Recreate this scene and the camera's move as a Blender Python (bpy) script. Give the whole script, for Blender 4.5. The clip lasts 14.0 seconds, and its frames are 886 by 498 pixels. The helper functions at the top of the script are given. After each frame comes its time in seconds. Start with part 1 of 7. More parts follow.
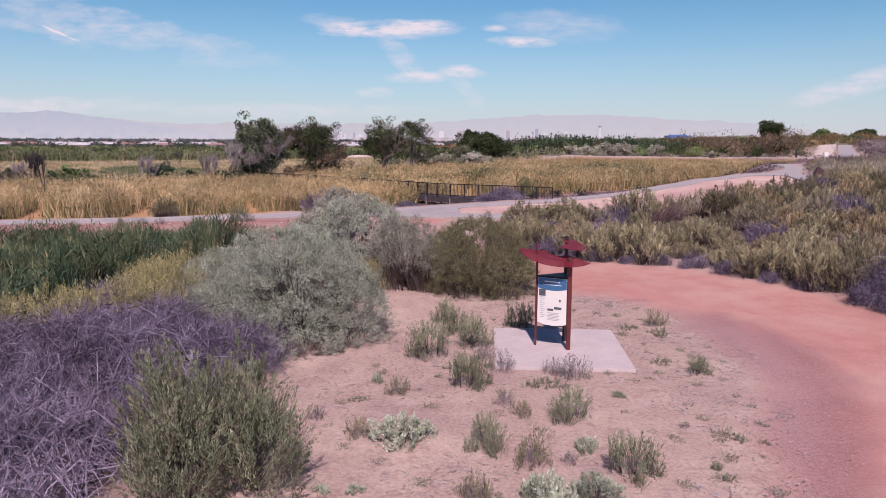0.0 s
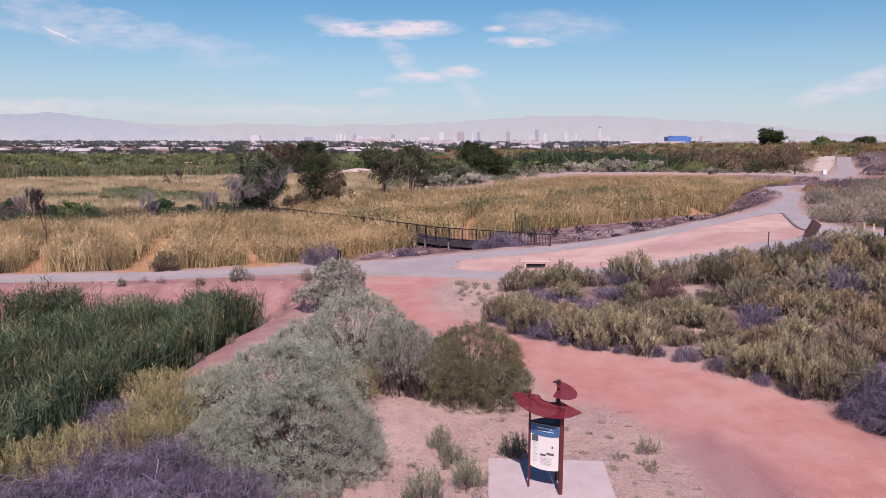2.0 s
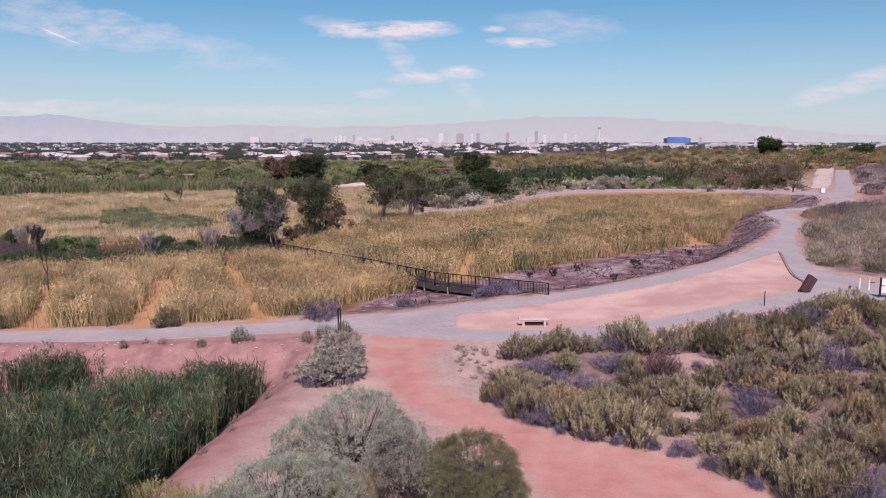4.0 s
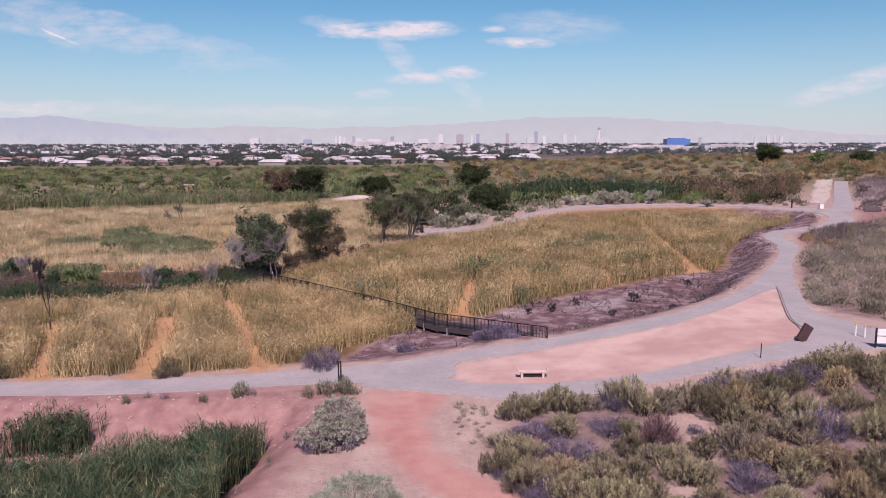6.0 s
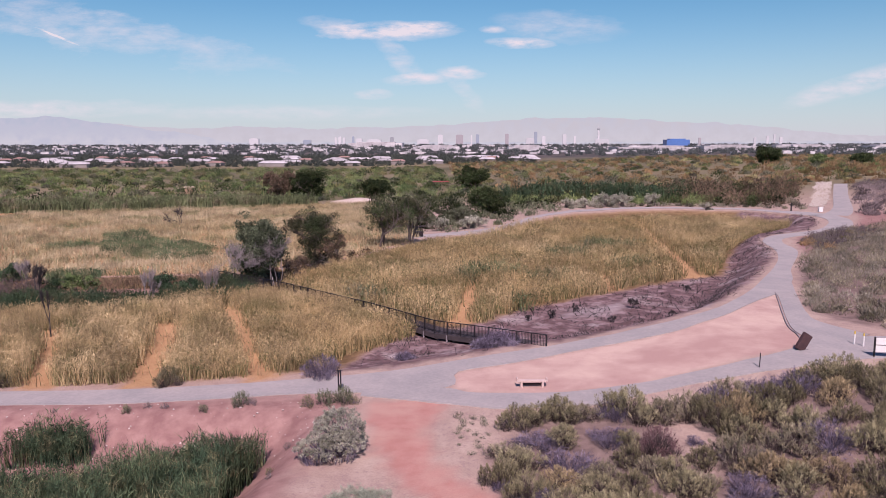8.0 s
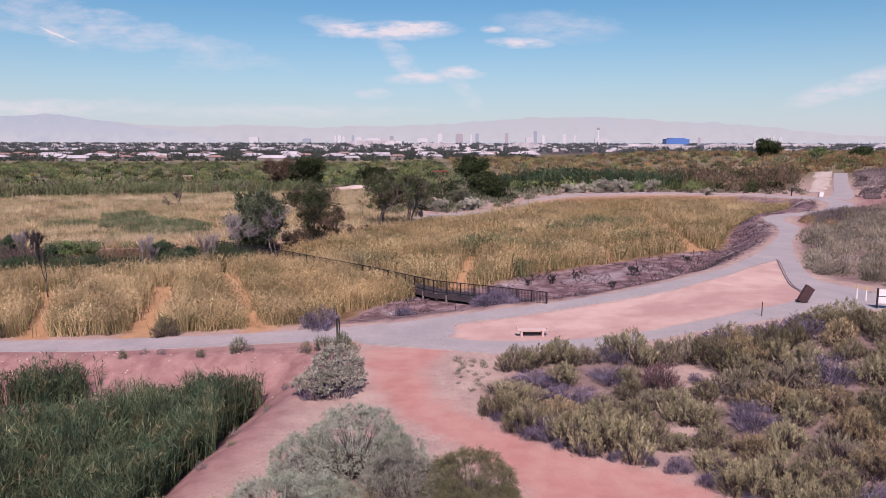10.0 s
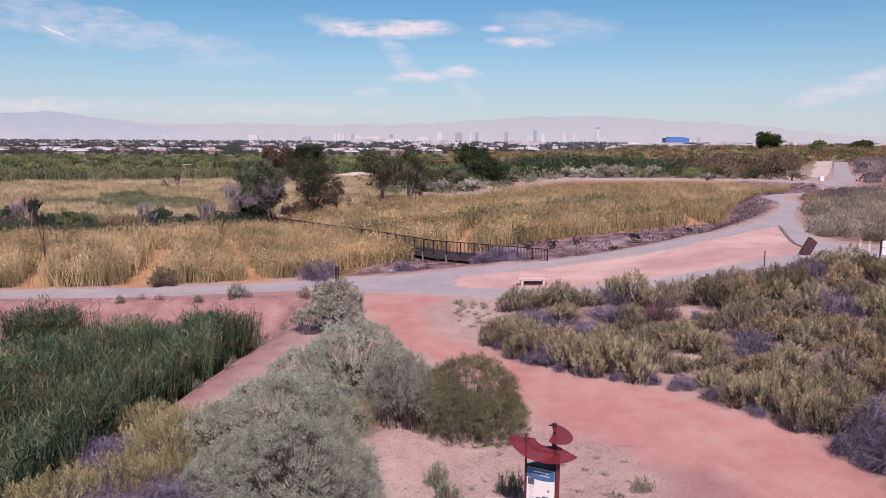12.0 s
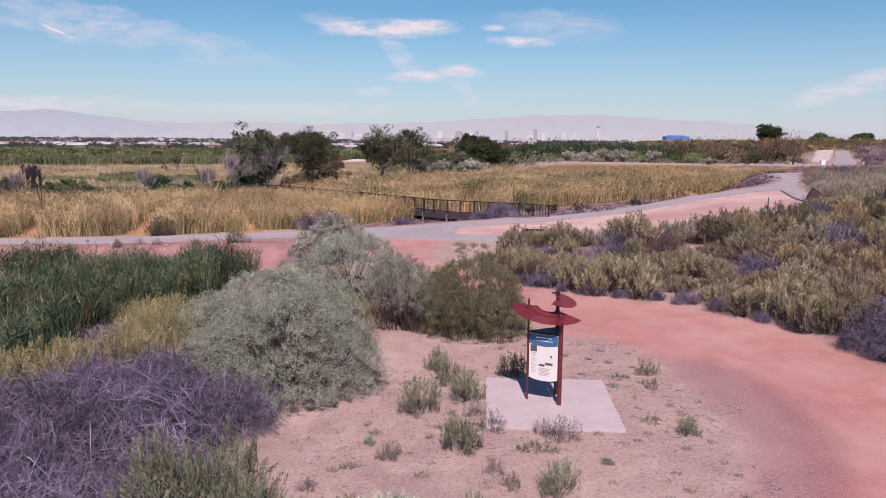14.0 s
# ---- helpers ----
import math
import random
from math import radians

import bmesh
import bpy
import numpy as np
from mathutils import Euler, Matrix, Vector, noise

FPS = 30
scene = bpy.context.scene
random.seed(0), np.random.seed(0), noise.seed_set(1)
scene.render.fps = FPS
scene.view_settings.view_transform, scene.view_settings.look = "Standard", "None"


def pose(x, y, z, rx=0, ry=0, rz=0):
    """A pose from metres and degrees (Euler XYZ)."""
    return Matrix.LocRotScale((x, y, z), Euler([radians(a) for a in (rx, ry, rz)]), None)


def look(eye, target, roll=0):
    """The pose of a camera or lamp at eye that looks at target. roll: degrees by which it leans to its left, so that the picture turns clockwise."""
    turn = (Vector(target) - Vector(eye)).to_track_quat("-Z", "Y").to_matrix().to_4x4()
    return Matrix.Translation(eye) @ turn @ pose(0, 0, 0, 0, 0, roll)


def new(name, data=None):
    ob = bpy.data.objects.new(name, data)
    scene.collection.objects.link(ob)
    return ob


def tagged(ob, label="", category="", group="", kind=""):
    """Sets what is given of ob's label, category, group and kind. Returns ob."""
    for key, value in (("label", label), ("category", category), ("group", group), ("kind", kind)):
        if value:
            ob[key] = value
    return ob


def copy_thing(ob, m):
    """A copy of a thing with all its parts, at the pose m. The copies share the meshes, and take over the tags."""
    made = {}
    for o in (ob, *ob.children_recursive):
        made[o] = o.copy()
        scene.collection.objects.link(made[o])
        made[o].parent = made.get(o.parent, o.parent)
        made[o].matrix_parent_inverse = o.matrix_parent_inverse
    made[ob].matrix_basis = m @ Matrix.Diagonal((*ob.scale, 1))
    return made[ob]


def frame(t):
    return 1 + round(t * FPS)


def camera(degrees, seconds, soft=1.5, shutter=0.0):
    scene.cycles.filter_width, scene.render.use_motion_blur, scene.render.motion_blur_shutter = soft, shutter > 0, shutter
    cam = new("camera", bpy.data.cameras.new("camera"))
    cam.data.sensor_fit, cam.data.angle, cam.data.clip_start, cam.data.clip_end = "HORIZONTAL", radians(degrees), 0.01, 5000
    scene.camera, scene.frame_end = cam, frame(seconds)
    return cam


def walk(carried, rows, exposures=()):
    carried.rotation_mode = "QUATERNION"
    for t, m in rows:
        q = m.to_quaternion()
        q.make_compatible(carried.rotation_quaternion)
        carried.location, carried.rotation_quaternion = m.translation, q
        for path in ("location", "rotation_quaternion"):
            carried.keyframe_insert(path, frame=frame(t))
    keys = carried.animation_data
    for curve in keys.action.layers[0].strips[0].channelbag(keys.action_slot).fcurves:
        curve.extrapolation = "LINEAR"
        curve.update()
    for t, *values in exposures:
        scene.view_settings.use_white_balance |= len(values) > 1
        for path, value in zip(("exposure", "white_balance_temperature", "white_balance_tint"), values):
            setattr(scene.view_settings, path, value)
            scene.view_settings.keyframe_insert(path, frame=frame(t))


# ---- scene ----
cam = camera(62.0, 14.0, soft=0.6)
PATH = [
    (0, (-0.072, -0.172, 5.182), (-0.091, 1.807, 4.892), 0.2),
    (0.5, (-0.078, -0.098, 6.115), (-0.095, 1.881, 5.824), 0.4),
    (1, (-0.036, -0.064, 7.039), (-0.055, 1.915, 6.75), 0.3),
    (1.5, (0.011, -0.06, 7.98), (-0.009, 1.919, 7.691), 0.1),
    (2, (0.06, -0.036, 8.915), (0.04, 1.943, 8.626), 0.1),
    (2.5, (0.078, 0.024, 9.819), (0.059, 2.003, 9.531), 0.1),
    (3, (0.088, 0.084, 10.74), (0.069, 2.064, 10.453), 0.0),
    (5.3, (0.143, 0.133, 15.186), (0.124, 2.112, 14.898), -0.0),
    (5.5, (0.161, 0.172, 15.46), (0.143, 2.151, 15.173), -0.1),
    (6, (0.158, 0.187, 16.41), (0.139, 2.166, 16.123), -0.1),
    (6.5, (0.158, 0.205, 17.371), (0.139, 2.184, 17.082), -0.1),
    (7, (0.157, 0.205, 18.017), (0.139, 2.184, 17.729), -0.1),
    (7.5, (0.177, 0.179, 17.843), (0.158, 2.159, 17.557), -0.2),
    (8, (0.156, 0.166, 17.039), (0.138, 2.146, 16.753), -0.1),
    (10.5, (0.101, 0.061, 12.651), (0.085, 2.04, 12.364), 0.1),
    (11, (0.067, 0.061, 11.769), (0.051, 2.04, 11.482), 0.1),
    (11.5, (0.026, 0.019, 10.929), (0.012, 1.998, 10.64), 0.2),
    (12, (0.068, -0.016, 10.073), (0.054, 1.963, 9.784), 0.3),
    (12.5, (0.108, -0.045, 9.211), (0.093, 1.934, 8.921), 0.3),
    (13, (0.122, -0.094, 8.339), (0.108, 1.885, 8.049), 0.3),
    (13.5, (0.098, -0.144, 7.484), (0.085, 1.835, 7.193), 0.3),
    (14, (0.064, -0.101, 6.592), (0.05, 1.877, 6.301), 0.4),
]
walk(cam, [(t, look(eye, target, roll)) for t, eye, target, roll in PATH], [(0.0, 0.26, 6450.0, 39.5)])


def mixed(n, l, fac, a, b, blend="MIX"):
    """A colour mix; fac, a and b are sockets or values."""
    m = n.new("ShaderNodeMix")
    m.data_type, m.blend_type = "RGBA", blend
    for socket, v in ((m.inputs[0], fac), (m.inputs[6], a), (m.inputs[7], b)):
        if isinstance(v, bpy.types.NodeSocket):
            l.new(v, socket)
        else:
            socket.default_value = (*v, 1) if isinstance(v, tuple) else v
    return m.outputs[2]


# ---- light and air ----
world = bpy.data.worlds.new("sky")
scene.world = world
world.use_nodes = True
SUN_UP, SUN_SIDE, SKY_STRENGTH = 48.0, 3.0, 0.0737
HAZE, CLOUD = (6.5, 7.3, 7.0), (8.6, 8.9, 8.3)
# clouds: bearing and height as slopes from straight ahead, half width, half height, tilt, density
CLOUDS = [(-0.080, 0.145, 0.100, 0.013, 0.0, 1.25), (-0.045, 0.149, 0.055, 0.010, 0.06, 1.0), (-0.155, 0.153, 0.05, 0.012, -0.1, 0.55), (0.055, 0.146, 0.02, 0.006, 0.0, 0.9), (0.091, 0.129, 0.052, 0.008, -0.03, 1.3), (-0.043, 0.083, 0.050, 0.010, 0.05, 0.95),
          (0.018, 0.092, 0.036, 0.009, -0.06, 1.0), (-0.10, 0.064, 0.03, 0.007, 0.0, 0.7), (-0.068, 0.112, 0.045, 0.020, -0.75, 0.5), (0.02, 0.07, 0.03, 0.02, -0.9, 0.4), (0.14, 0.150, 0.10, 0.022, -0.05, 0.42), (0.55, 0.080, 0.12, 0.018, 0.28, 0.85),
          (-0.47, 0.150, 0.28, 0.030, -0.20, 0.5), (-0.515, 0.140, 0.03, 0.002, -0.42, 1.1), (-0.58, 0.045, 0.22, 0.014, 0.0, 0.7), (-0.22, 0.04, 0.2, 0.012, 0.0, 0.4)]


def sky_nodes():
    """A clear desert sky that pales towards the horizon, with a few thin clouds at infinity."""
    n, l = world.node_tree.nodes, world.node_tree.links
    n.clear()
    out, bg, sky = n.new("ShaderNodeOutputWorld"), n.new("ShaderNodeBackground"), n.new("ShaderNodeTexSky")
    sky.sky_type, sky.sun_disc = "NISHITA", False
    sky.sun_elevation, sky.sun_rotation = radians(SUN_UP), radians(180 - SUN_SIDE)
    sky.altitude, sky.air_density, sky.dust_density, sky.ozone_density = 600, 1.0, 0.4, 1.5
    bg.inputs["Strength"].default_value = SKY_STRENGTH

    def num(op, a, b=0.0, c=0.0):
        m = n.new("ShaderNodeMath")
        m.operation = op
        for socket, v in zip(m.inputs, (a, b, c)):
            if isinstance(v, bpy.types.NodeSocket):
                l.new(v, socket)
            else:
                socket.default_value = v
        return m.outputs[0]

    sep = n.new("ShaderNodeSeparateXYZ")
    l.new(n.new("ShaderNodeTexCoord").outputs["Generated"], sep.inputs[0])
    ahead = num("MAXIMUM", sep.outputs["Y"], 0.02)
    u, v = num("DIVIDE", sep.outputs["X"], ahead), num("DIVIDE", sep.outputs["Z"], ahead)
    flat = n.new("ShaderNodeCombineXYZ")
    l.new(u, flat.inputs[0])
    l.new(num("MULTIPLY", v, 3.2), flat.inputs[1])

    def wisps(scale, detail, seed):
        t = n.new("ShaderNodeTexNoise")
        t.noise_dimensions = "4D"
        t.inputs["W"].default_value, t.inputs["Scale"].default_value, t.inputs["Detail"].default_value, t.inputs["Roughness"].default_value = seed, scale, detail, 0.62
        l.new(flat.outputs[0], t.inputs["Vector"])
        return t.outputs["Fac"]

    warp, fine = num("SUBTRACT", wisps(9, 6, 1.0), 0.5), wisps(26, 7, 2.0)
    total = None
    for u0, v0, a, b, slope, dense in CLOUDS:
        du = num("SUBTRACT", num("MULTIPLY_ADD", warp, a * 1.1, u), u0)
        dv = num("SUBTRACT", num("SUBTRACT", num("MULTIPLY_ADD", warp, b * 1.8, v), v0), num("MULTIPLY", du, slope))
        r = num("ADD", num("POWER", num("ABSOLUTE", num("DIVIDE", du, a)), 2.0), num("POWER", num("ABSOLUTE", num("DIVIDE", dv, b)), 2.0))
        f = num("MULTIPLY", num("MAXIMUM", num("SUBTRACT", 1.0, r), 0.0), dense)
        total = f if total is None else num("ADD", total, f)
    thin = n.new("ShaderNodeMapRange")
    thin.inputs["From Min"].default_value, thin.inputs["From Max"].default_value = 0.30, 0.72
    l.new(fine, thin.inputs["Value"])
    cover = num("MINIMUM", num("MULTIPLY", num("MULTIPLY", total, 1.2), thin.outputs["Result"]), 0.92)
    haze = num("POWER", num("SUBTRACT", 1.0, num("MINIMUM", num("MAXIMUM", num("DIVIDE", sep.outputs["Z"], 0.19), 0.0), 1.0)), 1.7)
    overhead = n.new("ShaderNodeMapRange")
    l.new(sep.outputs["Z"], overhead.inputs["Value"])
    overhead.inputs["From Min"].default_value, overhead.inputs["From Max"].default_value = 0.2, 0.55
    col = mixed(n, l, num("MULTIPLY", haze, 0.92), mixed(n, l, 1.0, sky.outputs["Color"], mixed(n, l, overhead.outputs["Result"], (0.49, 1.0, 1.0), (0.58, 0.74, 1.02)), "MULTIPLY"), HAZE)
    col = mixed(n, l, cover, col, CLOUD)
    l.new(col, bg.inputs["Color"])
    l.new(bg.outputs["Background"], out.inputs["Surface"])


sky_nodes()
sun = new("sun", bpy.data.lights.new("sun", "SUN"))
sun.data.energy, sun.data.angle, sun.data.color = 5.0, radians(0.53), (1.0, 0.93, 0.86)
sun.matrix_world = look((10 * math.sin(radians(SUN_SIDE)), -10 * math.cos(radians(SUN_SIDE)), 10 * math.tan(radians(SUN_UP))), (0, 0, 0))


# ---- materials ----
def nodes_of(m):
    m.use_nodes = True
    n, l = m.node_tree.nodes, m.node_tree.links
    return n, l, n["Principled BSDF"]


def noisy(n, l, scale, detail=4.0, lo=0.35, hi=0.65, rough=0.6, vector=None):
    t, r = n.new("ShaderNodeTexNoise"), n.new("ShaderNodeMapRange")
    t.inputs["Scale"].default_value, t.inputs["Detail"].default_value, t.inputs["Roughness"].default_value = scale, detail, rough
    r.inputs["From Min"].default_value, r.inputs["From Max"].default_value = lo, hi
    c = vector or n.new("ShaderNodeTexCoord").outputs["Object"]
    l.new(c, t.inputs["Vector"])
    l.new(t.outputs["Fac"], r.inputs["Value"])
    return r.outputs["Result"]


def bumped(n, l, p, height, strength, distance):
    b = n.new("ShaderNodeBump")
    b.inputs["Strength"].default_value, b.inputs["Distance"].default_value = strength, distance
    l.new(height, b.inputs["Height"])
    l.new(b.outputs["Normal"], p.inputs["Normal"])


def surface(name, a, b, scale=3.0, rough=0.85, bump=0.0, metal=0.0, grain=0.25, varied=0.0):
    """Two colours at a large scale, a fine grain over them, and a bump."""
    m = bpy.data.materials.new(name)
    n, l, p = nodes_of(m)
    col = mixed(n, l, noisy(n, l, scale), a, b)
    fine = noisy(n, l, scale * 11, 5.0, 0.3, 0.7)
    col = mixed(n, l, grain, col, mixed(n, l, fine, tuple(0.45 * c for c in a), tuple(min(1, 1.35 * c) for c in b)))
    if varied:
        col = shifted(n, l, col, n.new("ShaderNodeObjectInfo").outputs["Random"], varied)
    l.new(col, p.inputs["Base Color"])
    p.inputs["Roughness"].default_value, p.inputs["Metallic"].default_value = rough, metal
    if bump:
        bumped(n, l, p, fine, 0.6, bump)
    return m


def shifted(n, l, col, random_out, amount):
    h, r = n.new("ShaderNodeHueSaturation"), n.new("ShaderNodeMapRange")
    r.inputs["To Min"].default_value, r.inputs["To Max"].default_value = 1 - amount, 1 + amount
    l.new(random_out, r.inputs["Value"])
    l.new(r.outputs["Result"], h.inputs["Value"])
    l.new(col, h.inputs["Color"])
    return h.outputs["Color"]


def leafy(name, a, b, c=None, scale=0.5, island=0.24, whole=0.2, through_light=0.10, rough=0.8):
    """Leaves and stalks: colours that wander over the plant, each leaf a little its own, some light passing through."""
    m = bpy.data.materials.new(name)
    n, l, p = nodes_of(m)
    col = mixed(n, l, noisy(n, l, scale), a, b)
    if c:
        col = mixed(n, l, noisy(n, l, scale * 3.7, 3.0, 0.52, 0.66), col, c)
    col = shifted(n, l, col, n.new("ShaderNodeNewGeometry").outputs["Random Per Island"], island)
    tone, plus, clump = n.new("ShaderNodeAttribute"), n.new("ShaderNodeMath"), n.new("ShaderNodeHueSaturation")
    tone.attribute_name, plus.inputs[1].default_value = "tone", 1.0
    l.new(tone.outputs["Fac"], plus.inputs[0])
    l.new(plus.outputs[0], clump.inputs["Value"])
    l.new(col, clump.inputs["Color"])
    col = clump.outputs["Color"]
    col = shifted(n, l, col, n.new("ShaderNodeObjectInfo").outputs["Random"], whole)
    l.new(col, p.inputs["Base Color"])
    p.inputs["Roughness"].default_value, p.inputs["Specular IOR Level"].default_value = rough, 0.12
    if through_light:
        t, mix = n.new("ShaderNodeBsdfTranslucent"), n.new("ShaderNodeMixShader")
        l.new(col, t.inputs["Color"])
        mix.inputs[0].default_value = through_light
        l.new(p.outputs[0], mix.inputs[1])
        l.new(t.outputs[0], mix.inputs[2])
        l.new(mix.outputs[0], n["Material Output"].inputs["Surface"])
    return m


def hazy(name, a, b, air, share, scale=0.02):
    """Things kilometres off: their own colour and, by its share, an even glow painted in for the light of the air
    between.
    """
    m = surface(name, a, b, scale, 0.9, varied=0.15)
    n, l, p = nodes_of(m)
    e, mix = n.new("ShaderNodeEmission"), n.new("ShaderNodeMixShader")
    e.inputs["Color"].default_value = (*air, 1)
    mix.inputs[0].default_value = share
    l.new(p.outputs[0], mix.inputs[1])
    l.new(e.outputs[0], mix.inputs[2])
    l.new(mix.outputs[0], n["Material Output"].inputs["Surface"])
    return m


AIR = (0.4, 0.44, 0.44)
SALT = leafy("saltbush_leaf", (0.275, 0.31, 0.221), (0.361, 0.392, 0.299), (0.201, 0.234, 0.156), 0.7, 0.15)
SALT_PALE = leafy("pale_saltbush_leaf", (0.279, 0.279, 0.213), (0.344, 0.328, 0.262), (0.197, 0.205, 0.139), 0.7)
BROOM = leafy("broom_leaf", (0.0968, 0.116, 0.0672), (0.152, 0.164, 0.0984), (0.135, 0.115, 0.0836), 1.6)
WEED = leafy("weed_leaf", (0.135, 0.154, 0.0918), (0.205, 0.215, 0.135), (0.107, 0.123, 0.0697), 1.5)
WEED_YELLOW = leafy("yellow_weed_leaf", (0.184, 0.168, 0.0943), (0.246, 0.221, 0.131), (0.135, 0.127, 0.0738), 1.5)
WEED_GREY = leafy("grey_weed_leaf", (0.164, 0.143, 0.127), (0.238, 0.205, 0.184), (0.123, 0.115, 0.0943), 1.5)
OLIVE = leafy("olive_leaf", (0.152, 0.149, 0.0779), (0.205, 0.195, 0.105), (0.107, 0.102, 0.0541), 0.8)
YELLOW_BUSH = leafy("yellow_bush_leaf", (0.24, 0.22, 0.10), (0.325, 0.295, 0.142), (0.165, 0.157, 0.078), 0.8)
GREY_LEAF = leafy("grey_green_tree_leaf", (0.0615, 0.0804, 0.0451), (0.111, 0.127, 0.0779), (0.0328, 0.0459, 0.023), 0.35, 0.4)
TURNING_LEAF = leafy("turning_tree_leaf", (0.0451, 0.0656, 0.0279), (0.102, 0.0779, 0.0508), (0.0246, 0.0369, 0.0164), 0.22, 0.4)
OLIVE_YELLOW = leafy("yellow_olive_leaf", (0.235, 0.214, 0.118), (0.318, 0.284, 0.170), (0.158, 0.142, 0.092), 0.8)
TAWNY = leafy("tawny_leaf", (0.254, 0.197, 0.107), (0.328, 0.258, 0.148), (0.139, 0.107, 0.0697), 0.8)
SAGE = leafy("sage_leaf", (0.221, 0.197, 0.127), (0.295, 0.258, 0.172), (0.193, 0.16, 0.156), 0.5)
OLIVE_GREY = leafy("grey_olive_leaf", (0.164, 0.149, 0.082), (0.234, 0.205, 0.119), (0.113, 0.0943, 0.0754), 0.6)
PINK_GREY = leafy("pinkish_dry_brush", (0.135, 0.108, 0.107), (0.176, 0.143, 0.138), (0.0984, 0.0804, 0.0779), 0.2)
GREY_SAGE = leafy("grey_sage_leaf", (0.185, 0.168, 0.125), (0.255, 0.23, 0.178), (0.155, 0.148, 0.09), 0.15, 0.2)
# near-black noise patches put the shade of the tangle's hollows into the colour
DRY_TWIG = leafy("dry_twig", (0.075, 0.062, 0.09), (0.245, 0.208, 0.262), (0.02, 0.017, 0.022), 0.8, 0.55, 0.1, 0.0, 0.9)
BROWN_TWIG = leafy("brown_twig", (0.0492, 0.0361, 0.0328), (0.0984, 0.0754, 0.0689), None, 2.0, 0.4, 0.1, 0.0, 0.9)
PALE_TWIG = leafy("pale_dead_wood", (0.279, 0.238, 0.221), (0.394, 0.353, 0.328), None, 2.0, 0.3, 0.1, 0.0, 0.9)
REED_GREEN = leafy("green_reed", (0.036, 0.066, 0.037), (0.07, 0.10, 0.05), (0.16, 0.148, 0.078), 0.35, 0.6)
REED_DRY = leafy("dry_reed", (0.336, 0.238, 0.111), (0.467, 0.361, 0.197), (0.221, 0.18, 0.082), 0.05, 0.36, 0.1, 0.12)
REED_OLIVE = leafy("olive_reed", (0.123, 0.123, 0.0508), (0.197, 0.176, 0.0779), (0.0902, 0.107, 0.0451), 0.12, 0.4, 0.1, 0.15)
REED_BELT = leafy("pale_green_reed", (0.0943, 0.119, 0.0574), (0.135, 0.152, 0.0738), (0.164, 0.139, 0.0902), 0.06, 0.4)
REED_PALE = leafy("pale_dry_grass", (0.33, 0.265, 0.14), (0.45, 0.385, 0.245), (0.165, 0.185, 0.085), 0.035, 0.3)
REED_MEADOW = leafy("meadow_grass", (0.082, 0.123, 0.0615), (0.131, 0.164, 0.082), (0.213, 0.197, 0.107), 0.1, 0.35)
REED_DEEP = leafy("dark_green_reed", (0.0344, 0.0672, 0.0369), (0.059, 0.0918, 0.0451), (0.107, 0.0943, 0.0492), 0.1, 0.4)
GREY_GREEN_BRUSH = leafy("grey_green_brush_leaf", (0.0894, 0.1, 0.0577), (0.136, 0.142, 0.0943), (0.179, 0.168, 0.116), 0.03, 0.35)
YELLOW_BRUSH = leafy("yellow_brush_leaf", (0.172, 0.176, 0.0697), (0.246, 0.226, 0.102), None, 0.03, 0.25)
GREEN_BRUSH = leafy("green_brush_leaf", (0.0697, 0.111, 0.041), (0.139, 0.176, 0.0656), (0.18, 0.176, 0.0902), 0.03, 0.35)
RUST_BRUSH = leafy("rust_brush_leaf", (0.205, 0.13, 0.064), (0.31, 0.205, 0.105), (0.135, 0.125, 0.06), 0.03, 0.25)
DARK_LEAF = leafy("dark_tree_leaf", (0.0172, 0.0295, 0.0123), (0.0369, 0.0541, 0.0197), (0.0541, 0.059, 0.0246), 0.35, 0.4)
RED_BROWN_LEAF = leafy("red_brown_leaf", (0.112, 0.0787, 0.0525), (0.164, 0.112, 0.0787), (0.0656, 0.0722, 0.0328), 0.4, 0.4)
DARK_BRUSH = leafy("dark_bare_brush", (0.0697, 0.0492, 0.0492), (0.123, 0.0886, 0.082), (0.041, 0.0574, 0.0287), 0.15, 0.3, 0.1, 0.0, 0.9)
GREY_TWIG = leafy("grey_dead_wood", (0.197, 0.168, 0.16), (0.287, 0.254, 0.242), None, 2.0, 0.3, 0.1, 0.0, 0.9)
BARK = surface("bark", (0.0902, 0.0697, 0.0615), (0.156, 0.123, 0.107), 4.0, 0.95, 0.02)
CHAR = surface("charred_bark", (0.0205, 0.018, 0.018), (0.0492, 0.041, 0.041), 4.0, 0.95, 0.02)
ASPHALT = surface("sun_bleached_asphalt", (0.262, 0.247, 0.234), (0.328, 0.298, 0.275), 0.35, 0.9, 0.004, grain=0.16)
CONCRETE = surface("concrete", (0.377, 0.332, 0.307), (0.435, 0.381, 0.353), 1.2, 0.9, 0.002, grain=0.12)



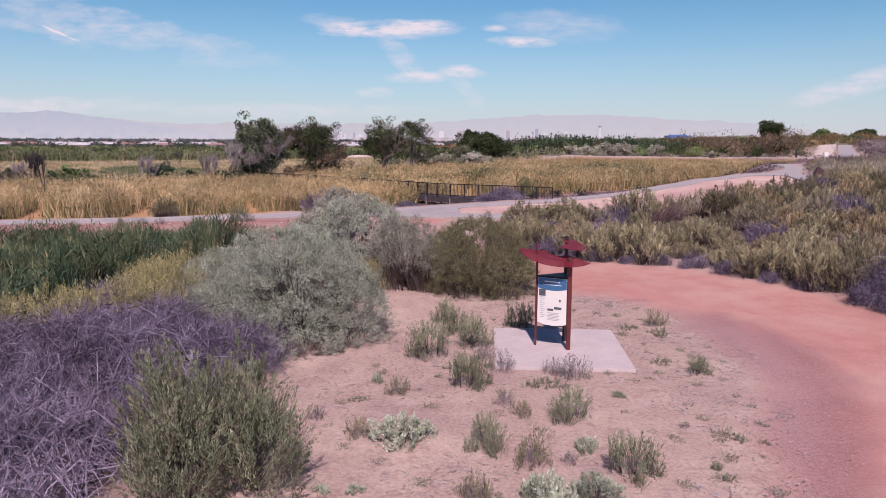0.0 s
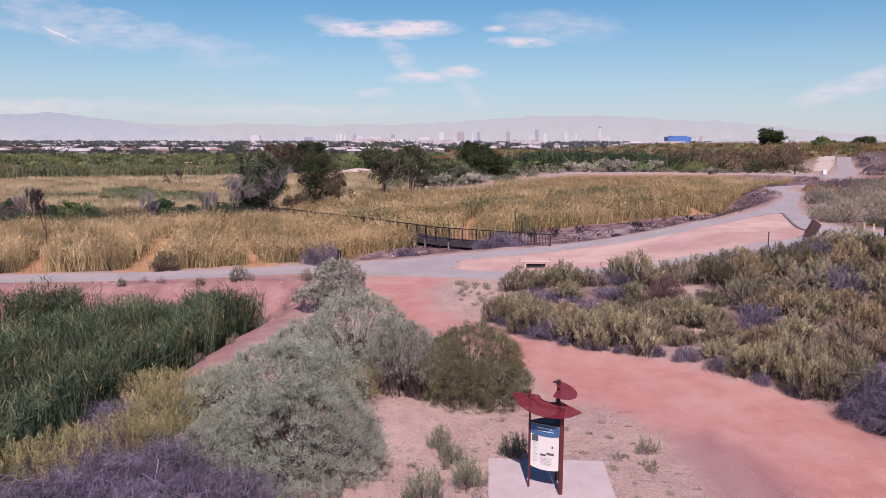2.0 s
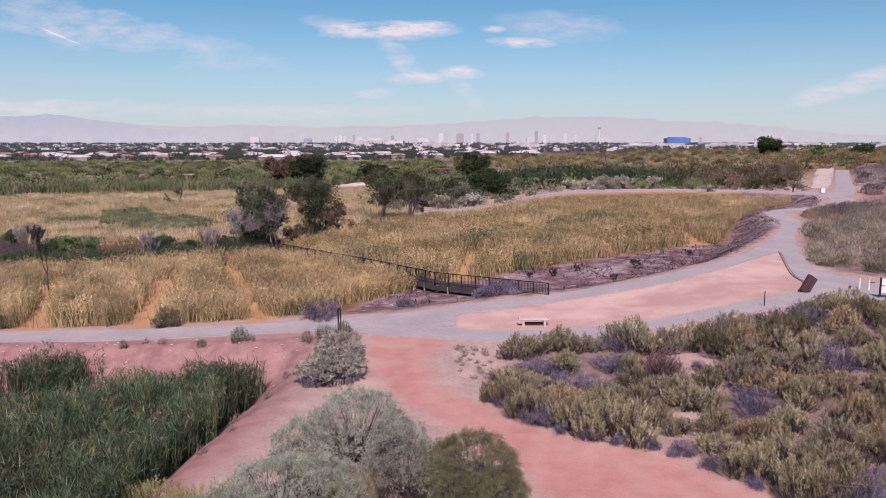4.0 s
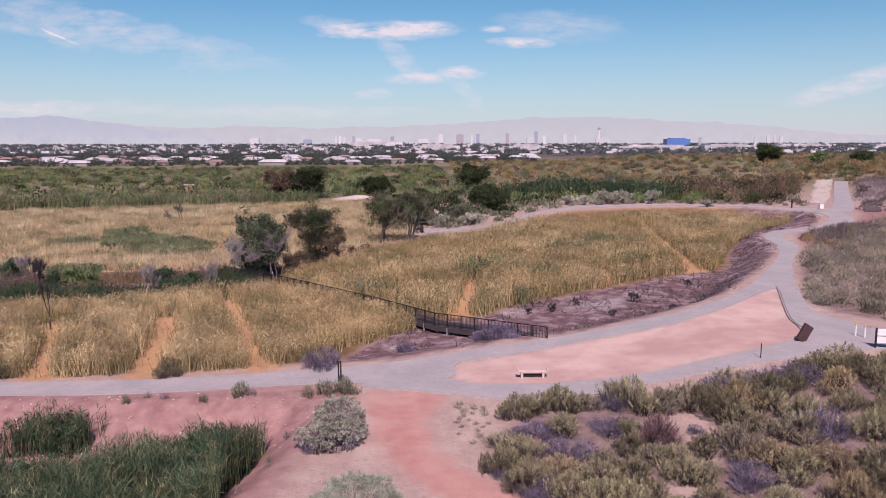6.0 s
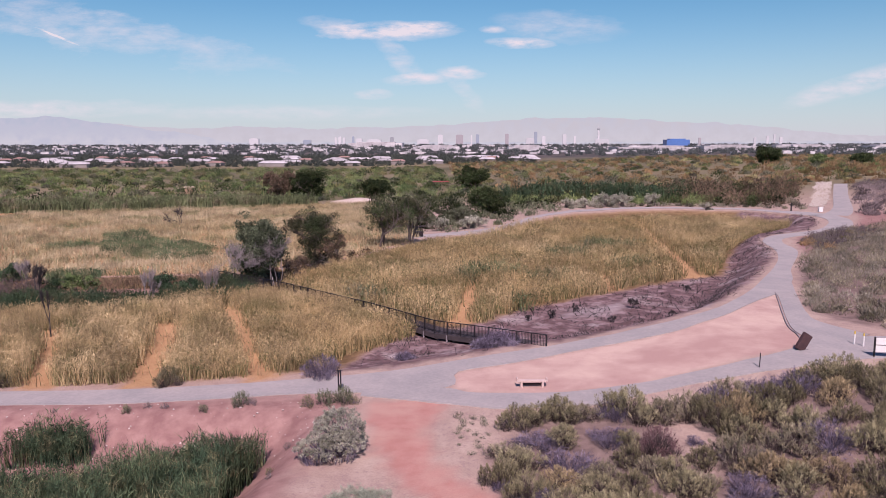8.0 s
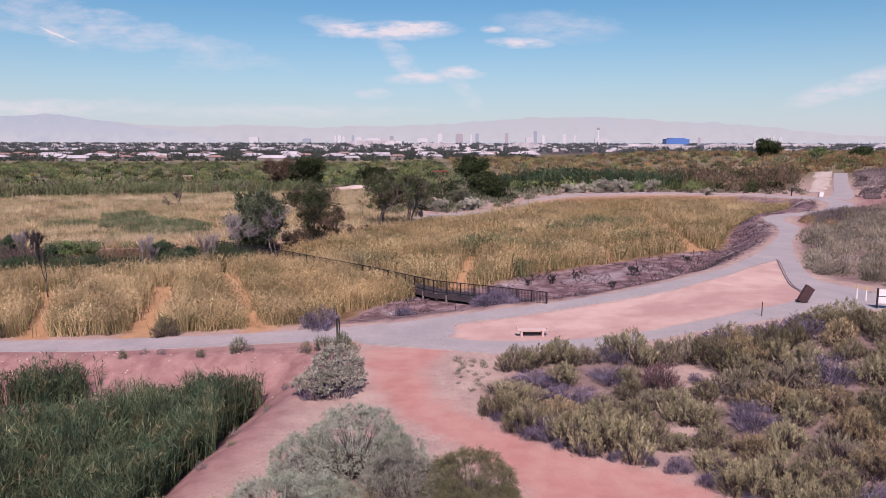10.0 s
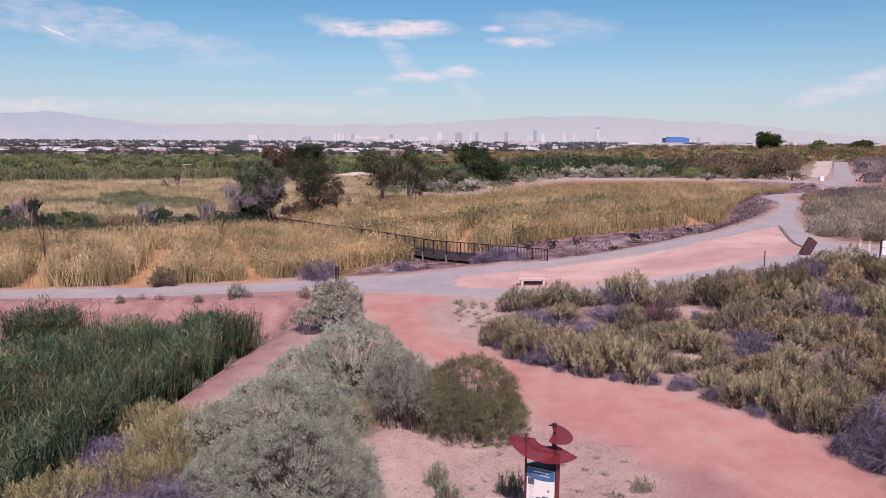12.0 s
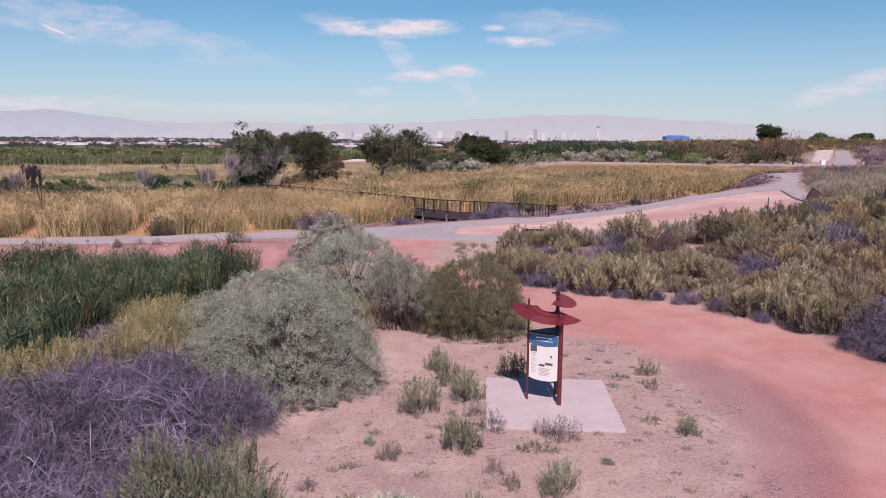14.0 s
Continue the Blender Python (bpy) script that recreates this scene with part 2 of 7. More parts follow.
# ---- the lie of the land ----
RISE_X = (-400, -60, -20, 0, 8, 14, 21, 27, 33, 60, 75, 95, 145, 400)
RISE_Z = (-1.2, -1.0, -0.1, 0.45, 0.6, 1.0, 2.0, 2.2, 1.9, 1.5, 1.7, 2.8, 6.0, 7.0)
MARSH = [(-150, 50.9), (-31.7, 50.9), (-15.8, 51.4), (-8, 52.7), (-3.9, 53.6), (4.8, 57.8), (14.7, 61.9), (19.9, 63.6), (24, 66.4), (27, 70),
         (35, 82.8), (43.2, 98), (46.2, 106), (47.8, 113.5), (53.4, 124.6), (58, 129.4), (68, 140.5), (74, 152), (74, 159), (65, 168.5), (54, 171.5),
         (40, 168), (30.6, 160), (18, 150), (9, 136), (-3, 128.5), (-9, 118), (-18, 104), (-30, 97), (-150, 97)]


# the hollow in which the green reeds stand
BASIN = [(-150, 46.0), (-14, 46.0), (-9.5, 45.6), (-7.6, 43), (-7.8, 38), (-8.8, 33), (-9.9, 27), (-10.1, 22), (-10.6, 18), (-11.6, 15.5), (-150, 12)]


def smooth(a, b, v):
    t = np.clip((np.asarray(v, float) - a) / (b - a), 0, 1)
    return t * t * (3 - 2 * t)


def inside(points, x, y):
    """Signed distance to a closed outline, in metres: positive inside."""
    x, y = np.asarray(x, float), np.asarray(y, float)
    best, odd = np.full(x.shape, 1e18), np.zeros(x.shape, bool)
    for (ax, ay), (bx, by) in zip(points, points[1:] + points[:1]):
        dx, dy = bx - ax, by - ay
        s = np.clip(((x - ax) * dx + (y - ay) * dy) / (dx * dx + dy * dy + 1e-12), 0, 1)
        best = np.minimum(best, (x - ax - s * dx) ** 2 + (y - ay - s * dy) ** 2)
        if ay != by:
            odd ^= ((ay > y) != (by > y)) & (x < ax + (y - ay) / (by - ay) * dx)
    return np.where(odd, 1, -1) * np.sqrt(best)


def ripple(x, y, size, seed=0.0):
    """Smooth wandering values between about -1 and 1."""
    x, y = np.asarray(x, float) / size + seed * 7.13, np.asarray(y, float) / size + seed * 3.71
    return (np.sin(1.7 * x + 1.3 * np.sin(0.9 * y + seed)) * np.cos(1.3 * y + 1.1 * np.sin(1.1 * x)) + 0.6 * np.sin(3.1 * x - 2.3 * y + 2 * np.sin(1.9 * y)) * np.cos(2.9 * y + 1.7 * x)
            + 0.35 * np.sin(5.3 * y + 4.1 * x + 1.5 * np.sin(3.3 * x)) ) / 1.5


def land(x, y):
    """The height of the ground without its fine relief."""
    x, y = np.asarray(x, float), np.asarray(y, float)
    z = np.interp(x, RISE_X, RISE_Z) * smooth(14, 46, y) * (1 - smooth(500, 900, y))
    dip = smooth(0.0, 5.0, inside(MARSH, x, y))
    z = z * (1 - dip) + dip * np.minimum(z, -0.35)
    hollow = smooth(0.0, 3.8, inside(BASIN, x, y))
    return z * (1 - hollow) - 1.8 * hollow


# ---- meshes ----
def tri_mesh(name, verts, tris, mats, tone=None):
    """A mesh from arrays of vertices and triangles."""
    me = bpy.data.meshes.new(name)
    verts, tris = np.ascontiguousarray(verts, np.float32), np.ascontiguousarray(tris, np.int32)
    me.vertices.add(len(verts))
    me.vertices.foreach_set("co", verts.ravel())
    me.loops.add(tris.size)
    me.loops.foreach_set("vertex_index", tris.ravel())
    me.polygons.add(len(tris))
    me.polygons.foreach_set("loop_start", np.arange(0, tris.size, 3, dtype=np.int32))
    me.update(calc_edges=True)
    me.shade_flat()
    if tone is not None:
        me.attributes.new("tone", "FLOAT", "POINT").data.foreach_set("value", np.ascontiguousarray(tone, np.float32))
    for m in mats if isinstance(mats, (list, tuple)) else [mats]:
        me.materials.append(m)
    return me


def joined(*pieces):
    """Several (vertices, triangles) pairs as one."""
    vs, ts, k = [], [], 0
    for v, t in pieces:
        vs.append(v)
        ts.append(t + k)
        k += len(v)
    return np.concatenate(vs), np.concatenate(ts)


def unit(v):
    return v / (np.linalg.norm(v, axis=-1, keepdims=True) + 1e-9)


def blades(rng, base, tip, width, sag=0.15, kinked=True):
    """Ribbons that taper from base to tip, bent on the way; each an island."""
    k = len(base)
    way = tip - base
    length = np.linalg.norm(way, axis=1, keepdims=True)
    side = unit(np.cross(way, rng.normal(size=(k, 3)))) * np.reshape(width, (-1, 1)) / 2
    if not kinked:
        v = np.stack([base - side, base + side, tip], 1).reshape(-1, 3)
        return v, np.arange(3 * k).reshape(k, 3)
    mid = base + 0.55 * way + rng.normal(size=(k, 3)) * length * sag * 0.5 + np.array([0, 0, 1.0]) * length * sag * 0.6
    v = np.stack([base - side, base + side, mid - 0.8 * side, mid + 0.8 * side, tip], 1).reshape(-1, 3)
    t = np.array([(0, 1, 3), (0, 3, 2), (2, 3, 4)])
    return v, (np.arange(k)[:, None, None] * 5 + t).reshape(-1, 3)


def leaves(rng, at, way, length, width, kite=True, face=None, wild=0.55):
    """Small leaves at the points given, roughly along way."""
    k = len(at)
    d = unit(way + 0.8 * rng.normal(size=(k, 3)))
    s = unit(np.cross(d, rng.normal(size=(k, 3)) if face is None else face + wild * rng.normal(size=(k, 3))))
    L, W = np.reshape(length, (-1, 1)), np.reshape(width, (-1, 1))
    if not kite:
        v = np.stack([at - s * W / 2, at + s * W / 2, at + d * L], 1).reshape(-1, 3)
        return v, np.arange(3 * k).reshape(k, 3)
    v = np.stack([at, at + d * L * 0.45 + s * W / 2, at + d * L, at + d * L * 0.45 - s * W / 2], 1).reshape(-1, 3)
    return v, (np.arange(k)[:, None, None] * 4 + np.array([(0, 1, 2), (0, 2, 3)])).reshape(-1, 3)


def part(name, me, parent, label=""):
    ob = new(name, me)
    ob.parent = parent
    return tagged(ob, label)


def empty(name, m, label, category, group="", kind=""):
    ob = new(name)
    ob.empty_display_size = 0.2
    ob.matrix_world = m
    return tagged(ob, label, category, group, kind)


def ground_at(x, y):
    return float(land(x, y))


def spread(rng, outline, gap, tries=6000, keep=None):
    """Points inside an outline, no two nearer than gap."""
    xs, ys = [p[0] for p in outline], [p[1] for p in outline]
    got = np.zeros((0, 2))
    cand = np.stack([rng.uniform(min(xs), max(xs), tries), rng.uniform(min(ys), max(ys), tries)], 1)
    cand = cand[inside(outline, cand[:, 0], cand[:, 1]) > 0.3]
    for p in cand:
        if not len(got) or ((got - p) ** 2).sum(1).min() > gap * gap:
            got = np.vstack([got, p])
    return got


def filled(rng, outline, per_m2, edge=0.0):
    """Very many points inside an outline."""
    xs, ys = [p[0] for p in outline], [p[1] for p in outline]
    k = int((max(xs) - min(xs)) * (max(ys) - min(ys)) * per_m2)
    x, y = rng.uniform(min(xs), max(xs), k), rng.uniform(min(ys), max(ys), k)
    ok = inside(outline, x, y) > edge + 0.7 * ripple(x, y, 1.7, 2.0)
    return x[ok], y[ok]


# ---- the ground: one sheet to the horizon ----
def curve_through(points, step):
    """A smooth line through the points (Catmull-Rom), cut into equal steps."""
    p = np.array([points[0]] + list(points) + [points[-1]], float)
    out = []
    for a, b, c, d in zip(p, p[1:], p[2:], p[3:]):
        for t in np.linspace(0, 1, max(2, int(np.linalg.norm(c - b) / 0.3)), endpoint=False):
            out.append(0.5 * (2 * b + (c - a) * t + (2 * a - 5 * b + 4 * c - d) * t * t + (3 * b - a - 3 * c + d) * t ** 3))
    out = np.array(out + [p[-1]])
    s = np.concatenate([[0], np.cumsum(np.linalg.norm(np.diff(out, axis=0), axis=1))])
    want = np.linspace(0, s[-1], max(2, int(s[-1] / step)))
    return np.stack([np.interp(want, s, out[:, i]) for i in range(out.shape[1])], 1)


def stations(lo, hi, step, far_lo, far_hi, grow):
    mid = list(np.arange(lo, hi + step / 2, step))
    up, down = [hi], [lo]
    s = step
    while up[-1] < far_hi:
        s *= grow
        up.append(up[-1] + s)
    s = step
    while down[-1] > far_lo:
        s *= grow
        down.append(down[-1] - s)
    return np.array(down[:0:-1] + mid + up[1:])


TRAIL = [(-5.5, 46.3), (-4.2, 39.6), (-2.9, 36.3), (-1.1, 33.2), (1, 30.3), (2.7, 28), (3.2, 26), (4, 24.5), (5.2, 23.6), (6.4, 22.3), (7.1, 18.8), (7.2, 16.5), (6.5, 13.9),
         (5.5, 11.7), (4.5, 10.1), (3, 7.5), (0, 3), (0, -30), (9, -30), (11, 4), (13.4, 12), (13.9, 18), (13.6, 21.6), (12.7, 24.2), (11.2, 26.0), (9.5, 27.8), (7.5, 29.5), (4.3, 31.4),
         (2.3, 33.3), (1, 34.3), (-0.6, 37.4), (-1.2, 41.3), (-0.1, 45.6), (0.4, 46.5)]
BANK = [(-150, 47.2), (-9, 48.0), (-6.2, 46.8), (-6.6, 43), (-7.3, 38), (-8.0, 33), (-9.4, 26), (-10.6, 20), (-60, 20), (-150, 30)]
ROADSIDE = [(46, 93), (49.5, 101), (52, 108), (53.6, 113), (57, 120), (64, 126), (75, 136), (82, 147), (86, 157), (92, 158), (84, 136), (62, 118), (53, 100)]
BURN = [(-8.5, 52.9), (-7.5, 58), (-4.8, 64.0), (-2.6, 67.2), (2.0, 69.3), (9.5, 77.8), (20.5, 86.2), (29, 92.3), (36.2, 96.4), (42.6, 111.5), (47.2, 120), (55.6, 131), (64, 142), (70, 152), (60, 163), (66, 167),
        (75, 156), (74, 148.5), (70.8, 141), (65.4, 132.2), (58.6, 126.9), (53.9, 123.0), (50.0, 117.8), (48.3, 113.2), (46.6, 105.5), (43.5, 97.6), (35, 82.8), (27, 70), (24, 66.4), (19.9, 63.6), (14.7, 61.9), (4.8, 57.8), (-3.9, 53.6)]
ISLAND = [(33.2, 74.0), (32.2, 71.0), (29.5, 63.8), (27.7, 58.6), (27.3, 56.1), (26.4, 53.3), (24, 52), (20, 50.2), (18, 49.7), (15.8, 49.1), (13.7, 48.4), (11.7, 47.8), (7.8, 47.3), (5.9, 47.1), (2.2, 47.4),
          (0.6, 48.4), (0.2, 50.1), (0.6, 51.6), (1.6, 52.6), (4.6, 53.8), (9.2, 56.2), (14, 58.0), (18.8, 59.2), (21.8, 61.1), (25.5, 64.4), (30.3, 70.1)]
STUBBLE = [[(-31, 50), (-27.8, 50), (-29.5, 55), (-32, 59.5), (-36, 68.5), (-40, 68.5), (-36, 62), (-33, 56.5)], [(-23.4, 50), (-20.0, 50), (-21.5, 57), (-24.6, 69.5), (-29.3, 70), (-26.5, 63)],
           [(-14.3, 50.5), (-11.9, 51.8), (-15, 59), (-20.6, 74), (-23.8, 79), (-25.2, 76), (-20.5, 65.5)], [(0.0, 69.5), (2.2, 69.8), (3.6, 79), (4.1, 92), (2.0, 92.5), (1.2, 82)],
           [(17.5, 85), (20.6, 86.5), (21.2, 100), (20.2, 100)], [(30, 92.5), (33.8, 95), (36.5, 120), (42, 160), (39.6, 160), (34.0, 124)]]
TANGLE = [(-4.2, 8), (-4.6, 12), (-4.4, 16), (-5.5, 18), (-9, 20.5), (-12, 22), (-14, 12), (-13, 6), (-6, 6)]
GRIT = [(4.4, 9.0), (4.8, 10.1), (5.7, 12.3), (6.8, 15.0), (6.9, 17.7), (6.4, 20.2), (6.9, 22.0), (8.4, 21.0), (9.1, 18.3), (8.4, 15.0), (7.6, 13.0), (6.5, 11.0), (5.5, 9.0)]
RUT = [(7.9, 21.2), (8.5, 20.3), (8.8, 18.3), (8.1, 15.0), (7.4, 13.1), (6.2, 11.0), (5.4, 9.3), (3.0, 5.0)]
GREEN_BED = [(-10.5, 41.6), (-10.7, 39.0), (-11.0, 36.4), (-11.4, 33.5), (-11.6, 30), (-11.6, 26.5), (-11.5, 23.2), (-11.7, 20), (-12.2, 17.5), (-14, 15.5), (-33, 13.5), (-33, 22), (-27, 28), (-21.6, 33.8), (-19.9, 35.8), (-18.0, 38.0), (-15.2, 40.1), (-12.8, 41.3)]
HEDGE_A = [(2.2, 36.3), (2.6, 33.6), (4.0, 31.8), (8.1, 29.5), (9.3, 30.8), (11.6, 34.6), (12.6, 37), (12.4, 40.2), (13.3, 44.8), (9.8, 44.0), (7.6, 42.6), (4.4, 42.0), (3.0, 39.6)]
HEDGE_B = [(9.7, 29.4), (10.5, 27.8), (12.5, 24.8), (13.0, 21.5), (13.6, 15), (16.0, 20), (22, 31), (30, 41), (33.5, 47), (30.5, 46.6), (23, 45.8), (19, 44.9), (16.0, 44.6), (15.2, 41), (15.0, 37.8), (13.4, 35.4), (11.4, 31.6)]
FIELD = [(44.4, 92), (39.2, 82), (35.6, 72), (33.0, 65.5), (33.5, 62), (37, 58.5), (70, 70), (112, 150), (96, 145), (82, 136), (63, 123), (55, 112), (50, 101)]
ASH = [(11.5, 72.6), (16.5, 74.2), (19.5, 77.5), (16.5, 78.6), (12.5, 76.2)]
CHANNEL = [(-54, 82), (-43, 81.2), (-34, 81), (-30, 83.2), (-33, 86.2), (-37, 87.2), (-45, 87.2), (-55, 87.5)]
DRY_MARSH = [(-150, 97), (-30, 97), (-16, 106), (-9, 120), (-5, 132), (-8, 150), (-14, 190), (-22, 214), (-40, 210), (-60, 206), (-150, 190)]


def make_ground():
    xs = stations(-32, 78, 0.7, -5200, 5200, 1.085)
    ys = stations(6, 164, 0.7, -900, 5200, 1.08)
    X, Y = np.meshgrid(xs, ys)
    x, y = X.ravel(), Y.ravel()
    rough = 0.03 * ripple(x, y, 0.7) + 0.05 * ripple(x, y, 2.9, 1.0) + 0.12 * ripple(x, y, 14, 2.0)
    flat = np.maximum.reduce([inside(ISLAND, x, y), inside(TRAIL, x, y)])
    road = np.minimum(np.abs(inside(MARSH, x, y)), 9)
    calm = smooth(1.0, 3.0, -flat) * np.where(inside(MARSH, x, y) < 0, smooth(3.5, 7.5, road), 1) * (1 - smooth(44, 47, y) * (1 - smooth(70, 90, y)) * (inside(MARSH, x, y) < 0))
    slab = smooth(0.3, 1.5, np.maximum(np.abs(x - 2.6) - 1.7, np.abs(y - 17.8) - 1.8))
    z = land(x, y) + rough * calm * slab * (1 - smooth(150, 400, y)) - 0.06 * smooth(-0.6, 0.8, inside(TRAIL, x, y))
    nx, ny = len(xs), len(ys)
    q = (np.arange(ny - 1)[:, None] * nx + np.arange(nx - 1)).ravel()
    tris = np.concatenate([np.stack([q, q + 1, q + nx + 1], 1), np.stack([q, q + nx + 1, q + nx], 1)])
    me = tri_mesh("ground", np.stack([x, y, z], 1), tris, GROUND)
    me.shade_smooth()
    edge = 0.35 * ripple(x, y, 0.9, 4.0) + 0.15 * ripple(x, y, 0.35, 5.0)
    worn = np.min([np.hypot(x - a + 0.2 * edge, y - b) for a, b in curve_through(RUT, 0.25)], 0)
    kinds = {"grit": smooth(-0.5, 0.5, inside(GRIT, x, y) + edge), "rut": 1 - smooth(0.05, 0.7, worn), "trail": smooth(-0.5, 0.5, inside(TRAIL, x, y) + edge), "bank": np.maximum(smooth(-1.5, 1.5, inside(BANK, x, y) + 2 * edge), smooth(-1.0, 0.8, inside(ROADSIDE, x, y) + edge)), "burn": smooth(-0.4, 0.8, inside(BURN, x, y) + 1.4 * edge),
             "island": smooth(-0.2, 0.3, inside(ISLAND, x, y)),
             "straw": np.maximum(np.maximum.reduce([smooth(-0.3, 0.6, inside(s, x, y) + edge) for s in STUBBLE]),
                                 np.maximum(smooth(0, 2, inside(MARSH, x, y)) * (1 - smooth(-0.5, 1, inside(BURN, x, y) + edge)), smooth(-1, 2, inside(DRY_MARSH, x, y))))}
    # darker brown painted between the dry reeds for the shade in their gaps
    kinds["dry_reed_shade"] = smooth(0, 2, inside(MARSH, x, y)) * (1 - np.maximum.reduce([smooth(-0.6, 0.5, inside(s, x, y)) for s in STUBBLE])) * (1 - smooth(-0.5, 1, inside(BURN, x, y) + edge))
    kinds["bare"] = smooth(-0.8, 0.6, inside(CHANNEL, x, y) + edge)
    # ground among the green reeds blackened to stand for shade between stalks
    kinds["green_reed_shade"] = smooth(-0.3, 0.8, inside(GREEN_BED, x, y) + edge)
    # litter under the bushes, its colour also darkened for shade in the gaps
    kinds["duff_shade"] = np.maximum.reduce([smooth(-0.9, 1.0, inside(s, x, y) + edge) for s in (HEDGE_A, HEDGE_B, FIELD, TANGLE)])
    kinds["ash"] = smooth(-1.2, 1.5, inside(ASH, x, y) + 2.5 * edge)
    for key, v in kinds.items():
        me.attributes.new(key, "FLOAT", "POINT").data.foreach_set("value", v.astype(np.float32))
    return tagged(new("ground", me), "pink desert soil with red trail, burnt and straw-covered patches", "ground", kind="structure")


def ground_material():
    m = bpy.data.materials.new("desert_soil")
    n, l, p = nodes_of(m)
    co = n.new("ShaderNodeTexCoord").outputs["Object"]

    def known(key):
        a = n.new("ShaderNodeAttribute")
        a.attribute_name = key
        return a.outputs["Fac"]

    big, mid, fine, grit = noisy(n, l, 0.18, 5, vector=co), noisy(n, l, 1.3, 6, vector=co), noisy(n, l, 14, 5, 0.3, 0.7, vector=co), noisy(n, l, 55, 3, 0.56, 0.70, vector=co)
    soil = mixed(n, l, mid, (0.32, 0.226, 0.176), (0.418, 0.316, 0.25))
    soil = mixed(n, l, noisy(n, l, 0.5, 4, 0.5, 0.68, vector=co), soil, (0.271, 0.184, 0.16))
    soil = mixed(n, l, noisy(n, l, 0.33, 5, 0.52, 0.62, vector=co), soil, (0.467, 0.365, 0.283))
    soil = mixed(n, l, noisy(n, l, 4.2, 5, 0.55, 0.68, vector=co), soil, (0.238, 0.16, 0.152))
    soil = mixed(n, l, 0.5, soil, mixed(n, l, fine, (0.18, 0.119, 0.102), (0.467, 0.365, 0.299)))
    gravel = mixed(n, l, noisy(n, l, 30, 4, 0.38, 0.62, vector=co), (0.172, 0.102, 0.102), (0.353, 0.226, 0.209))
    rut = mixed(n, l, fine, (0.197, 0.0861, 0.082), (0.295, 0.148, 0.131))
    red = mixed(n, l, mid, (0.353, 0.16, 0.13), (0.418, 0.212, 0.172))
    red = mixed(n, l, noisy(n, l, 0.3, 3, 0.45, 0.72, vector=co), red, (0.435, 0.275, 0.215))
    red = mixed(n, l, 0.22, red, mixed(n, l, fine, (0.262, 0.131, 0.107), (0.492, 0.312, 0.254)))
    bank = mixed(n, l, noisy(n, l, 0.9, 6, 0.34, 0.66, vector=co), (0.21, 0.112, 0.10), (0.315, 0.19, 0.162))
    burn = mixed(n, l, mid, (0.0861, 0.0492, 0.0492), (0.193, 0.121, 0.119))
    burn = mixed(n, l, noisy(n, l, 0.16, 4, 0.56, 0.68, vector=co), burn, (0.377, 0.32, 0.303))
    burn = mixed(n, l, noisy(n, l, 2.6, 5, 0.53, 0.64, vector=co), burn, (0.0697, 0.0508, 0.0492))
    burn = mixed(n, l, noisy(n, l, 0.7, 6, 0.5, 0.64, vector=co), burn, (0.26, 0.185, 0.18))
    straw = mixed(n, l, mid, (0.312, 0.16, 0.0672), (0.435, 0.25, 0.116))
    straw = mixed(n, l, 0.4, straw, mixed(n, l, fine, (0.246, 0.139, 0.0656), (0.541, 0.377, 0.213)))
    dry_reed_shade = mixed(n, l, mid, (0.082, 0.0533, 0.0262), (0.164, 0.111, 0.0533))
    green_reed_shade = mixed(n, l, mid, (0.0369, 0.0279, 0.0213), (0.0697, 0.0533, 0.041))
    duff_shade = mixed(n, l, mid, (0.0779, 0.0558, 0.0525), (0.176, 0.121, 0.108))
    ash = mixed(n, l, mid, (0.295, 0.246, 0.238), (0.385, 0.328, 0.316))
    sand = mixed(n, l, noisy(n, l, 0.22, 5, 0.38, 0.62, vector=co), (0.385, 0.246, 0.209), (0.508, 0.369, 0.299))
    far = mixed(n, l, noisy(n, l, 0.012, 5, vector=co), (0.0697, 0.0697, 0.0344), (0.215, 0.175, 0.105))
    sep, away = n.new("ShaderNodeSeparateXYZ"), n.new("ShaderNodeMapRange")
    l.new(co, sep.inputs[0])
    l.new(sep.outputs["Y"], away.inputs["Value"])
    away.inputs["From Min"].default_value, away.inputs["From Max"].default_value = 175, 230
    col = mixed(n, l, away.outputs["Result"], soil, far)
    town = n.new("ShaderNodeMapRange")
    l.new(sep.outputs["Y"], town.inputs["Value"])
    town.inputs["From Min"].default_value, town.inputs["From Max"].default_value = 620, 900
    col = mixed(n, l, town.outputs["Result"], col, mixed(n, l, noisy(n, l, 0.02, 6, 0.4, 0.6, vector=co), (0.0369, 0.0369, 0.0328), (0.107, 0.0902, 0.0804)))
    for key, c, most in (("bank", bank, 1.0), ("trail", red, 1.0), ("grit", gravel, 0.75), ("rut", rut, 0.6), ("island", sand, 1.0), ("straw", straw, 1.0), ("dry_reed_shade", dry_reed_shade, 0.9), ("burn", burn, 1.0), ("ash", ash, 0.7), ("bare", bank, 1.0), ("green_reed_shade", green_reed_shade, 1.0), ("duff_shade", duff_shade, 0.75)):
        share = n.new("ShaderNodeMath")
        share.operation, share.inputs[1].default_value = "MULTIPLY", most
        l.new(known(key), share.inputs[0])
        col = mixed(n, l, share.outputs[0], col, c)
    col = mixed(n, l, mixed(n, l, grit, (0, 0, 0), (0.41, 0.41, 0.41)), col, (0.164, 0.115, 0.0984))
    l.new(col, p.inputs["Base Color"])
    p.inputs["Roughness"].default_value, p.inputs["Specular IOR Level"].default_value = 0.95, 0.15
    bumped(n, l, p, fine, 0.5, 0.016)
    return m


GROUND = ground_material()
make_ground()


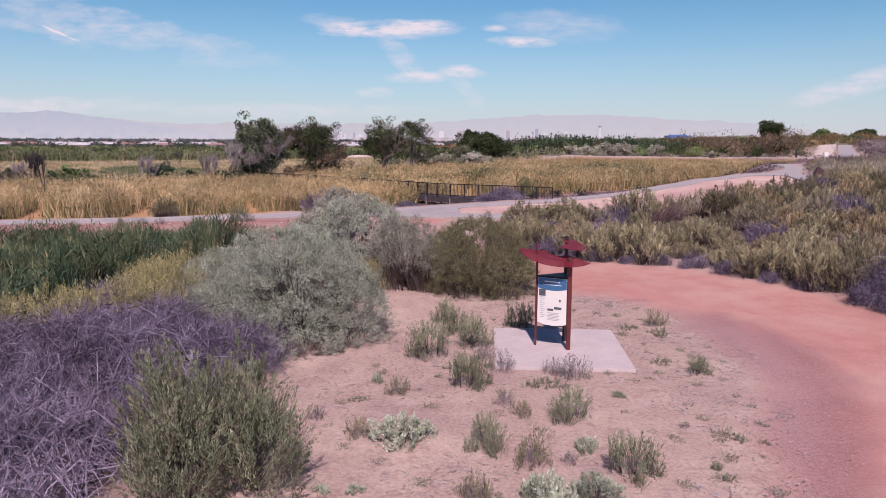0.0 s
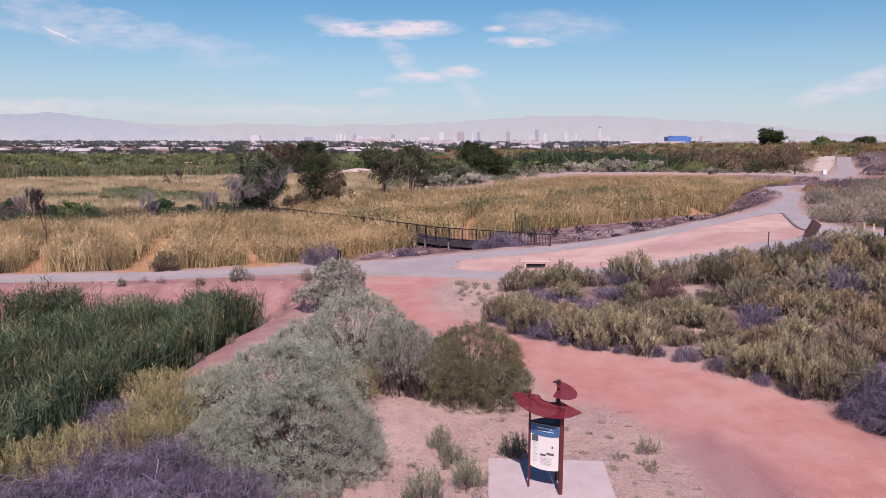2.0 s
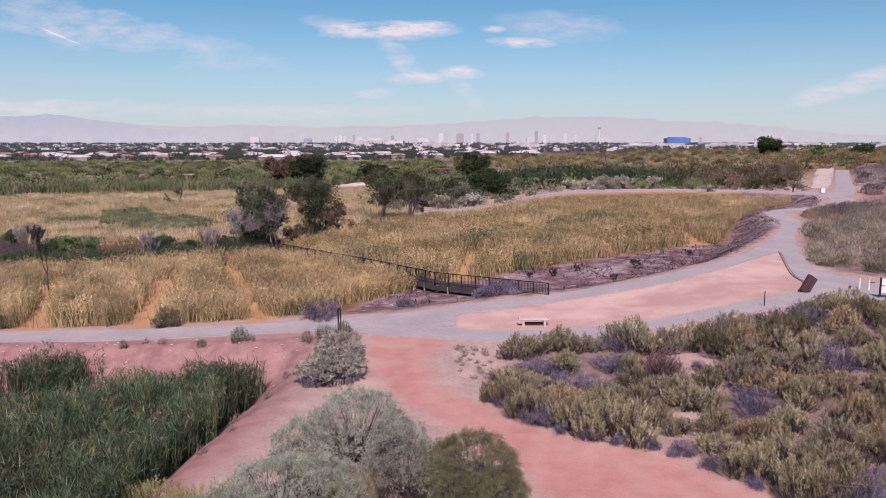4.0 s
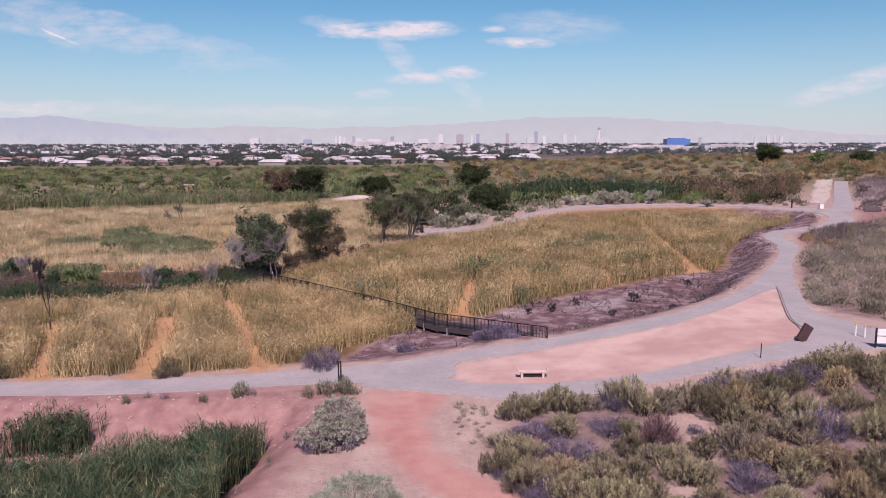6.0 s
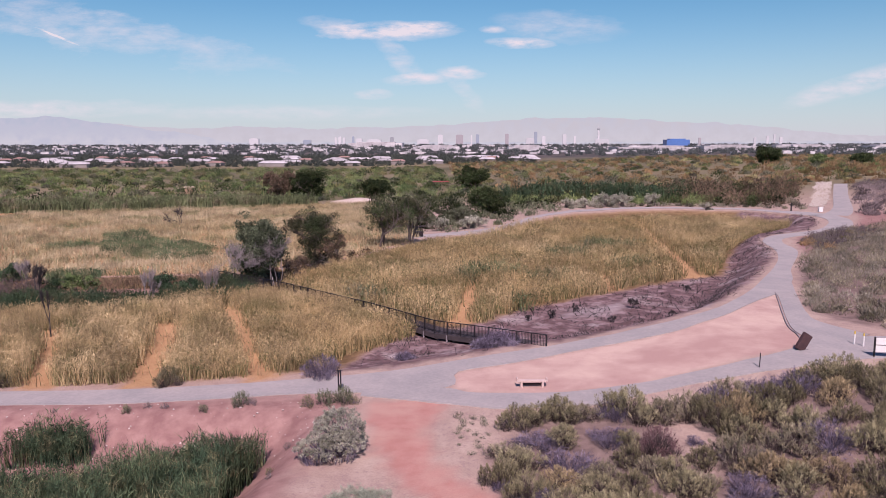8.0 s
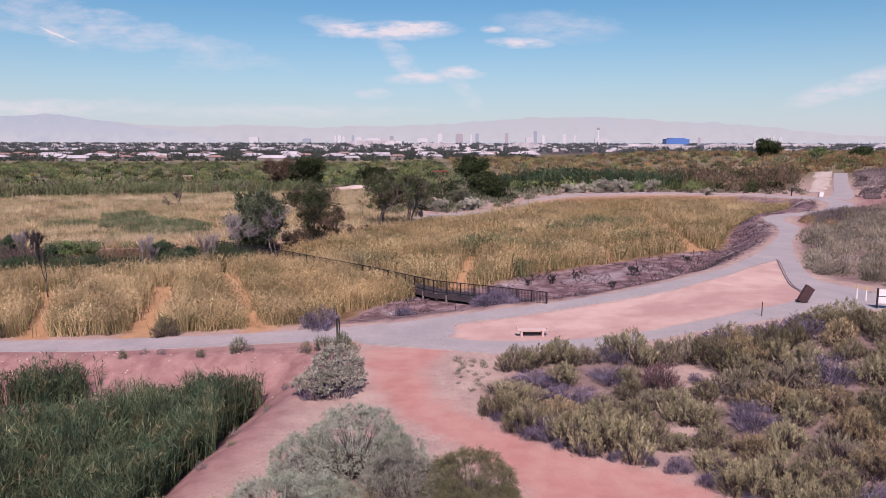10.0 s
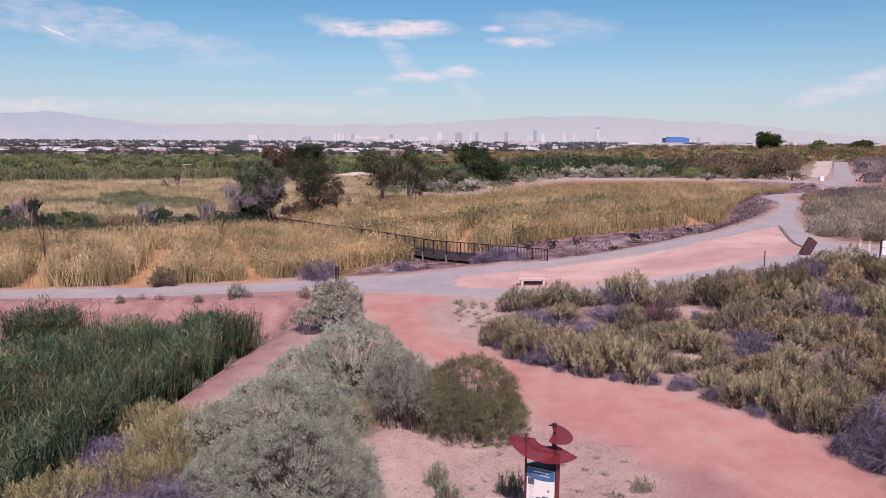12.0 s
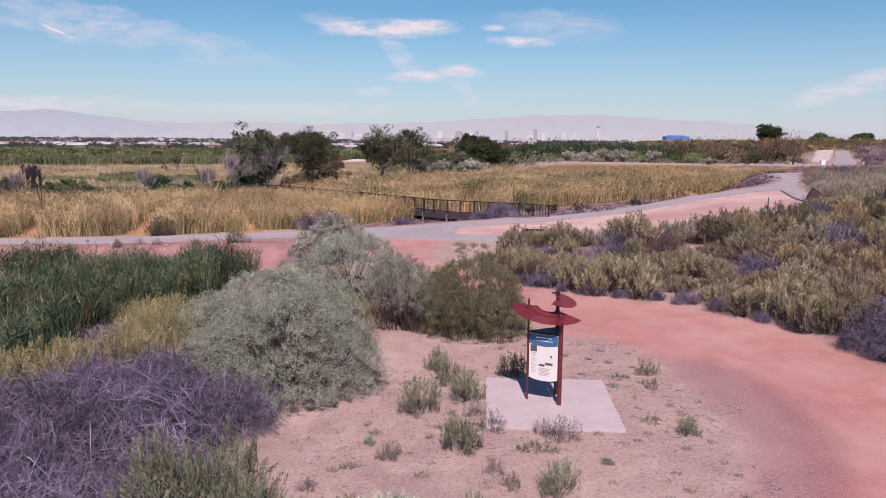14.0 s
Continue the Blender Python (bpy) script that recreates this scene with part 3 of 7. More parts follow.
# ---- paved ways ----
def paved(name, left, right, lift, label, mat, rungs=90, across=8):
    """A paved strip between two edges, draped on the land, with sides that go down into it."""
    a, b = curve_through(left, 0.2), curve_through(right, 0.2)
    pick = lambda c: c[np.linspace(0, len(c) - 1, rungs).astype(int)]
    a, b = pick(a), pick(b)
    f = np.linspace(0, 1, across + 1)
    grid = a[:, None] * (1 - f)[None, :, None] + b[:, None] * f[None, :, None]
    z = land(grid[..., 0], grid[..., 1]) + lift
    v = np.concatenate([grid, z[..., None]], 2)
    low = v[:, [0, -1]].copy()
    low[..., 2] -= 0.3
    v = np.concatenate([low[:, :1], v, low[:, 1:]], 1)
    nx = v.shape[1]
    q = (np.arange(rungs - 1)[:, None] * nx + np.arange(nx - 1)).ravel()
    tris = np.concatenate([np.stack([q, q + nx + 1, q + 1], 1), np.stack([q, q + nx, q + nx + 1], 1)])
    return tagged(new(name, tri_mesh(name, v.reshape(-1, 3), tris, mat)), label, "path", kind="structure")


paved("road", [(-110, 49.6), (-80, 49.7), (-55, 49.9), (-42, 50), (-31.7, 50), (-23.6, 49.9), (-15.8, 50.5), (-11.1, 51.2), (-3.9, 52.8), (4.8, 56.9), (14.7, 61), (19.9, 62.6), (23.8, 65.3), (27.1, 68.9), (31, 74.6), (35.3, 81.8), (39.6, 89.1), (43.8, 97.3), (46.8, 105.2), (48.5, 113), (50.5, 117.8), (54, 122.4), (59, 126.4), (66, 131.5), (72, 140), (75.5, 148), (76, 155)],
      [(-110, 46.8), (-80, 46.9), (-55, 47), (-42, 47.1), (-29.9, 47.2), (-22.2, 47), (-14.9, 47.6), (-10.4, 48.1), (-5.8, 48.1), (0.1, 48.8), (0.5, 51.7), (1.6, 52.7), (4.6, 53.9), (9.2, 56.3), (14, 58.1), (18.8, 59.3), (21.8, 61.2), (25.5, 64.5), (30.3, 70.2), (34.0, 74.4), (38.2, 81), (41.5, 88.5), (47.6, 100), (50.2, 106), (51.2, 112), (53.4, 117.6), (56.3, 120.8), (60.8, 124), (69.4, 129.6), (75.4, 137.5), (79, 146), (79.7, 154)],
      0.05, "sun-bleached grey asphalt path winding past the marsh", ASPHALT, 260)
paved("path", [(-5.8, 48.9), (-2, 48.6), (0.3, 48.4), (1.4, 47.6), (4, 47.3), (7.8, 47.3), (11.7, 47.9), (15.7, 48.9), (19, 49.6), (21.7, 50.5), (24.9, 52.3), (27.5, 54.5), (31, 57.2), (36, 57), (60, 62)],
      [(-5.8, 47.4), (-1.9, 46.2), (0.3, 45.4), (2.4, 44.7), (3.8, 44.5), (7.4, 44.8), (9.6, 44.9), (15.1, 46.7), (20.9, 47.5), (25.1, 48.6), (28, 49.6), (30.4, 50.4), (34, 51), (38, 51.4), (60, 55)],
      0.056, "grey asphalt path curving round a sandy island", ASPHALT, 160)
paved("path", [(33.3, 74.2), (32.3, 71.0), (29.6, 63.8), (27.8, 58.6), (27.4, 56.0), (27.2, 54.4)], [(38, 81), (34.5, 71.8), (31.9, 64.4), (31.4, 61.2), (33.4, 57.2)], 0.062, "grey asphalt path joining two branches", ASPHALT, 70)
paved("path", [(76, 154), (73.5, 160), (66.3, 170.6), (54.1, 173.6), (40, 169.9), (30.6, 162.1), (23.4, 155.1), (18.2, 151.6), (14.5, 144.6), (9.1, 137.6), (2.6, 133), (-8, 129)],
      [(80, 154), (77, 163), (67.5, 174), (54.1, 177), (39.4, 173.4), (29.4, 165), (22.2, 158), (16.2, 154.4), (11.8, 147.6), (7.1, 141.4), (1.6, 137), (-8, 133)], 0.05, "pale far path along the marsh edge", ASPHALT, 120)
paved("path", [(77, 154), (85.3, 164.6), (101, 195), (118, 228)], [(81.5, 150.5), (87.8, 160.6), (103.4, 192), (120.6, 225)], 0.058, "straight grey path between dry brush", ASPHALT, 40)


# ---- shrubs ----
def dome_points(rng, lumps, k, uneven=0.11):
    """Points on the skin of several overlapping domes (x, y, z, radius, height), with the way outwards."""
    lumps = np.array(lumps, float)
    pick = rng.choice(len(lumps), k * 2, p=lumps[:, 3] ** 2 / (lumps[:, 3] ** 2).sum())
    d = unit(rng.normal(size=(k * 2, 3)))
    d[:, 2] = np.where(d[:, 2] < -0.25, -d[:, 2], d[:, 2])
    L = lumps[pick]
    c, r = L[:, :3], np.stack([L[:, 3], L[:, 3], L[:, 4]], 1)
    swell = 1 + 0.07 * np.sin(10 * d[:, 0] + pick) * np.cos(7 * d[:, 1] + 2 * pick)
    p = c + d * r * swell[:, None]
    tuft = ripple(p[:, 0] + 1.3 * p[:, 2], p[:, 1] - 1.1 * p[:, 2], 0.30, 1.0) + 0.6 * ripple(p[:, 0] - p[:, 2], p[:, 1] + p[:, 2], 0.13, 2.0)
    p = p + d * r * (uneven * np.clip(tuft, -1.2, 1.2) + 0.04 * rng.normal(size=k * 2) - 0.02)[:, None]
    ok = p[:, 2] > 0.03
    for q in lumps:
        e = (p - q[:3]) / np.array([q[3], q[3], q[4]])
        ok &= (e ** 2).sum(1) > 0.46
    return p[ok][:k], unit(d / r)[ok][:k], c[ok][:k]


def fan_meshes(name, seed, radius, height, stems, per, leaf, width, leaf_mat, twig_mat, foot=0.3, wander=0.12, from_low=0.25):
    """A shrub of upright stems that fan out from its foot, leafy along their upper part."""
    rng = np.random.default_rng(seed)
    a, f = rng.uniform(0, math.tau, stems), rng.uniform(0, 1, stems) ** 0.5
    lobe = 1 + 0.22 * np.sin(3 * a + seed) + 0.12 * np.sin(7 * a + 2 * seed)
    out = np.stack([np.cos(a), np.sin(a)], 1)
    base = np.concatenate([out * (f * radius * foot * lobe)[:, None], np.zeros((stems, 1))], 1)
    top = height * (1 - 0.62 * f ** 2.2) * rng.uniform(0.72, 1.12, stems)
    tip = np.concatenate([out * (f * radius * lobe)[:, None], np.maximum(top, 0.08)[:, None]], 1) + rng.normal(size=(stems, 3)) * wander * radius * np.array([1, 1, 0.3])
    wood = blades(rng, base, tip, width * rng.uniform(0.7, 1.3, stems), 0.10, False)
    s = rng.uniform(from_low, 1.0, (stems, per, 1))
    at = (base[:, None] + (tip - base)[:, None] * s + rng.normal(size=(stems, per, 3)) * leaf * 0.9).reshape(-1, 3)
    at[:, 2] = np.maximum(at[:, 2], 0.02)
    way = np.repeat(unit(tip - base)[:, None], per, 1).reshape(-1, 3)
    face = np.repeat(np.concatenate([out * f[:, None], np.full((stems, 1), 0.75)], 1)[:, None], per, 1).reshape(-1, 3)
    lv = leaves(rng, at, way, leaf * rng.uniform(0.6, 1.5, len(at)), leaf * 0.5 * rng.uniform(0.7, 1.3, len(at)), False, face, 0.45)
    return tri_mesh(name + "_foliage", *lv, leaf_mat), tri_mesh(name + "_wood", *wood, twig_mat)


def tufted_meshes(name, seed, lumps, tufts, per, length, width, leaf_mat, twig_mat, upright=0.6, splay=0.35, skirt=160, varied=0.2, uneven=0.11, leaf=0.1, bald=0.0, along=3.0):
    """A shrub of many small upright tufts over its domes, each of its own tone, with dark twigs below."""
    rng = np.random.default_rng(seed)
    p, out, c = dome_points(rng, lumps, tufts, uneven)
    leafed = p[:, 2] > bald * p[:, 2].max() * rng.uniform(0.5, 1.2, len(p))
    p, out, c = p[leafed], out[leafed], c[leafed]
    k = len(p)
    up = np.array([0, 0, 1.0])
    axis = unit(out * (1 - upright) + up * upright + 0.15 * rng.normal(size=(k, 3)))
    size = length * rng.uniform(0.65, 1.35, (k, 1))
    many = lambda a: np.repeat(a, per, 0)
    m = k * per
    foot = many(p - axis * size * 0.6) + rng.normal(size=(m, 3)) * many(size) * 0.12
    way = unit(many(axis) + splay * rng.normal(size=(m, 3)))
    reach = many(size) * rng.uniform(0.55, 1.25, (m, 1))
    at = foot + way * reach * rng.uniform(0.15, 0.95, (m, 1)) + rng.normal(size=(m, 3)) * leaf * 0.15
    at[:, 2] = np.maximum(at[:, 2], 0.03)
    lv = leaves(rng, at, way * along, leaf * rng.uniform(0.6, 1.4, m), width * rng.uniform(0.6, 1.4, m), False, many(out + 0.25 * up), 0.7)
    stem = np.arange(0, m, 13)
    tone = np.repeat(np.repeat(varied * rng.normal(size=k).clip(-1.6, 1.6), per), 3)
    lumps = np.array(lumps, float)
    pick = rng.integers(len(lumps), size=skirt)
    a = rng.uniform(0, math.tau, skirt)
    r = lumps[pick, 3] * rng.uniform(0.5, 1.02, skirt)
    low = np.stack([lumps[pick, 0] + np.cos(a) * r * 0.6, lumps[pick, 1] + np.sin(a) * r * 0.6, 0 * a], 1)
    high = np.stack([lumps[pick, 0] + np.cos(a) * r, lumps[pick, 1] + np.sin(a) * r, lumps[pick, 2] + lumps[pick, 4] * rng.uniform(0.1, 0.6, skirt)], 1)
    core = rng.choice(k, max(10, k // 3), replace=False)
    limbs = blades(rng, c[core] * np.array([0.6, 0.6, 0]), p[core], width * 1.5, 0.2, False)
    wood = joined(blades(rng, low, high + rng.normal(size=(skirt, 3)) * 0.12, width * 0.8, 0.2), limbs, blades(rng, foot[stem], (foot + way * reach)[stem], width * 0.35, 0.1, False))
    return tri_mesh(name + "_foliage", *lv, leaf_mat, tone), tri_mesh(name + "_wood", *wood, twig_mat)


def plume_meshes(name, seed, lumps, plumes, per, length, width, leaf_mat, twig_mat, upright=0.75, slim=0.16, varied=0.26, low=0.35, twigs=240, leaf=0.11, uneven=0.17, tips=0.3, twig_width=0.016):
    """A shrub of many separate feathery sprays, each of its own tone, darker at its root and paler at its tip, over
    bare twigs.
    """
    rng = np.random.default_rng(seed)
    p, out, c = dome_points(rng, lumps, plumes, uneven)
    leafed = p[:, 2] > low * p[:, 2].max() * rng.uniform(0.4, 1.3, len(p))
    p, out, c = p[leafed], out[leafed], c[leafed]
    k = len(p)
    up = np.array([0, 0, 1.0])
    axis = unit(out * (1 - upright) + up * upright + 0.16 * rng.normal(size=(k, 3)))
    size = length * rng.uniform(0.6, 1.4, (k, 1))
    s = rng.uniform(0, 1, (k, per, 1))
    at = (p - axis * size * 0.7)[:, None] + (axis * size)[:, None] * s + rng.normal(size=(k, per, 3)) * slim * size[:, None] * (1.15 - s)
    at[..., 2] = np.maximum(at[..., 2], 0.02)
    many = lambda a: np.repeat(a, per, 0)
    m = k * per
    lv = leaves(rng, at.reshape(-1, 3), many(axis) * 2.6, leaf * rng.uniform(0.6, 1.4, m), width * rng.uniform(0.6, 1.4, m), False, many(out + 0.3 * up), 0.5)
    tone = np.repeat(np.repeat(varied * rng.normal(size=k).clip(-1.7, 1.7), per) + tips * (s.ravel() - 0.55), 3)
    lumps = np.array(lumps, float)
    pick = rng.integers(len(lumps), size=twigs)
    a, r = rng.uniform(0, math.tau, twigs), lumps[pick, 3] * rng.uniform(0.3, 1.03, twigs)
    ring = np.stack([np.cos(a), np.sin(a)], 1)
    foot = np.concatenate([lumps[pick, :2] + ring * (r * 0.55)[:, None], np.zeros((twigs, 1))], 1)
    high = np.concatenate([lumps[pick, :2] + ring * r[:, None], (lumps[pick, 2] + lumps[pick, 4] * rng.uniform(0.1, 0.75, twigs))[:, None]], 1) + rng.normal(size=(twigs, 3)) * 0.09
    core = rng.choice(k, k // 2, replace=False)
    wood = joined(blades(rng, foot, high, twig_width, 0.2), blades(rng, c[core] * np.array([0.7, 0.7, 0]), p[core], twig_width * 1.4, 0.2, False))
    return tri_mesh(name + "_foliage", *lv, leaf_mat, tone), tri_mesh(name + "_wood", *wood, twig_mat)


def shrub(name, meshes, m, label, group=""):
    ob = empty(name, m, label, "shrub", group)
    part("foliage", meshes[0], ob)
    part("wood", meshes[1], ob)
    return ob


def dry_brush_mesh(name, seed, lumps, k, length, width, mat):
    """A tangle of leafless stalks."""
    rng = np.random.default_rng(seed)
    p, out, c = dome_points(rng, lumps, k)
    k = len(p)
    way = unit(0.7 * out + 0.75 * rng.normal(size=(k, 3)) + np.array([0, 0, 0.35]))
    ln = length * rng.uniform(0.5, 1.5, (k, 1))
    tip, root = p + way * ln * 0.4, p - way * ln * 0.6
    root[:, 2], tip[:, 2] = np.maximum(root[:, 2], 0.0), np.maximum(tip[:, 2], 0.02)
    fine = blades(rng, root, tip, width * rng.uniform(0.6, 1.4, k), 0.22)
    few = rng.choice(k, k // 10, replace=False)
    foot = c[few] * np.array([0.7, 0.7, 0]) + rng.normal(size=(len(few), 3)) * np.array([0.25, 0.25, 0])
    return tri_mesh(name + "_stalks", *fine, mat), tri_mesh(name + "_stems", *blades(rng, foot, p[few], width * 2.0, 0.25), mat)


def brush_thing(meshes, m, label):
    ob = empty("dry_brush", m, label, "shrub", "dry brush")
    part("tangle", meshes[0], ob)
    part("wood", meshes[1], ob)
    return ob


def standing(x, y, turn=0.0, size=1.0, sink=0.04):
    return pose(x, y, ground_at(x, y) - sink, 0, 0, turn) @ Matrix.Diagonal((size, size, size, 1))


# the large bushes beside the trail
shrub("saltbush", tufted_meshes("saltbush", 1, [(0, 0, 0.45, 2.3, 2.0), (-1.5, 0.4, 0.3, 1.7, 1.5), (1.1, -0.3, 0.3, 1.4, 1.3), (0.0, -1.2, 0.2, 1.5, 1.1), (-2.1, -0.5, 0.2, 1.4, 1.15)], 2300, 42, 0.19, 0.019, SALT, BROWN_TWIG, 0.3, 0.65, 500, 0.14, 0.06, 0.045, 0.0, 1.6), standing(-4.1, 19.3),
      "broad grey-green saltbush dome beside the bare sand")
shrub("saltbush", tufted_meshes("saltbush_deep", 2, [(0, 0, 0.4, 2.4, 2.0), (-1.6, -0.8, 0.3, 1.6, 1.5), (1.2, 0.9, 0.4, 1.5, 1.6)], 1800, 40, 0.21, 0.023, SALT, BROWN_TWIG, 0.3, 0.65, 400, 0.14, 0.06, 0.055, 0.0, 1.6), standing(-5.4, 23.2),
      "grey-green saltbush growing into its neighbours")
shrub("saltbush", tufted_meshes("saltbush_high", 3, [(0, 0, 0.7, 2.2, 2.2), (-1.7, -0.3, 0.4, 1.8, 1.5), (1.5, -0.6, 0.4, 1.6, 1.6)], 1700, 38, 0.22, 0.025, SALT, BROWN_TWIG, 0.3, 0.65, 400, 0.14, 0.06, 0.058, 0.0, 1.6), standing(-3.6, 28.2),
      "tall grey-green saltbush on the inside of the trail bend")
shrub("saltbush", tufted_meshes("saltbush_pale", 4, [(0, 0, 0.6, 1.5, 1.9), (0.8, -0.5, 0.4, 1.1, 1.3)], 620, 40, 0.22, 0.022, SALT_PALE, BROWN_TWIG, 0.3, 0.65, 600, 0.15, 0.08, 0.055, 0.42), standing(-1.6, 25.3),
      "pale half-bare saltbush with dead wood below")
shrub("creosote_bush", tufted_meshes("olive_bush", 15, [(0, 0, 0.7, 1.75, 1.75), (0.75, -0.7, 0.3, 1.25, 1.25), (-0.9, 0.3, 0.5, 1.2, 1.4), (-0.3, -0.8, 0.3, 1.35, 1.4)], 1700, 44, 0.24, 0.018, OLIVE, BROWN_TWIG, 0.45, 0.5, 900, 0.17, 0.06, 0.065), standing(0.9, 25.0),
      "rounded olive-green bush beside the red trail")
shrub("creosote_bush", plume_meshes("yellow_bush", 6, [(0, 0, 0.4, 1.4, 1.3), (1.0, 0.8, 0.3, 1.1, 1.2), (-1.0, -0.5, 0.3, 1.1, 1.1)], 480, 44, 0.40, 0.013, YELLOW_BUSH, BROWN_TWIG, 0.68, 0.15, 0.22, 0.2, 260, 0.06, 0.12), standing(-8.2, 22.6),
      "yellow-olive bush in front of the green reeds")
for x, y, turn, size in ((-8.3, 20.6, 80, 0.95), (-8.9, 19.0, 190, 0.9), (-9.7, 23.5, 300, 0.8), (-3.3, 24.2, 30, 0.75), (-10.0, 17.9, 250, 0.9), (-11.2, 17.0, 20, 0.9), (-7.0, 20.2, 140, 0.65)):
    copy_thing(bpy.data.objects["creosote_bush.001"], standing(x, y, turn, size))["label"] = "yellow-olive bush among saltbush and dry brush"
shrub("saltbush", tufted_meshes("saltbush_post", 7, [(0, 0, 0.7, 1.5, 1.7), (-1.1, -1.2, 0.3, 1.1, 1.1), (0.2, -0.9, 0.4, 1.2, 1.2)], 700, 28, 0.18, 0.05, SALT_PALE, DRY_TWIG, 0.25, 0.6, 300, 0.2, 0.1, 0.08, 0.25), standing(-5.9, 38.6),
      "pale grey-green saltbush on the trail's edge near the road")
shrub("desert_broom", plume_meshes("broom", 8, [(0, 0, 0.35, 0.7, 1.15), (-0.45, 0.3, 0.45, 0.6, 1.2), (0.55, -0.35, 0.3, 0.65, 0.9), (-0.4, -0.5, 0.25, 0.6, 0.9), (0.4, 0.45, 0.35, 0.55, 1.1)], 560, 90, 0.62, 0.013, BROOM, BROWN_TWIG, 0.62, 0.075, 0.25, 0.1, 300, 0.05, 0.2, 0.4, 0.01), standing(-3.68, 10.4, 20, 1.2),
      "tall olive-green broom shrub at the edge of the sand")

# the tangle of dry brush
DRY = dry_brush_mesh("dry_brush", 11, [(0, 0, 0.1, 1.0, 1.05), (1.0, 0.5, 0.1, 0.8, 0.75), (-0.9, -0.6, 0.1, 0.8, 0.7), (-0.5, 0.9, 0.1, 0.7, 0.9), (0.6, -0.9, 0.1, 0.7, 0.6)], 2600, 1.05, 0.0125, DRY_TWIG)
first = brush_thing(DRY, standing(-6.4, 10.4), "tangled leafless purple-grey brush lying over the ground")
for x, y, turn, size in ((-5.3, 12.9, 60, 0.7), (-7.7, 12.6, 130, 0.8), (-6.1, 15.2, 200, 1.1), (-7.4, 15.0, 20, 1.05), (-5.0, 16.7, 280, 0.75), (-7.0, 17.6, 100, 1.0), (-9.9, 18.6, 330, 0.75), (-9.4, 13.0, 160, 1.1), (-10.0, 21.4, 45, 0.75), (-8.6, 10.6, 250, 1.0), (-10.4, 11.8, 210, 1.1), (-8.8, 15.6, 70, 1.05), (-10.3, 14.6, 300, 1.1), (-11.6, 13.6, 120, 1.1), (-8.6, 17.2, 10, 0.9)):
    copy_thing(first, standing(x, y, turn, size))

# the brush on both sides of the sandy gap
CLUMPS = ([(0, 0, 0.22, 0.62, 0.62), (0.45, 0.15, 0.18, 0.45, 0.55), (-0.4, 0.3, 0.18, 0.48, 0.5), (-0.22, -0.45, 0.12, 0.45, 0.42)], [(0, 0, 0.28, 0.55, 0.66), (0.4, -0.38, 0.12, 0.48, 0.45), (-0.46, 0.1, 0.18, 0.45, 0.58)],
          [(0, 0, 0.26, 0.58, 0.68), (-0.42, -0.3, 0.16, 0.45, 0.56), (0.42, 0.3, 0.18, 0.48, 0.6), (0.3, -0.45, 0.08, 0.38, 0.38)])
RED_TWIG = leafy("red_purple_twig", (0.123, 0.0697, 0.0738), (0.18, 0.102, 0.102), (0.0656, 0.0492, 0.0451), 0.8, 0.3, 0.1, 0.0, 0.9)
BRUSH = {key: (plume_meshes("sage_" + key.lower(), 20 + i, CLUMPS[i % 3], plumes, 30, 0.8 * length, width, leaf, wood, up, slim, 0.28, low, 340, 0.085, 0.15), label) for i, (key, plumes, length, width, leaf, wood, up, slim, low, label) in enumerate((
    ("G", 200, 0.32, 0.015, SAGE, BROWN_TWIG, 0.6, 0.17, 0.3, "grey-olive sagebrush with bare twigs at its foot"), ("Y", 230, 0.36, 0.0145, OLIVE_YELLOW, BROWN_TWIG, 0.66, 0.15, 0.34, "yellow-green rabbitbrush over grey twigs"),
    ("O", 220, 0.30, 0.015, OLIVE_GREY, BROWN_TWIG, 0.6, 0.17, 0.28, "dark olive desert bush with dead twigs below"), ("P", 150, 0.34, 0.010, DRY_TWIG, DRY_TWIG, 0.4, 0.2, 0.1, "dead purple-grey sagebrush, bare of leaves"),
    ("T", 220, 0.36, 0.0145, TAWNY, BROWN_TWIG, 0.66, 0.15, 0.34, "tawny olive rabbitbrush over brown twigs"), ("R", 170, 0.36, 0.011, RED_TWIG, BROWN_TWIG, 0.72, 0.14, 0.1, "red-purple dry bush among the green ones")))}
first_bush = {}


def bush(kind, x, y, radius, height, turn):
    """One bush of the hedge: its middle, half its width and its height."""
    m = pose(x, y, ground_at(x, y) - 0.05, 0, 0, turn)
    size = (1.38 * radius, 1.38 * radius, 0.98 * height + 0.1)
    if kind in first_bush:
        s = first_bush[kind].scale
        return copy_thing(first_bush[kind], m @ Matrix.Diagonal((size[0] / s[0], size[1] / s[1], size[2] / s[2], 1)))
    first_bush[kind] = shrub("sagebrush", BRUSH[kind][0], m @ Matrix.Diagonal((*size, 1)), BRUSH[kind][1], "brush beside the trail")
    return first_bush[kind]


# middle, half width, height and kind of each bush, hedge by hedge
HEDGE_BACK = [(4.0, 41.6, 1.0, 1.3, "O"), (5.4, 42.4, 1.2, 1.05, "Y"), (6.7, 42.8, 1.3, 1.3, "Y"), (8.0, 42.6, 1.0, 1.1, "G"), (9.9, 42.5, 0.9, 1.1, "P"), (10.9, 42.6, 1.55, 1.75, "Y"), (12.5, 41.8, 1.0, 1.4, "G"),
              (6.4, 39.4, 1.1, 0.9, "Y"), (4.9, 39.0, 1.3, 0.65, "P"), (9.0, 39.1, 1.15, 0.85, "P"), (9.9, 38.3, 0.8, 1.0, "Y"), (11.2, 37.8, 1.15, 1.25, "R"), (13.5, 38.5, 0.45, 0.4, "P"), (3.3, 37.6, 1.1, 0.7, "G")]
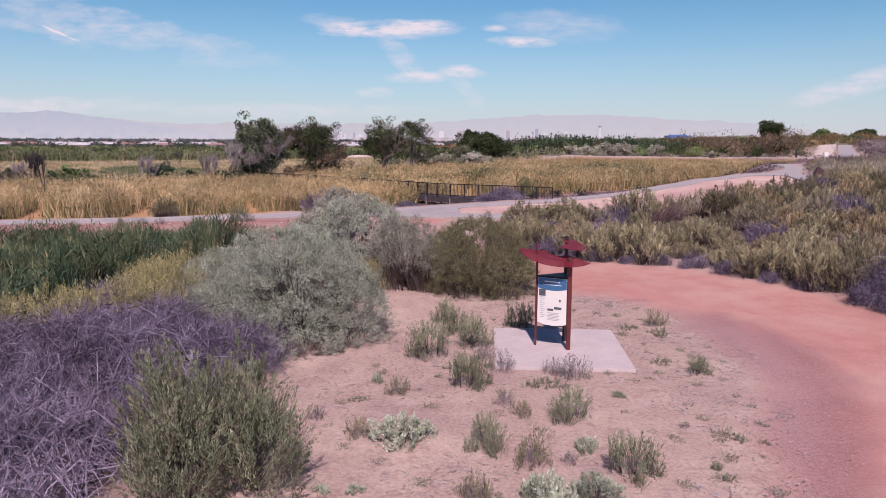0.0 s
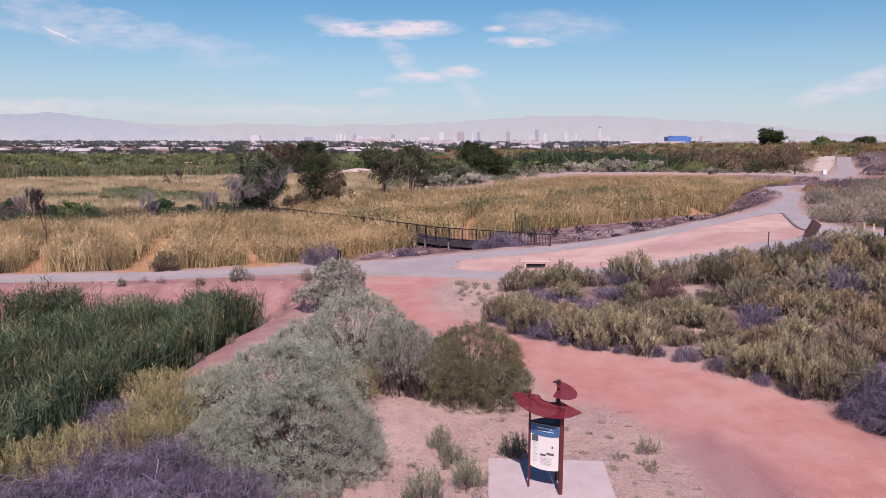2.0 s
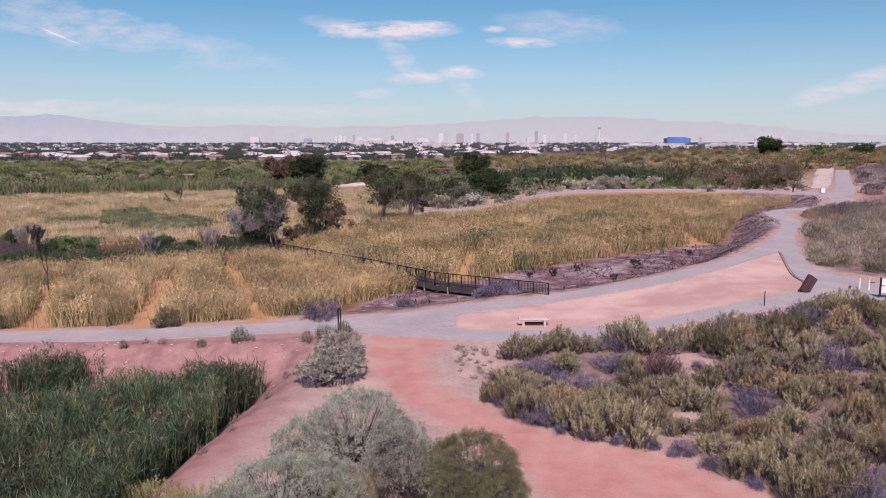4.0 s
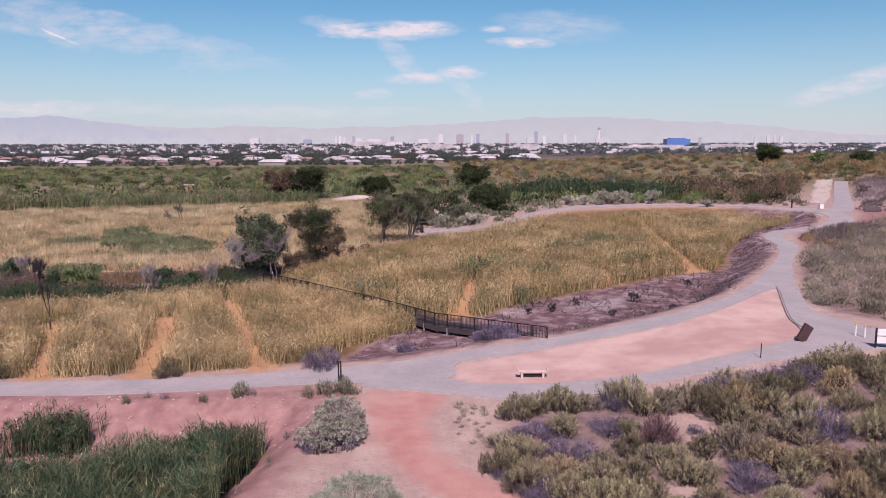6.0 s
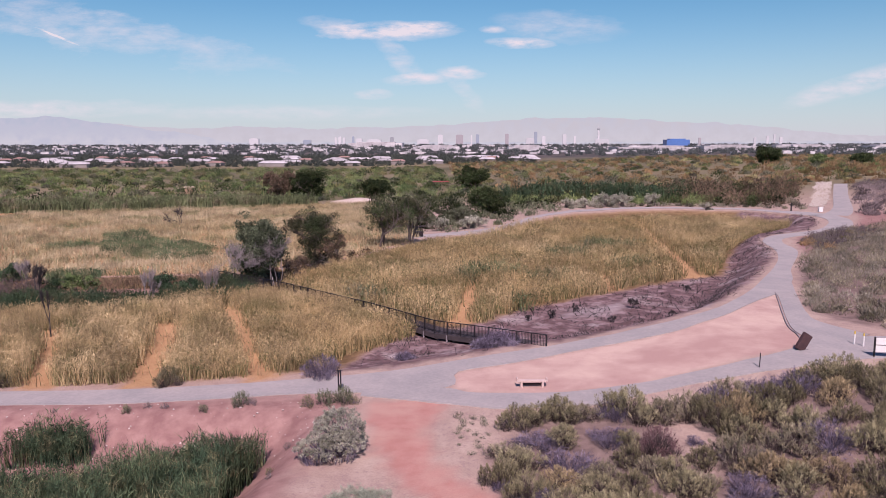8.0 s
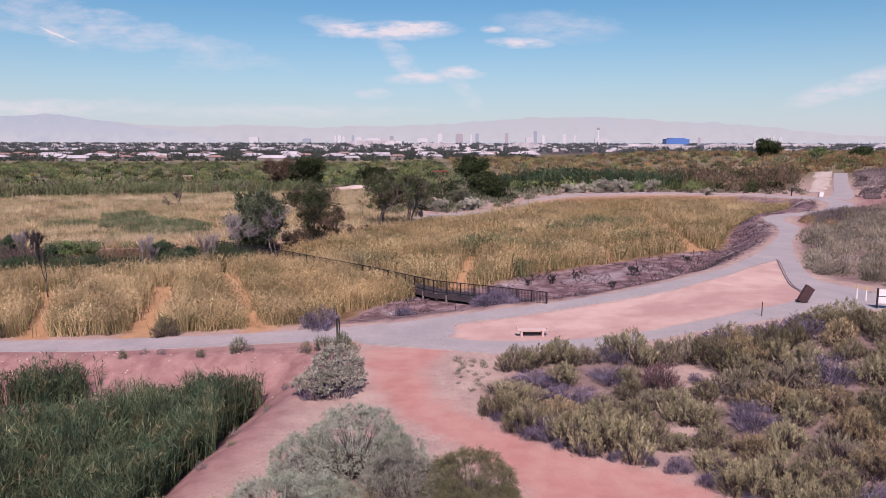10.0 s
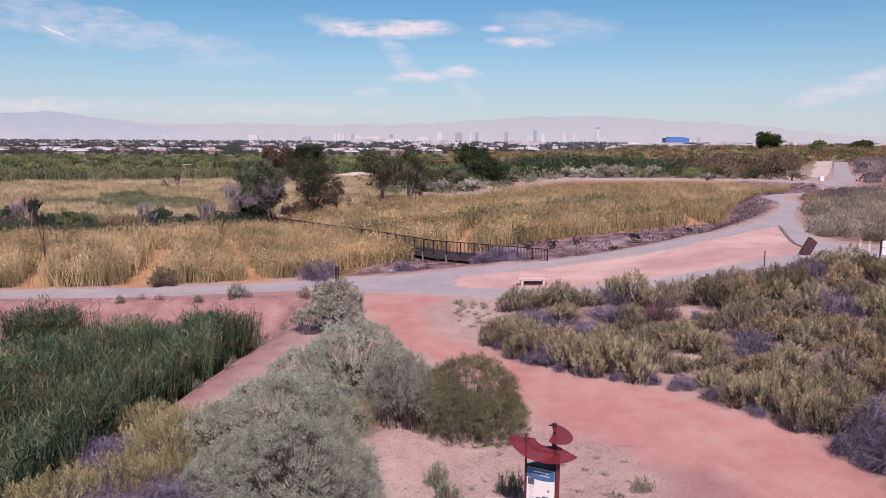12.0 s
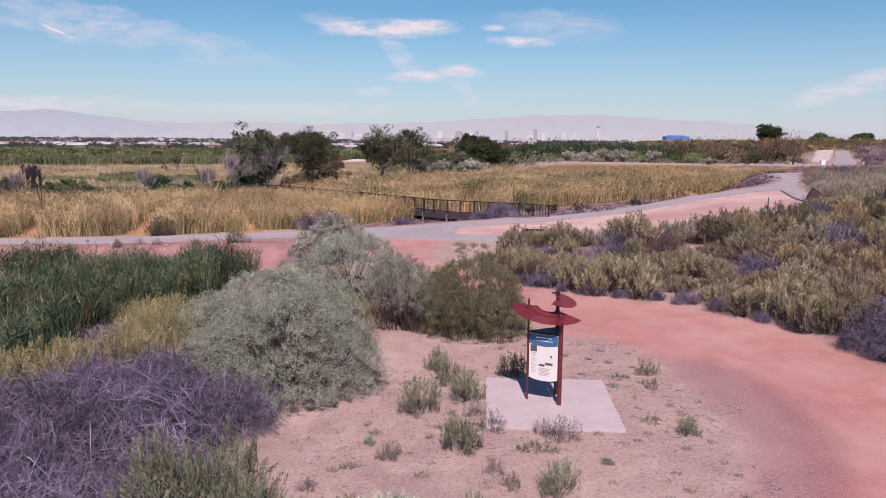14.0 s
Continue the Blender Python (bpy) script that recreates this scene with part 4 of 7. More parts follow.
HEDGE_FRONT = [(6.4, 36.0, 1.3, 0.85, "P"), (3.5, 35.9, 1.3, 1.1, "Y"), (2.6, 34.4, 0.8, 1.25, "O"), (9.5, 36.6, 0.9, 0.8, "O"), (10.3, 35.5, 1.0, 0.8, "G"), (11.4, 35.0, 1.05, 0.95, "Y"), (3.8, 33.0, 1.1, 1.35, "Y"), (4.8, 32.2, 0.9, 0.9, "P"),
               (5.7, 31.2, 1.15, 1.4, "Y"), (6.9, 30.6, 1.15, 1.5, "Y"), (8.0, 30.4, 1.2, 1.55, "Y"), (9.2, 31.4, 0.8, 1.0, "O"), (5.3, 33.9, 1.1, 1.0, "T"), (7.2, 32.9, 1.2, 1.15, "Y"), (8.9, 33.4, 1.1, 1.05, "O"), (7.8, 34.9, 1.0, 0.9, "G"), (12.2, 33.7, 0.9, 0.8, "G")]
HEDGE_EAST = [(14.3, 42.0, 1.2, 1.6, "G"), (15.2, 40.4, 1.45, 1.75, "O"), (16.6, 40.6, 1.45, 1.6, "T"), (18.6, 41.4, 1.5, 1.6, "O"), (21.2, 43.6, 1.45, 1.5, "P"), (22.9, 44.3, 1.55, 1.5, "O"), (24.9, 45.4, 1.6, 1.6, "Y"), (14.9, 35.8, 1.4, 1.5, "G"),
              (11.3, 33.0, 1.1, 1.15, "Y"), (10.1, 30.6, 0.7, 0.6, "Y"), (9.5, 28.5, 0.5, 0.65, "P"), (11.6, 30.7, 1.0, 0.9, "O"), (14.2, 32.6, 1.15, 1.2, "P"), (11.0, 28.1, 1.1, 0.9, "Y")]
HEDGE_NEAR = [(11.7, 26.5, 1.1, 1.25, "Y"), (12.7, 25.2, 1.1, 1.45, "Y"), (13.9, 24.2, 1.1, 1.5, "O"), (15.8, 34.0, 1.3, 1.25, "T"), (16.6, 33.0, 1.3, 1.2, "Y"), (18.2, 33.4, 1.35, 1.1, "T"), (18.0, 36.7, 1.4, 1.35, "G"), (19.9, 36.8, 1.35, 1.4, "P"),
              (21.6, 35.8, 1.3, 1.35, "Y"), (14.5, 30.1, 1.15, 1.15, "Y"), (16.1, 28.8, 1.2, 1.25, "G"), (13.1, 27.6, 1.1, 1.2, "Y"), (14.6, 26.4, 1.2, 1.3, "O"), (16.0, 38.4, 1.3, 1.2, "Y"), (13.1, 36.0, 0.9, 0.9, "O"), (12.9, 29.4, 1.0, 1.0, "T")]
placed = []
for row in (HEDGE_BACK, HEDGE_FRONT, HEDGE_EAST, HEDGE_NEAR):
    for i, (x, y, radius, height, kind) in enumerate(row):
        bush(kind, x, y, radius, height, 67 * i)
        placed.append((x, y))
rng = np.random.default_rng(32)
for x, y in spread(rng, HEDGE_B, 1.75, 4000):
    if y > 25 and min(math.hypot(x - u, y - v) for u, v in placed) > 1.35:
        bush("GYOYTPOG"[int(rng.integers(8))], x, y, rng.uniform(0.9, 1.5), rng.uniform(0.9, 1.5), rng.uniform(0, 360))
for x, y, size in ((14.8, 20.6, 1.1), (15.0, 22.4, 1.15), (14.9, 18.5, 1.1), (15.6, 24.0, 1.0), (13.8, 22.6, 0.7)):
    copy_thing(first, standing(x, y, 50 * x, size))

LITTLE_DRY = dry_brush_mesh("little_dry_brush", 12, [(0, 0, 0.05, 0.55, 0.5), (0.5, 0.1, 0.05, 0.45, 0.4), (-0.45, -0.1, 0.05, 0.45, 0.42)], 800, 0.6, 0.011, DRY_TWIG)
edge_brush = None
for i, (x, y) in enumerate(curve_through([(2.8, 34.0), (3.9, 32.0), (6.2, 30.2), (8.4, 29.4)], 1.0).tolist() + curve_through([(10.6, 27.4), (11.6, 25.6), (12.9, 24.0), (13.3, 21.6)], 1.1).tolist()):
    m = standing(x, y, 77 * i, 0.7 + 0.6 * ((i * 7) % 5) / 5)
    if edge_brush:
        copy_thing(edge_brush, m)
    else:
        edge_brush = brush_thing(LITTLE_DRY, m, "low tangle of grey dead twigs at the hedge's foot")


# ---- reeds and marsh grass ----
def reed_bed(name, seed, outline, per_m2, height, width, lean, mat, label, category="reeds", holes=(), edge=0.0, kinked=False, clumpy=0.24, leafed=4, uneven=0.14, arch=1.2, low=0.45):
    rng = np.random.default_rng(seed)
    x, y = filled(rng, outline, per_m2, edge)
    ok = np.ones(len(x), bool)
    for hole in holes:
        ok &= inside(hole, x, y) < 0.35 + 0.35 * rng.normal(size=len(x)) + 0.45 * ripple(x, y, 1.1, 3.0)
    x, y = x[ok], y[ok]
    tall = height * (1 + clumpy * ripple(x, y, 1.2, seed) + 0.28 * ripple(x, y, 4.5, seed + 1) + uneven * rng.normal(size=len(x)))
    tall = np.maximum(tall, 0.25 * height)
    base = np.stack([x, y, land(x, y) - 0.05], 1)
    drift = np.stack([ripple(x, y, 3, seed + 2), ripple(x, y, 3, seed + 3), 0 * x], 1) * 0.5
    tip = base + np.stack([0 * x, 0 * x, tall], 1) + (rng.normal(size=(len(x), 3)) * np.array([1, 1, 0]) + drift) * lean * tall[:, None]
    stalks = blades(rng, base, tip, width * rng.uniform(0.6, 1.4, len(x)), 0.16, kinked)
    pieces = [stalks]
    for _ in range(leafed):
        s = rng.uniform(low, 1.0, (len(x), 1))
        at = base + (tip - base) * s
        way = rng.normal(size=(len(x), 3)) * np.array([1, 1, 0.35]) + np.array([0, 0, arch])
        pieces.append(leaves(rng, at, way, height * 0.2 * rng.uniform(0.6, 1.4, len(x)), width * 1.1, False))
    v, t = joined(*pieces)
    tone = 0.27 * ripple(v[:, 0], v[:, 1], 6.0, seed + 6) + 0.32 * np.clip(ripple(v[:, 0], v[:, 1], 1.5, seed + 4) + 0.7 * ripple(v[:, 0], v[:, 1], 0.6, seed + 5), -1.3, 1.3)
    return tagged(new(name, tri_mesh(name, v, t, mat, tone)), label, category, kind="stuff")


reed_bed("green_reeds", 51, GREEN_BED, 84, 2.35, 0.040, 0.11, REED_GREEN, "dense tall green reeds in a hollow beside the trail", leafed=4, uneven=0.05, clumpy=0.08, arch=1.7, low=0.15)
reed_bed("green_reeds", 52, [(-21.2, 43.4), (-21.4, 41.6), (-23, 40.6), (-26, 40.6), (-26.4, 43), (-24, 44.2)], 80, 1.9, 0.045, 0.13, REED_GREEN, "clump of green reeds below the red bank", uneven=0.07, clumpy=0.12, arch=1.5, low=0.2)
reed_bed("green_reeds", 60, [(-27.2, 42.4), (-28, 38.6), (-36, 37), (-38, 42)], 70, 1.6, 0.045, 0.16, REED_GREEN, "lower clump of green reeds below the red bank")
reed_bed("green_reeds", 61, [(-20.6, 39.0), (-21.6, 36.0), (-25, 33), (-36, 28), (-38, 37), (-28, 39)], 55, 1.15, 0.05, 0.2, REED_GREEN, "low green reeds behind the tall ones")
WEST_BED = [(-150, 51), (-29.6, 51), (-21.9, 51.1), (-13.3, 52.1), (-11.5, 53.4), (-7.5, 58.6), (-3.8, 63.6), (-2.8, 67.4), (-4.5, 68.6), (-12.3, 76.5), (-19.5, 83), (-24.4, 80.5), (-28.6, 75), (-33.5, 72.5), (-150, 72)]
reed_bed("dry_reeds", 53, [(max(x, -48), y) for x, y in WEST_BED], 50, 1.65, 0.040, 0.20, REED_DRY, "straw-coloured dry reeds between road and boardwalk", holes=STUBBLE, edge=0.2, leafed=3)
reed_bed("olive_reeds", 153, [(max(x, -48), y) for x, y in WEST_BED], 18, 1.25, 0.05, 0.24, REED_OLIVE, "olive reeds growing between the dry ones", holes=STUBBLE, edge=0.1, leafed=3, clumpy=0.4)
EAST_BED = [(-1.2, 69.6), (3.1, 70.3), (9.4, 78), (20.3, 86.5), (28.8, 92.6), (35.6, 97), (42.6, 112.5), (48.6, 123.5), (56.5, 131.5), (63.5, 140.5), (70, 150), (59, 161.5), (46, 163.5), (38.3, 161.5), (18.8, 147), (5.6, 131), (-5.1, 119.4), (-15.2, 101), (-20.6, 87), (-17, 84.3), (-9, 76.5)]
reed_bed("dry_reeds", 54, EAST_BED, 21, 1.6, 0.065, 0.18, REED_DRY, "straw-coloured dry reeds filling the marsh", holes=STUBBLE, edge=0.2, leafed=2)
reed_bed("olive_reeds", 154, EAST_BED, 7, 1.35, 0.08, 0.24, REED_OLIVE, "olive reeds among the dry ones of the marsh", holes=STUBBLE, edge=0.1, leafed=3, clumpy=0.5)
reed_bed("green_reeds", 55, [(-50, 72.6), (-40, 74), (-32, 75.3), (-25, 76.3), (-21.5, 82), (-23.5, 88), (-28, 90), (-30, 83), (-34, 80.6), (-43, 80.8), (-54, 81.7)], 34, 1.5, 0.07, 0.22, REED_DEEP, "dark green reeds along a channel in the marsh", leafed=3)
reed_bed("dry_grass", 56, [(max(x, -110), y) for x, y in DRY_MARSH], 9, 0.85, 0.12, 0.3, REED_PALE, "pale dry marsh grass beyond the channel", holes=[CHANNEL], leafed=1, clumpy=0.4)
reed_bed("green_grass", 57, [(-57, 120), (-42, 109), (-36, 111), (-42, 124), (-53, 133), (-63, 150), (-67, 142)], 20, 0.95, 0.10, 0.3, REED_MEADOW, "patch of green grass in the dry marsh", leafed=3)
reed_bed("green_reeds", 58, [(-150, 178), (-60, 206), (-38, 206), (-38, 214), (-62, 222), (-150, 204)], 7, 2.6, 0.3, 0.15, REED_BELT, "far belt of green reeds behind the dry marsh", leafed=1)
reed_bed("green_reeds", 59, [(20, 188), (60, 192), (66, 204), (30, 212), (12, 200)], 7, 3.6, 0.35, 0.15, REED_DEEP, "far belt of dark green reeds behind the path", leafed=1, kinked=False)

for i, (x, y, r) in enumerate(((11.5, 90.1, 2.6), (3.3, 90.1, 1.6), (25.5, 117.7, 4.0), (24.3, 98.1, 2.2), (6.3, 94.5, 3.0), (7.9, 75.6, 0.9), (17.0, 108.1, 2.6), (-8.9, 78.3, 1.8))):
    ring = [(x + 1.3 * r * math.cos(a) * (1 + 0.25 * math.sin(3 * a + i)), y + r * math.sin(a)) for a in np.linspace(0, math.tau, 12, endpoint=False)]
    reed_bed("green_reeds", 200 + i, ring, 9, 1.9, 0.09, 0.2, REED_BELT, "greener tuft of reeds among the dry ones")
for i, ring in enumerate(([(-52, 93), (-46, 94), (-47, 99), (-54, 98)], [(-63, 95), (-56, 95), (-57, 99), (-63, 99)], [(-70, 125), (-64, 124), (-60, 129), (-68, 130)])):
    reed_bed("green_grass", 210 + i, ring, 16, 0.95, 0.10, 0.3, REED_MEADOW, "small patch of green grass in the dry marsh", leafed=3)

# ---- trees ----
def limb_mesh(name, rng, height, reach, forks, mat, girth):
    """A tapered trunk that forks into limbs; returns the mesh and the limbs' ends."""
    bm = bmesh.new()
    ends = []

    def tube(a, b, ra, rb, bend):
        mid = (a + b) / 2 + bend
        rings = []
        for p, r in ((a, ra), (mid, (ra + rb) / 2), (b, rb)):
            d = (b - a).normalized()
            s = d.orthogonal().normalized()
            t = d.cross(s)
            rings.append([bm.verts.new(p + r * (math.cos(k * math.tau / 6) * s + math.sin(k * math.tau / 6) * t)) for k in range(6)])
        for r0, r1 in zip(rings, rings[1:]):
            for k in range(6):
                bm.faces.new((r0[k], r0[(k + 1) % 6], r1[(k + 1) % 6], r1[k]))

    def grow(a, way, length, r, depth):
        b = a + way * length
        tube(a, b, r, r * 0.62, Vector(rng.normal(size=3)) * length * 0.06)
        if depth == 0 or r < 0.012:
            ends.append((b, way))
            return
        for _ in range(2 + int(rng.random() < 0.55)):
            w = (way + Vector(rng.normal(size=3)) * reach + Vector((0, 0, 0.15))).normalized()
            grow(b, w, length * rng.uniform(0.55, 0.85), r * 0.6, depth - 1)

    for _ in range(forks[0]):
        grow(Vector((rng.normal() * 0.15, rng.normal() * 0.15, -0.1)), Vector((rng.normal() * 0.25, rng.normal() * 0.25, 1)).normalized(), height * 0.32, girth, forks[1])
    me = bpy.data.meshes.new(name)
    bm.to_mesh(me)
    bm.free()
    me.materials.append(mat)
    return me, np.array([e for e, _ in ends]), np.array([w for _, w in ends])


def crown_mesh(name, rng, centres, radius, per, leaf, mat, squash=0.8):
    """Leaves in clusters round the ends of the limbs; each cluster has its own tone."""
    k = len(centres) * per
    c = np.repeat(centres, per, 0)
    wide = np.repeat(radius * rng.uniform(0.55, 1.35, (len(centres), 1)), per, 0)
    d = unit(rng.normal(size=(k, 3)))
    p = c + d * rng.uniform(0.15, 1.0, (k, 1)) ** 0.5 * wide * np.array([1, 1, squash])
    p[:, 2] = np.maximum(p[:, 2], 0.15)
    tone = np.repeat(np.repeat(0.3 * rng.normal(size=len(centres)).clip(-1.6, 1.6), per), 3)
    return tri_mesh(name, *leaves(rng, p, d + np.array([0, 0, 0.3]), leaf * rng.uniform(0.6, 1.5, k), leaf * 0.55, False, d + np.array([0, 0, 0.3])), mat, tone)


def tree(name, seed, x, y, height, width, leaf_mat, label, bark=BARK, clumps=110, per=75, leaf=0.24, forks=(3, 4), low=0.12, girth=0.16, wood_reach=0.45):
    """A tree whose crown hangs on the ends of its limbs, with a fuller, uneven outline of leaf clusters between them."""
    rng = np.random.default_rng(seed)
    ob = empty(name, standing(x, y), label, "tree")
    wood, ends, ways = limb_mesh("trunk", rng, height * 0.8, wood_reach, forks, bark, girth)
    fit = np.array([width / 2 / np.percentile(np.abs(ends[:, 0]), 92), width / 2 / np.percentile(np.abs(ends[:, 1]), 92), height / ends[:, 2].max() * 0.95])
    co = np.empty(len(wood.vertices) * 3, np.float32)
    wood.vertices.foreach_get("co", co)
    wood.vertices.foreach_set("co", (co.reshape(-1, 3) * np.minimum(fit, 2.2)).astype(np.float32).ravel())
    part("trunk", wood, ob)
    ends = ends * np.minimum(fit, 2.2)
    half = clumps // 2
    c = unit(rng.normal(size=(clumps - half, 3))) * rng.uniform(0.3, 1, (clumps - half, 1)) ** 0.5
    lobe = 1 + 0.22 * np.sin(3 * np.arctan2(c[:, 1], c[:, 0]) + seed) + 0.15 * np.sin(5 * c[:, 2] + 2 * seed)
    c = c * lobe[:, None] * np.array([width / 2 * 0.88, width / 2 * 0.88, height * (1 - low) / 2 * 0.9]) + np.array([0, 0, height * (low + 1) / 2])
    e = ends[rng.integers(len(ends), size=half)] + rng.normal(size=(half, 3)) * 0.04 * width
    e[:, 2] = np.maximum(e[:, 2], low * height)
    part("crown", crown_mesh("crown", rng, np.concatenate([c, e]), width * 0.12, per, leaf, leaf_mat), ob)
    return ob


def bare_tree(name, seed, x, y, height, mat, label, reach=0.35, forks=(3, 4), girth=0.09):
    rng = np.random.default_rng(seed)
    ob = empty(name, standing(x, y), label, "tree")
    wood, ends, ways = limb_mesh("trunk", rng, height, reach, forks, mat, girth)
    part("trunk", wood, ob)
    k = len(ends)
    a = np.repeat(ends, 22, 0) - np.repeat(ways, 22, 0) * height * rng.uniform(0, 0.22, (22 * k, 1))
    b = a + unit(np.repeat(ways, 22, 0) + 0.45 * rng.normal(size=(22 * k, 3)) + np.array([0, 0, 0.5])) * height * rng.uniform(0.06, 0.2, (22 * k, 1))
    part("crown", tri_mesh("bare_crown", *blades(rng, a, b, 0.028, 0.1, False), mat), ob)
    return ob


tree("cottonwood", 61, -24.2, 91.0, 8.2, 6.0, GREY_LEAF, "grey-green cottonwood with dead grey branches", clumps=330, per=90, leaf=0.24, low=0.0)
bare_tree("dead_tree", 62, -21.4, 89.4, 6.6, GREY_TWIG, "grey leafless tree against a cottonwood", 0.42, (4, 5), 0.06)
bare_tree("dead_tree", 162, -25.4, 88.4, 6.4, GREY_TWIG, "grey bare limbs in front of a cottonwood", 0.5, (3, 4), 0.05)
tree("cottonwood", 63, -18.2, 101.6, 8.2, 6.4, TURNING_LEAF, "broad dark green tree with a reddish skirt", clumps=210, per=80, leaf=0.2, low=0.04)
tree("tamarisk", 64, -15.2, 100.2, 4.6, 4.2, RED_BROWN_LEAF, "reddish half-dry tamarisk beside a darker tree", clumps=60, leaf=0.18)
tree("tamarisk", 164, -20.6, 97.6, 2.4, 4.2, RED_BROWN_LEAF, "low reddish tamarisk at a tree's foot", clumps=40, leaf=0.16, low=0.02)
tree("mesquite", 65, -11.0, 119.5, 8.6, 6.8, TURNING_LEAF, "dark forked mesquite with open lower trunk", clumps=110, per=80, leaf=0.22, low=0.3, girth=0.24)
tree("mesquite", 66, -6.3, 120.2, 8.4, 6.0, TURNING_LEAF, "brown thinning mesquite with bare limbs", clumps=80, per=60, leaf=0.22, low=0.28, girth=0.22)
tree("tamarisk", 67, -51, 221, 9.4, 7.5, RED_BROWN_LEAF, "rust-brown tamarisk before dark trees", leaf=0.5)
tree("cottonwood", 68, -42.5, 224, 10.0, 11.0, DARK_LEAF, "large dark green tree behind the dry marsh", leaf=0.55)
tree("cottonwood", 69, -22.5, 222, 6.5, 8.0, DARK_LEAF, "dark green tree beside a bare earth mound", leaf=0.5)
tree("cottonwood", 70, 8.2, 258, 8.0, 9.5, DARK_LEAF, "dark round tree among brush", leaf=0.6)
tree("tamarisk", 71, 9.5, 168, 6.0, 8.4, DARK_LEAF, "dark green thicket beside the far path", leaf=0.4, low=0.02)
tree("cottonwood", 72, 152.5, 358, 8.6, 12.0, DARK_LEAF, "round dark green tree above rusty brush", leaf=0.7, low=0.05)
tree("cottonwood", 73, 180, 362, 4.6, 10.0, GREEN_BRUSH, "lighter green tree above rusty brush", leaf=0.7, low=0.05)
tree("cottonwood", 74, 205, 372, 4.4, 10.0, DARK_LEAF, "dark green tree above rusty brush", leaf=0.7, low=0.05)
tree("saltbush", 75, 1.4, 148.5, 3.6, 4.6, GREY_GREEN_BRUSH, "rounded grey-green saltbush at the end of the far path", leaf=0.24, low=0.0)
tree("saltbush", 175, 4.4, 147.6, 2.6, 3.4, GREY_GREEN_BRUSH, "smaller grey-green saltbush at the end of the far path", leaf=0.24, low=0.0)
bare_tree("dead_tree", 76, -25.9, 78.2, 5.0, GREY_TWIG, "slender pale dead tree among green reeds", 0.13, (3, 3), 0.06)
bare_tree("dead_tree", 77, -32.4, 77.4, 4.6, GREY_TWIG, "slender pale dead tree beside the channel", 0.13, (3, 3), 0.06)
bare_tree("dead_tree", 178, -36.5, 65.9, 4.6, CHAR, "thin blackened dead tree in a cut swath", 0.12, (1, 3), 0.08)
bare_tree("dead_tree", 79, -53.6, 92.0, 3.6, GREY_TWIG, "bushy pale dead tree by the reeds", 0.2, (5, 3), 0.04)
bare_tree("dead_tree", 81, -46.0, 80.5, 4.4, CHAR, "thin dark dead tree by the channel", 0.2, (2, 4), 0.06)
bare_tree("dead_tree", 80, -60.0, 163.5, 5.0, CHAR, "dark dead tree in the dry marsh", 0.7, (3, 3))

pale_bush = tree("saltbush", 180, 36.7, 175.8, 3.0, 5.2, SALT_PALE, "rounded pale grey-green saltbush along the far path", clumps=40, per=60, leaf=0.3, low=0.0)
for x, y, size in ((40.8, 176.8, 1.0), (31.0, 170.2, 0.75), (27.4, 168.2, 0.7), (50.5, 184.5, 0.9), (59.5, 170.4, 0.55), (3.6, 141.0, 0.8), (5.4, 143.5, 0.7), (-1.5, 139.8, 0.8)):
    copy_thing(pale_bush, standing(x, y, 70 * x, size))

# ---- far brush, town and hills ----
def sprays(rng, at, out, size, upright=0.45, wide=0.3):
    """Leafy sprays on a crown's skin, pointing outwards and up."""
    k = len(at)
    d = unit(out * (1 - upright) + np.array([0, 0, upright]) + 0.3 * rng.normal(size=(k, 3)))
    s = unit(np.cross(d, out + 0.5 * rng.normal(size=(k, 3))))
    L = np.reshape(size, (-1, 1))
    v = np.stack([at - d * L * 0.5 - s * L * wide, at - d * L * 0.5 + s * L * wide, at + d * L * 0.6], 1).reshape(-1, 3)
    return v, np.arange(3 * k).reshape(k, 3)


def thicket(name, seed, outline, gap, radius, per, leaf, mat, label, tries=5000, squash=0.75, varied=0.6, upright=0.45, wide=0.3):
    """Many bushes as one: each a cluster of uneven domes covered with sprays."""
    rng = np.random.default_rng(seed)
    p = spread(rng, outline, gap, tries)
    r = radius * rng.uniform(0.5, 1.4, len(p))
    k = len(p) * per
    d = unit(rng.normal(size=(k, 3)))
    d[:, 2] = np.abs(d[:, 2])
    c = np.repeat(np.stack([p[:, 0], p[:, 1], land(p[:, 0], p[:, 1])], 1), per, 0)
    big = np.repeat(r, per)
    lobe = np.repeat(rng.integers(0, 997, len(p)), per) * 5 + rng.integers(0, 5, k)
    turn = (lobe * 2.39996) % math.tau
    off = 0.45 * big * ((lobe * 0.618) % 1.0)
    own = big * (0.5 + 0.35 * ((lobe * 0.414) % 1.0))
    at = c + np.stack([np.cos(turn) * off, np.sin(turn) * off, 0 * off], 1) + d * own[:, None] * rng.uniform(0.75, 1.08, (k, 1)) * np.array([1, 1, squash * 1.15])
    tone = np.repeat(rng.uniform(-varied, 0.85 * varied, len(p)), per) + 0.12 * varied * rng.normal(size=k)
    return tagged(new(name, tri_mesh(name, *sprays(rng, at, d, leaf * rng.uniform(0.6, 1.5, k), upright, wide), mat, np.repeat(tone, 3))), label, "brush", kind="stuff")


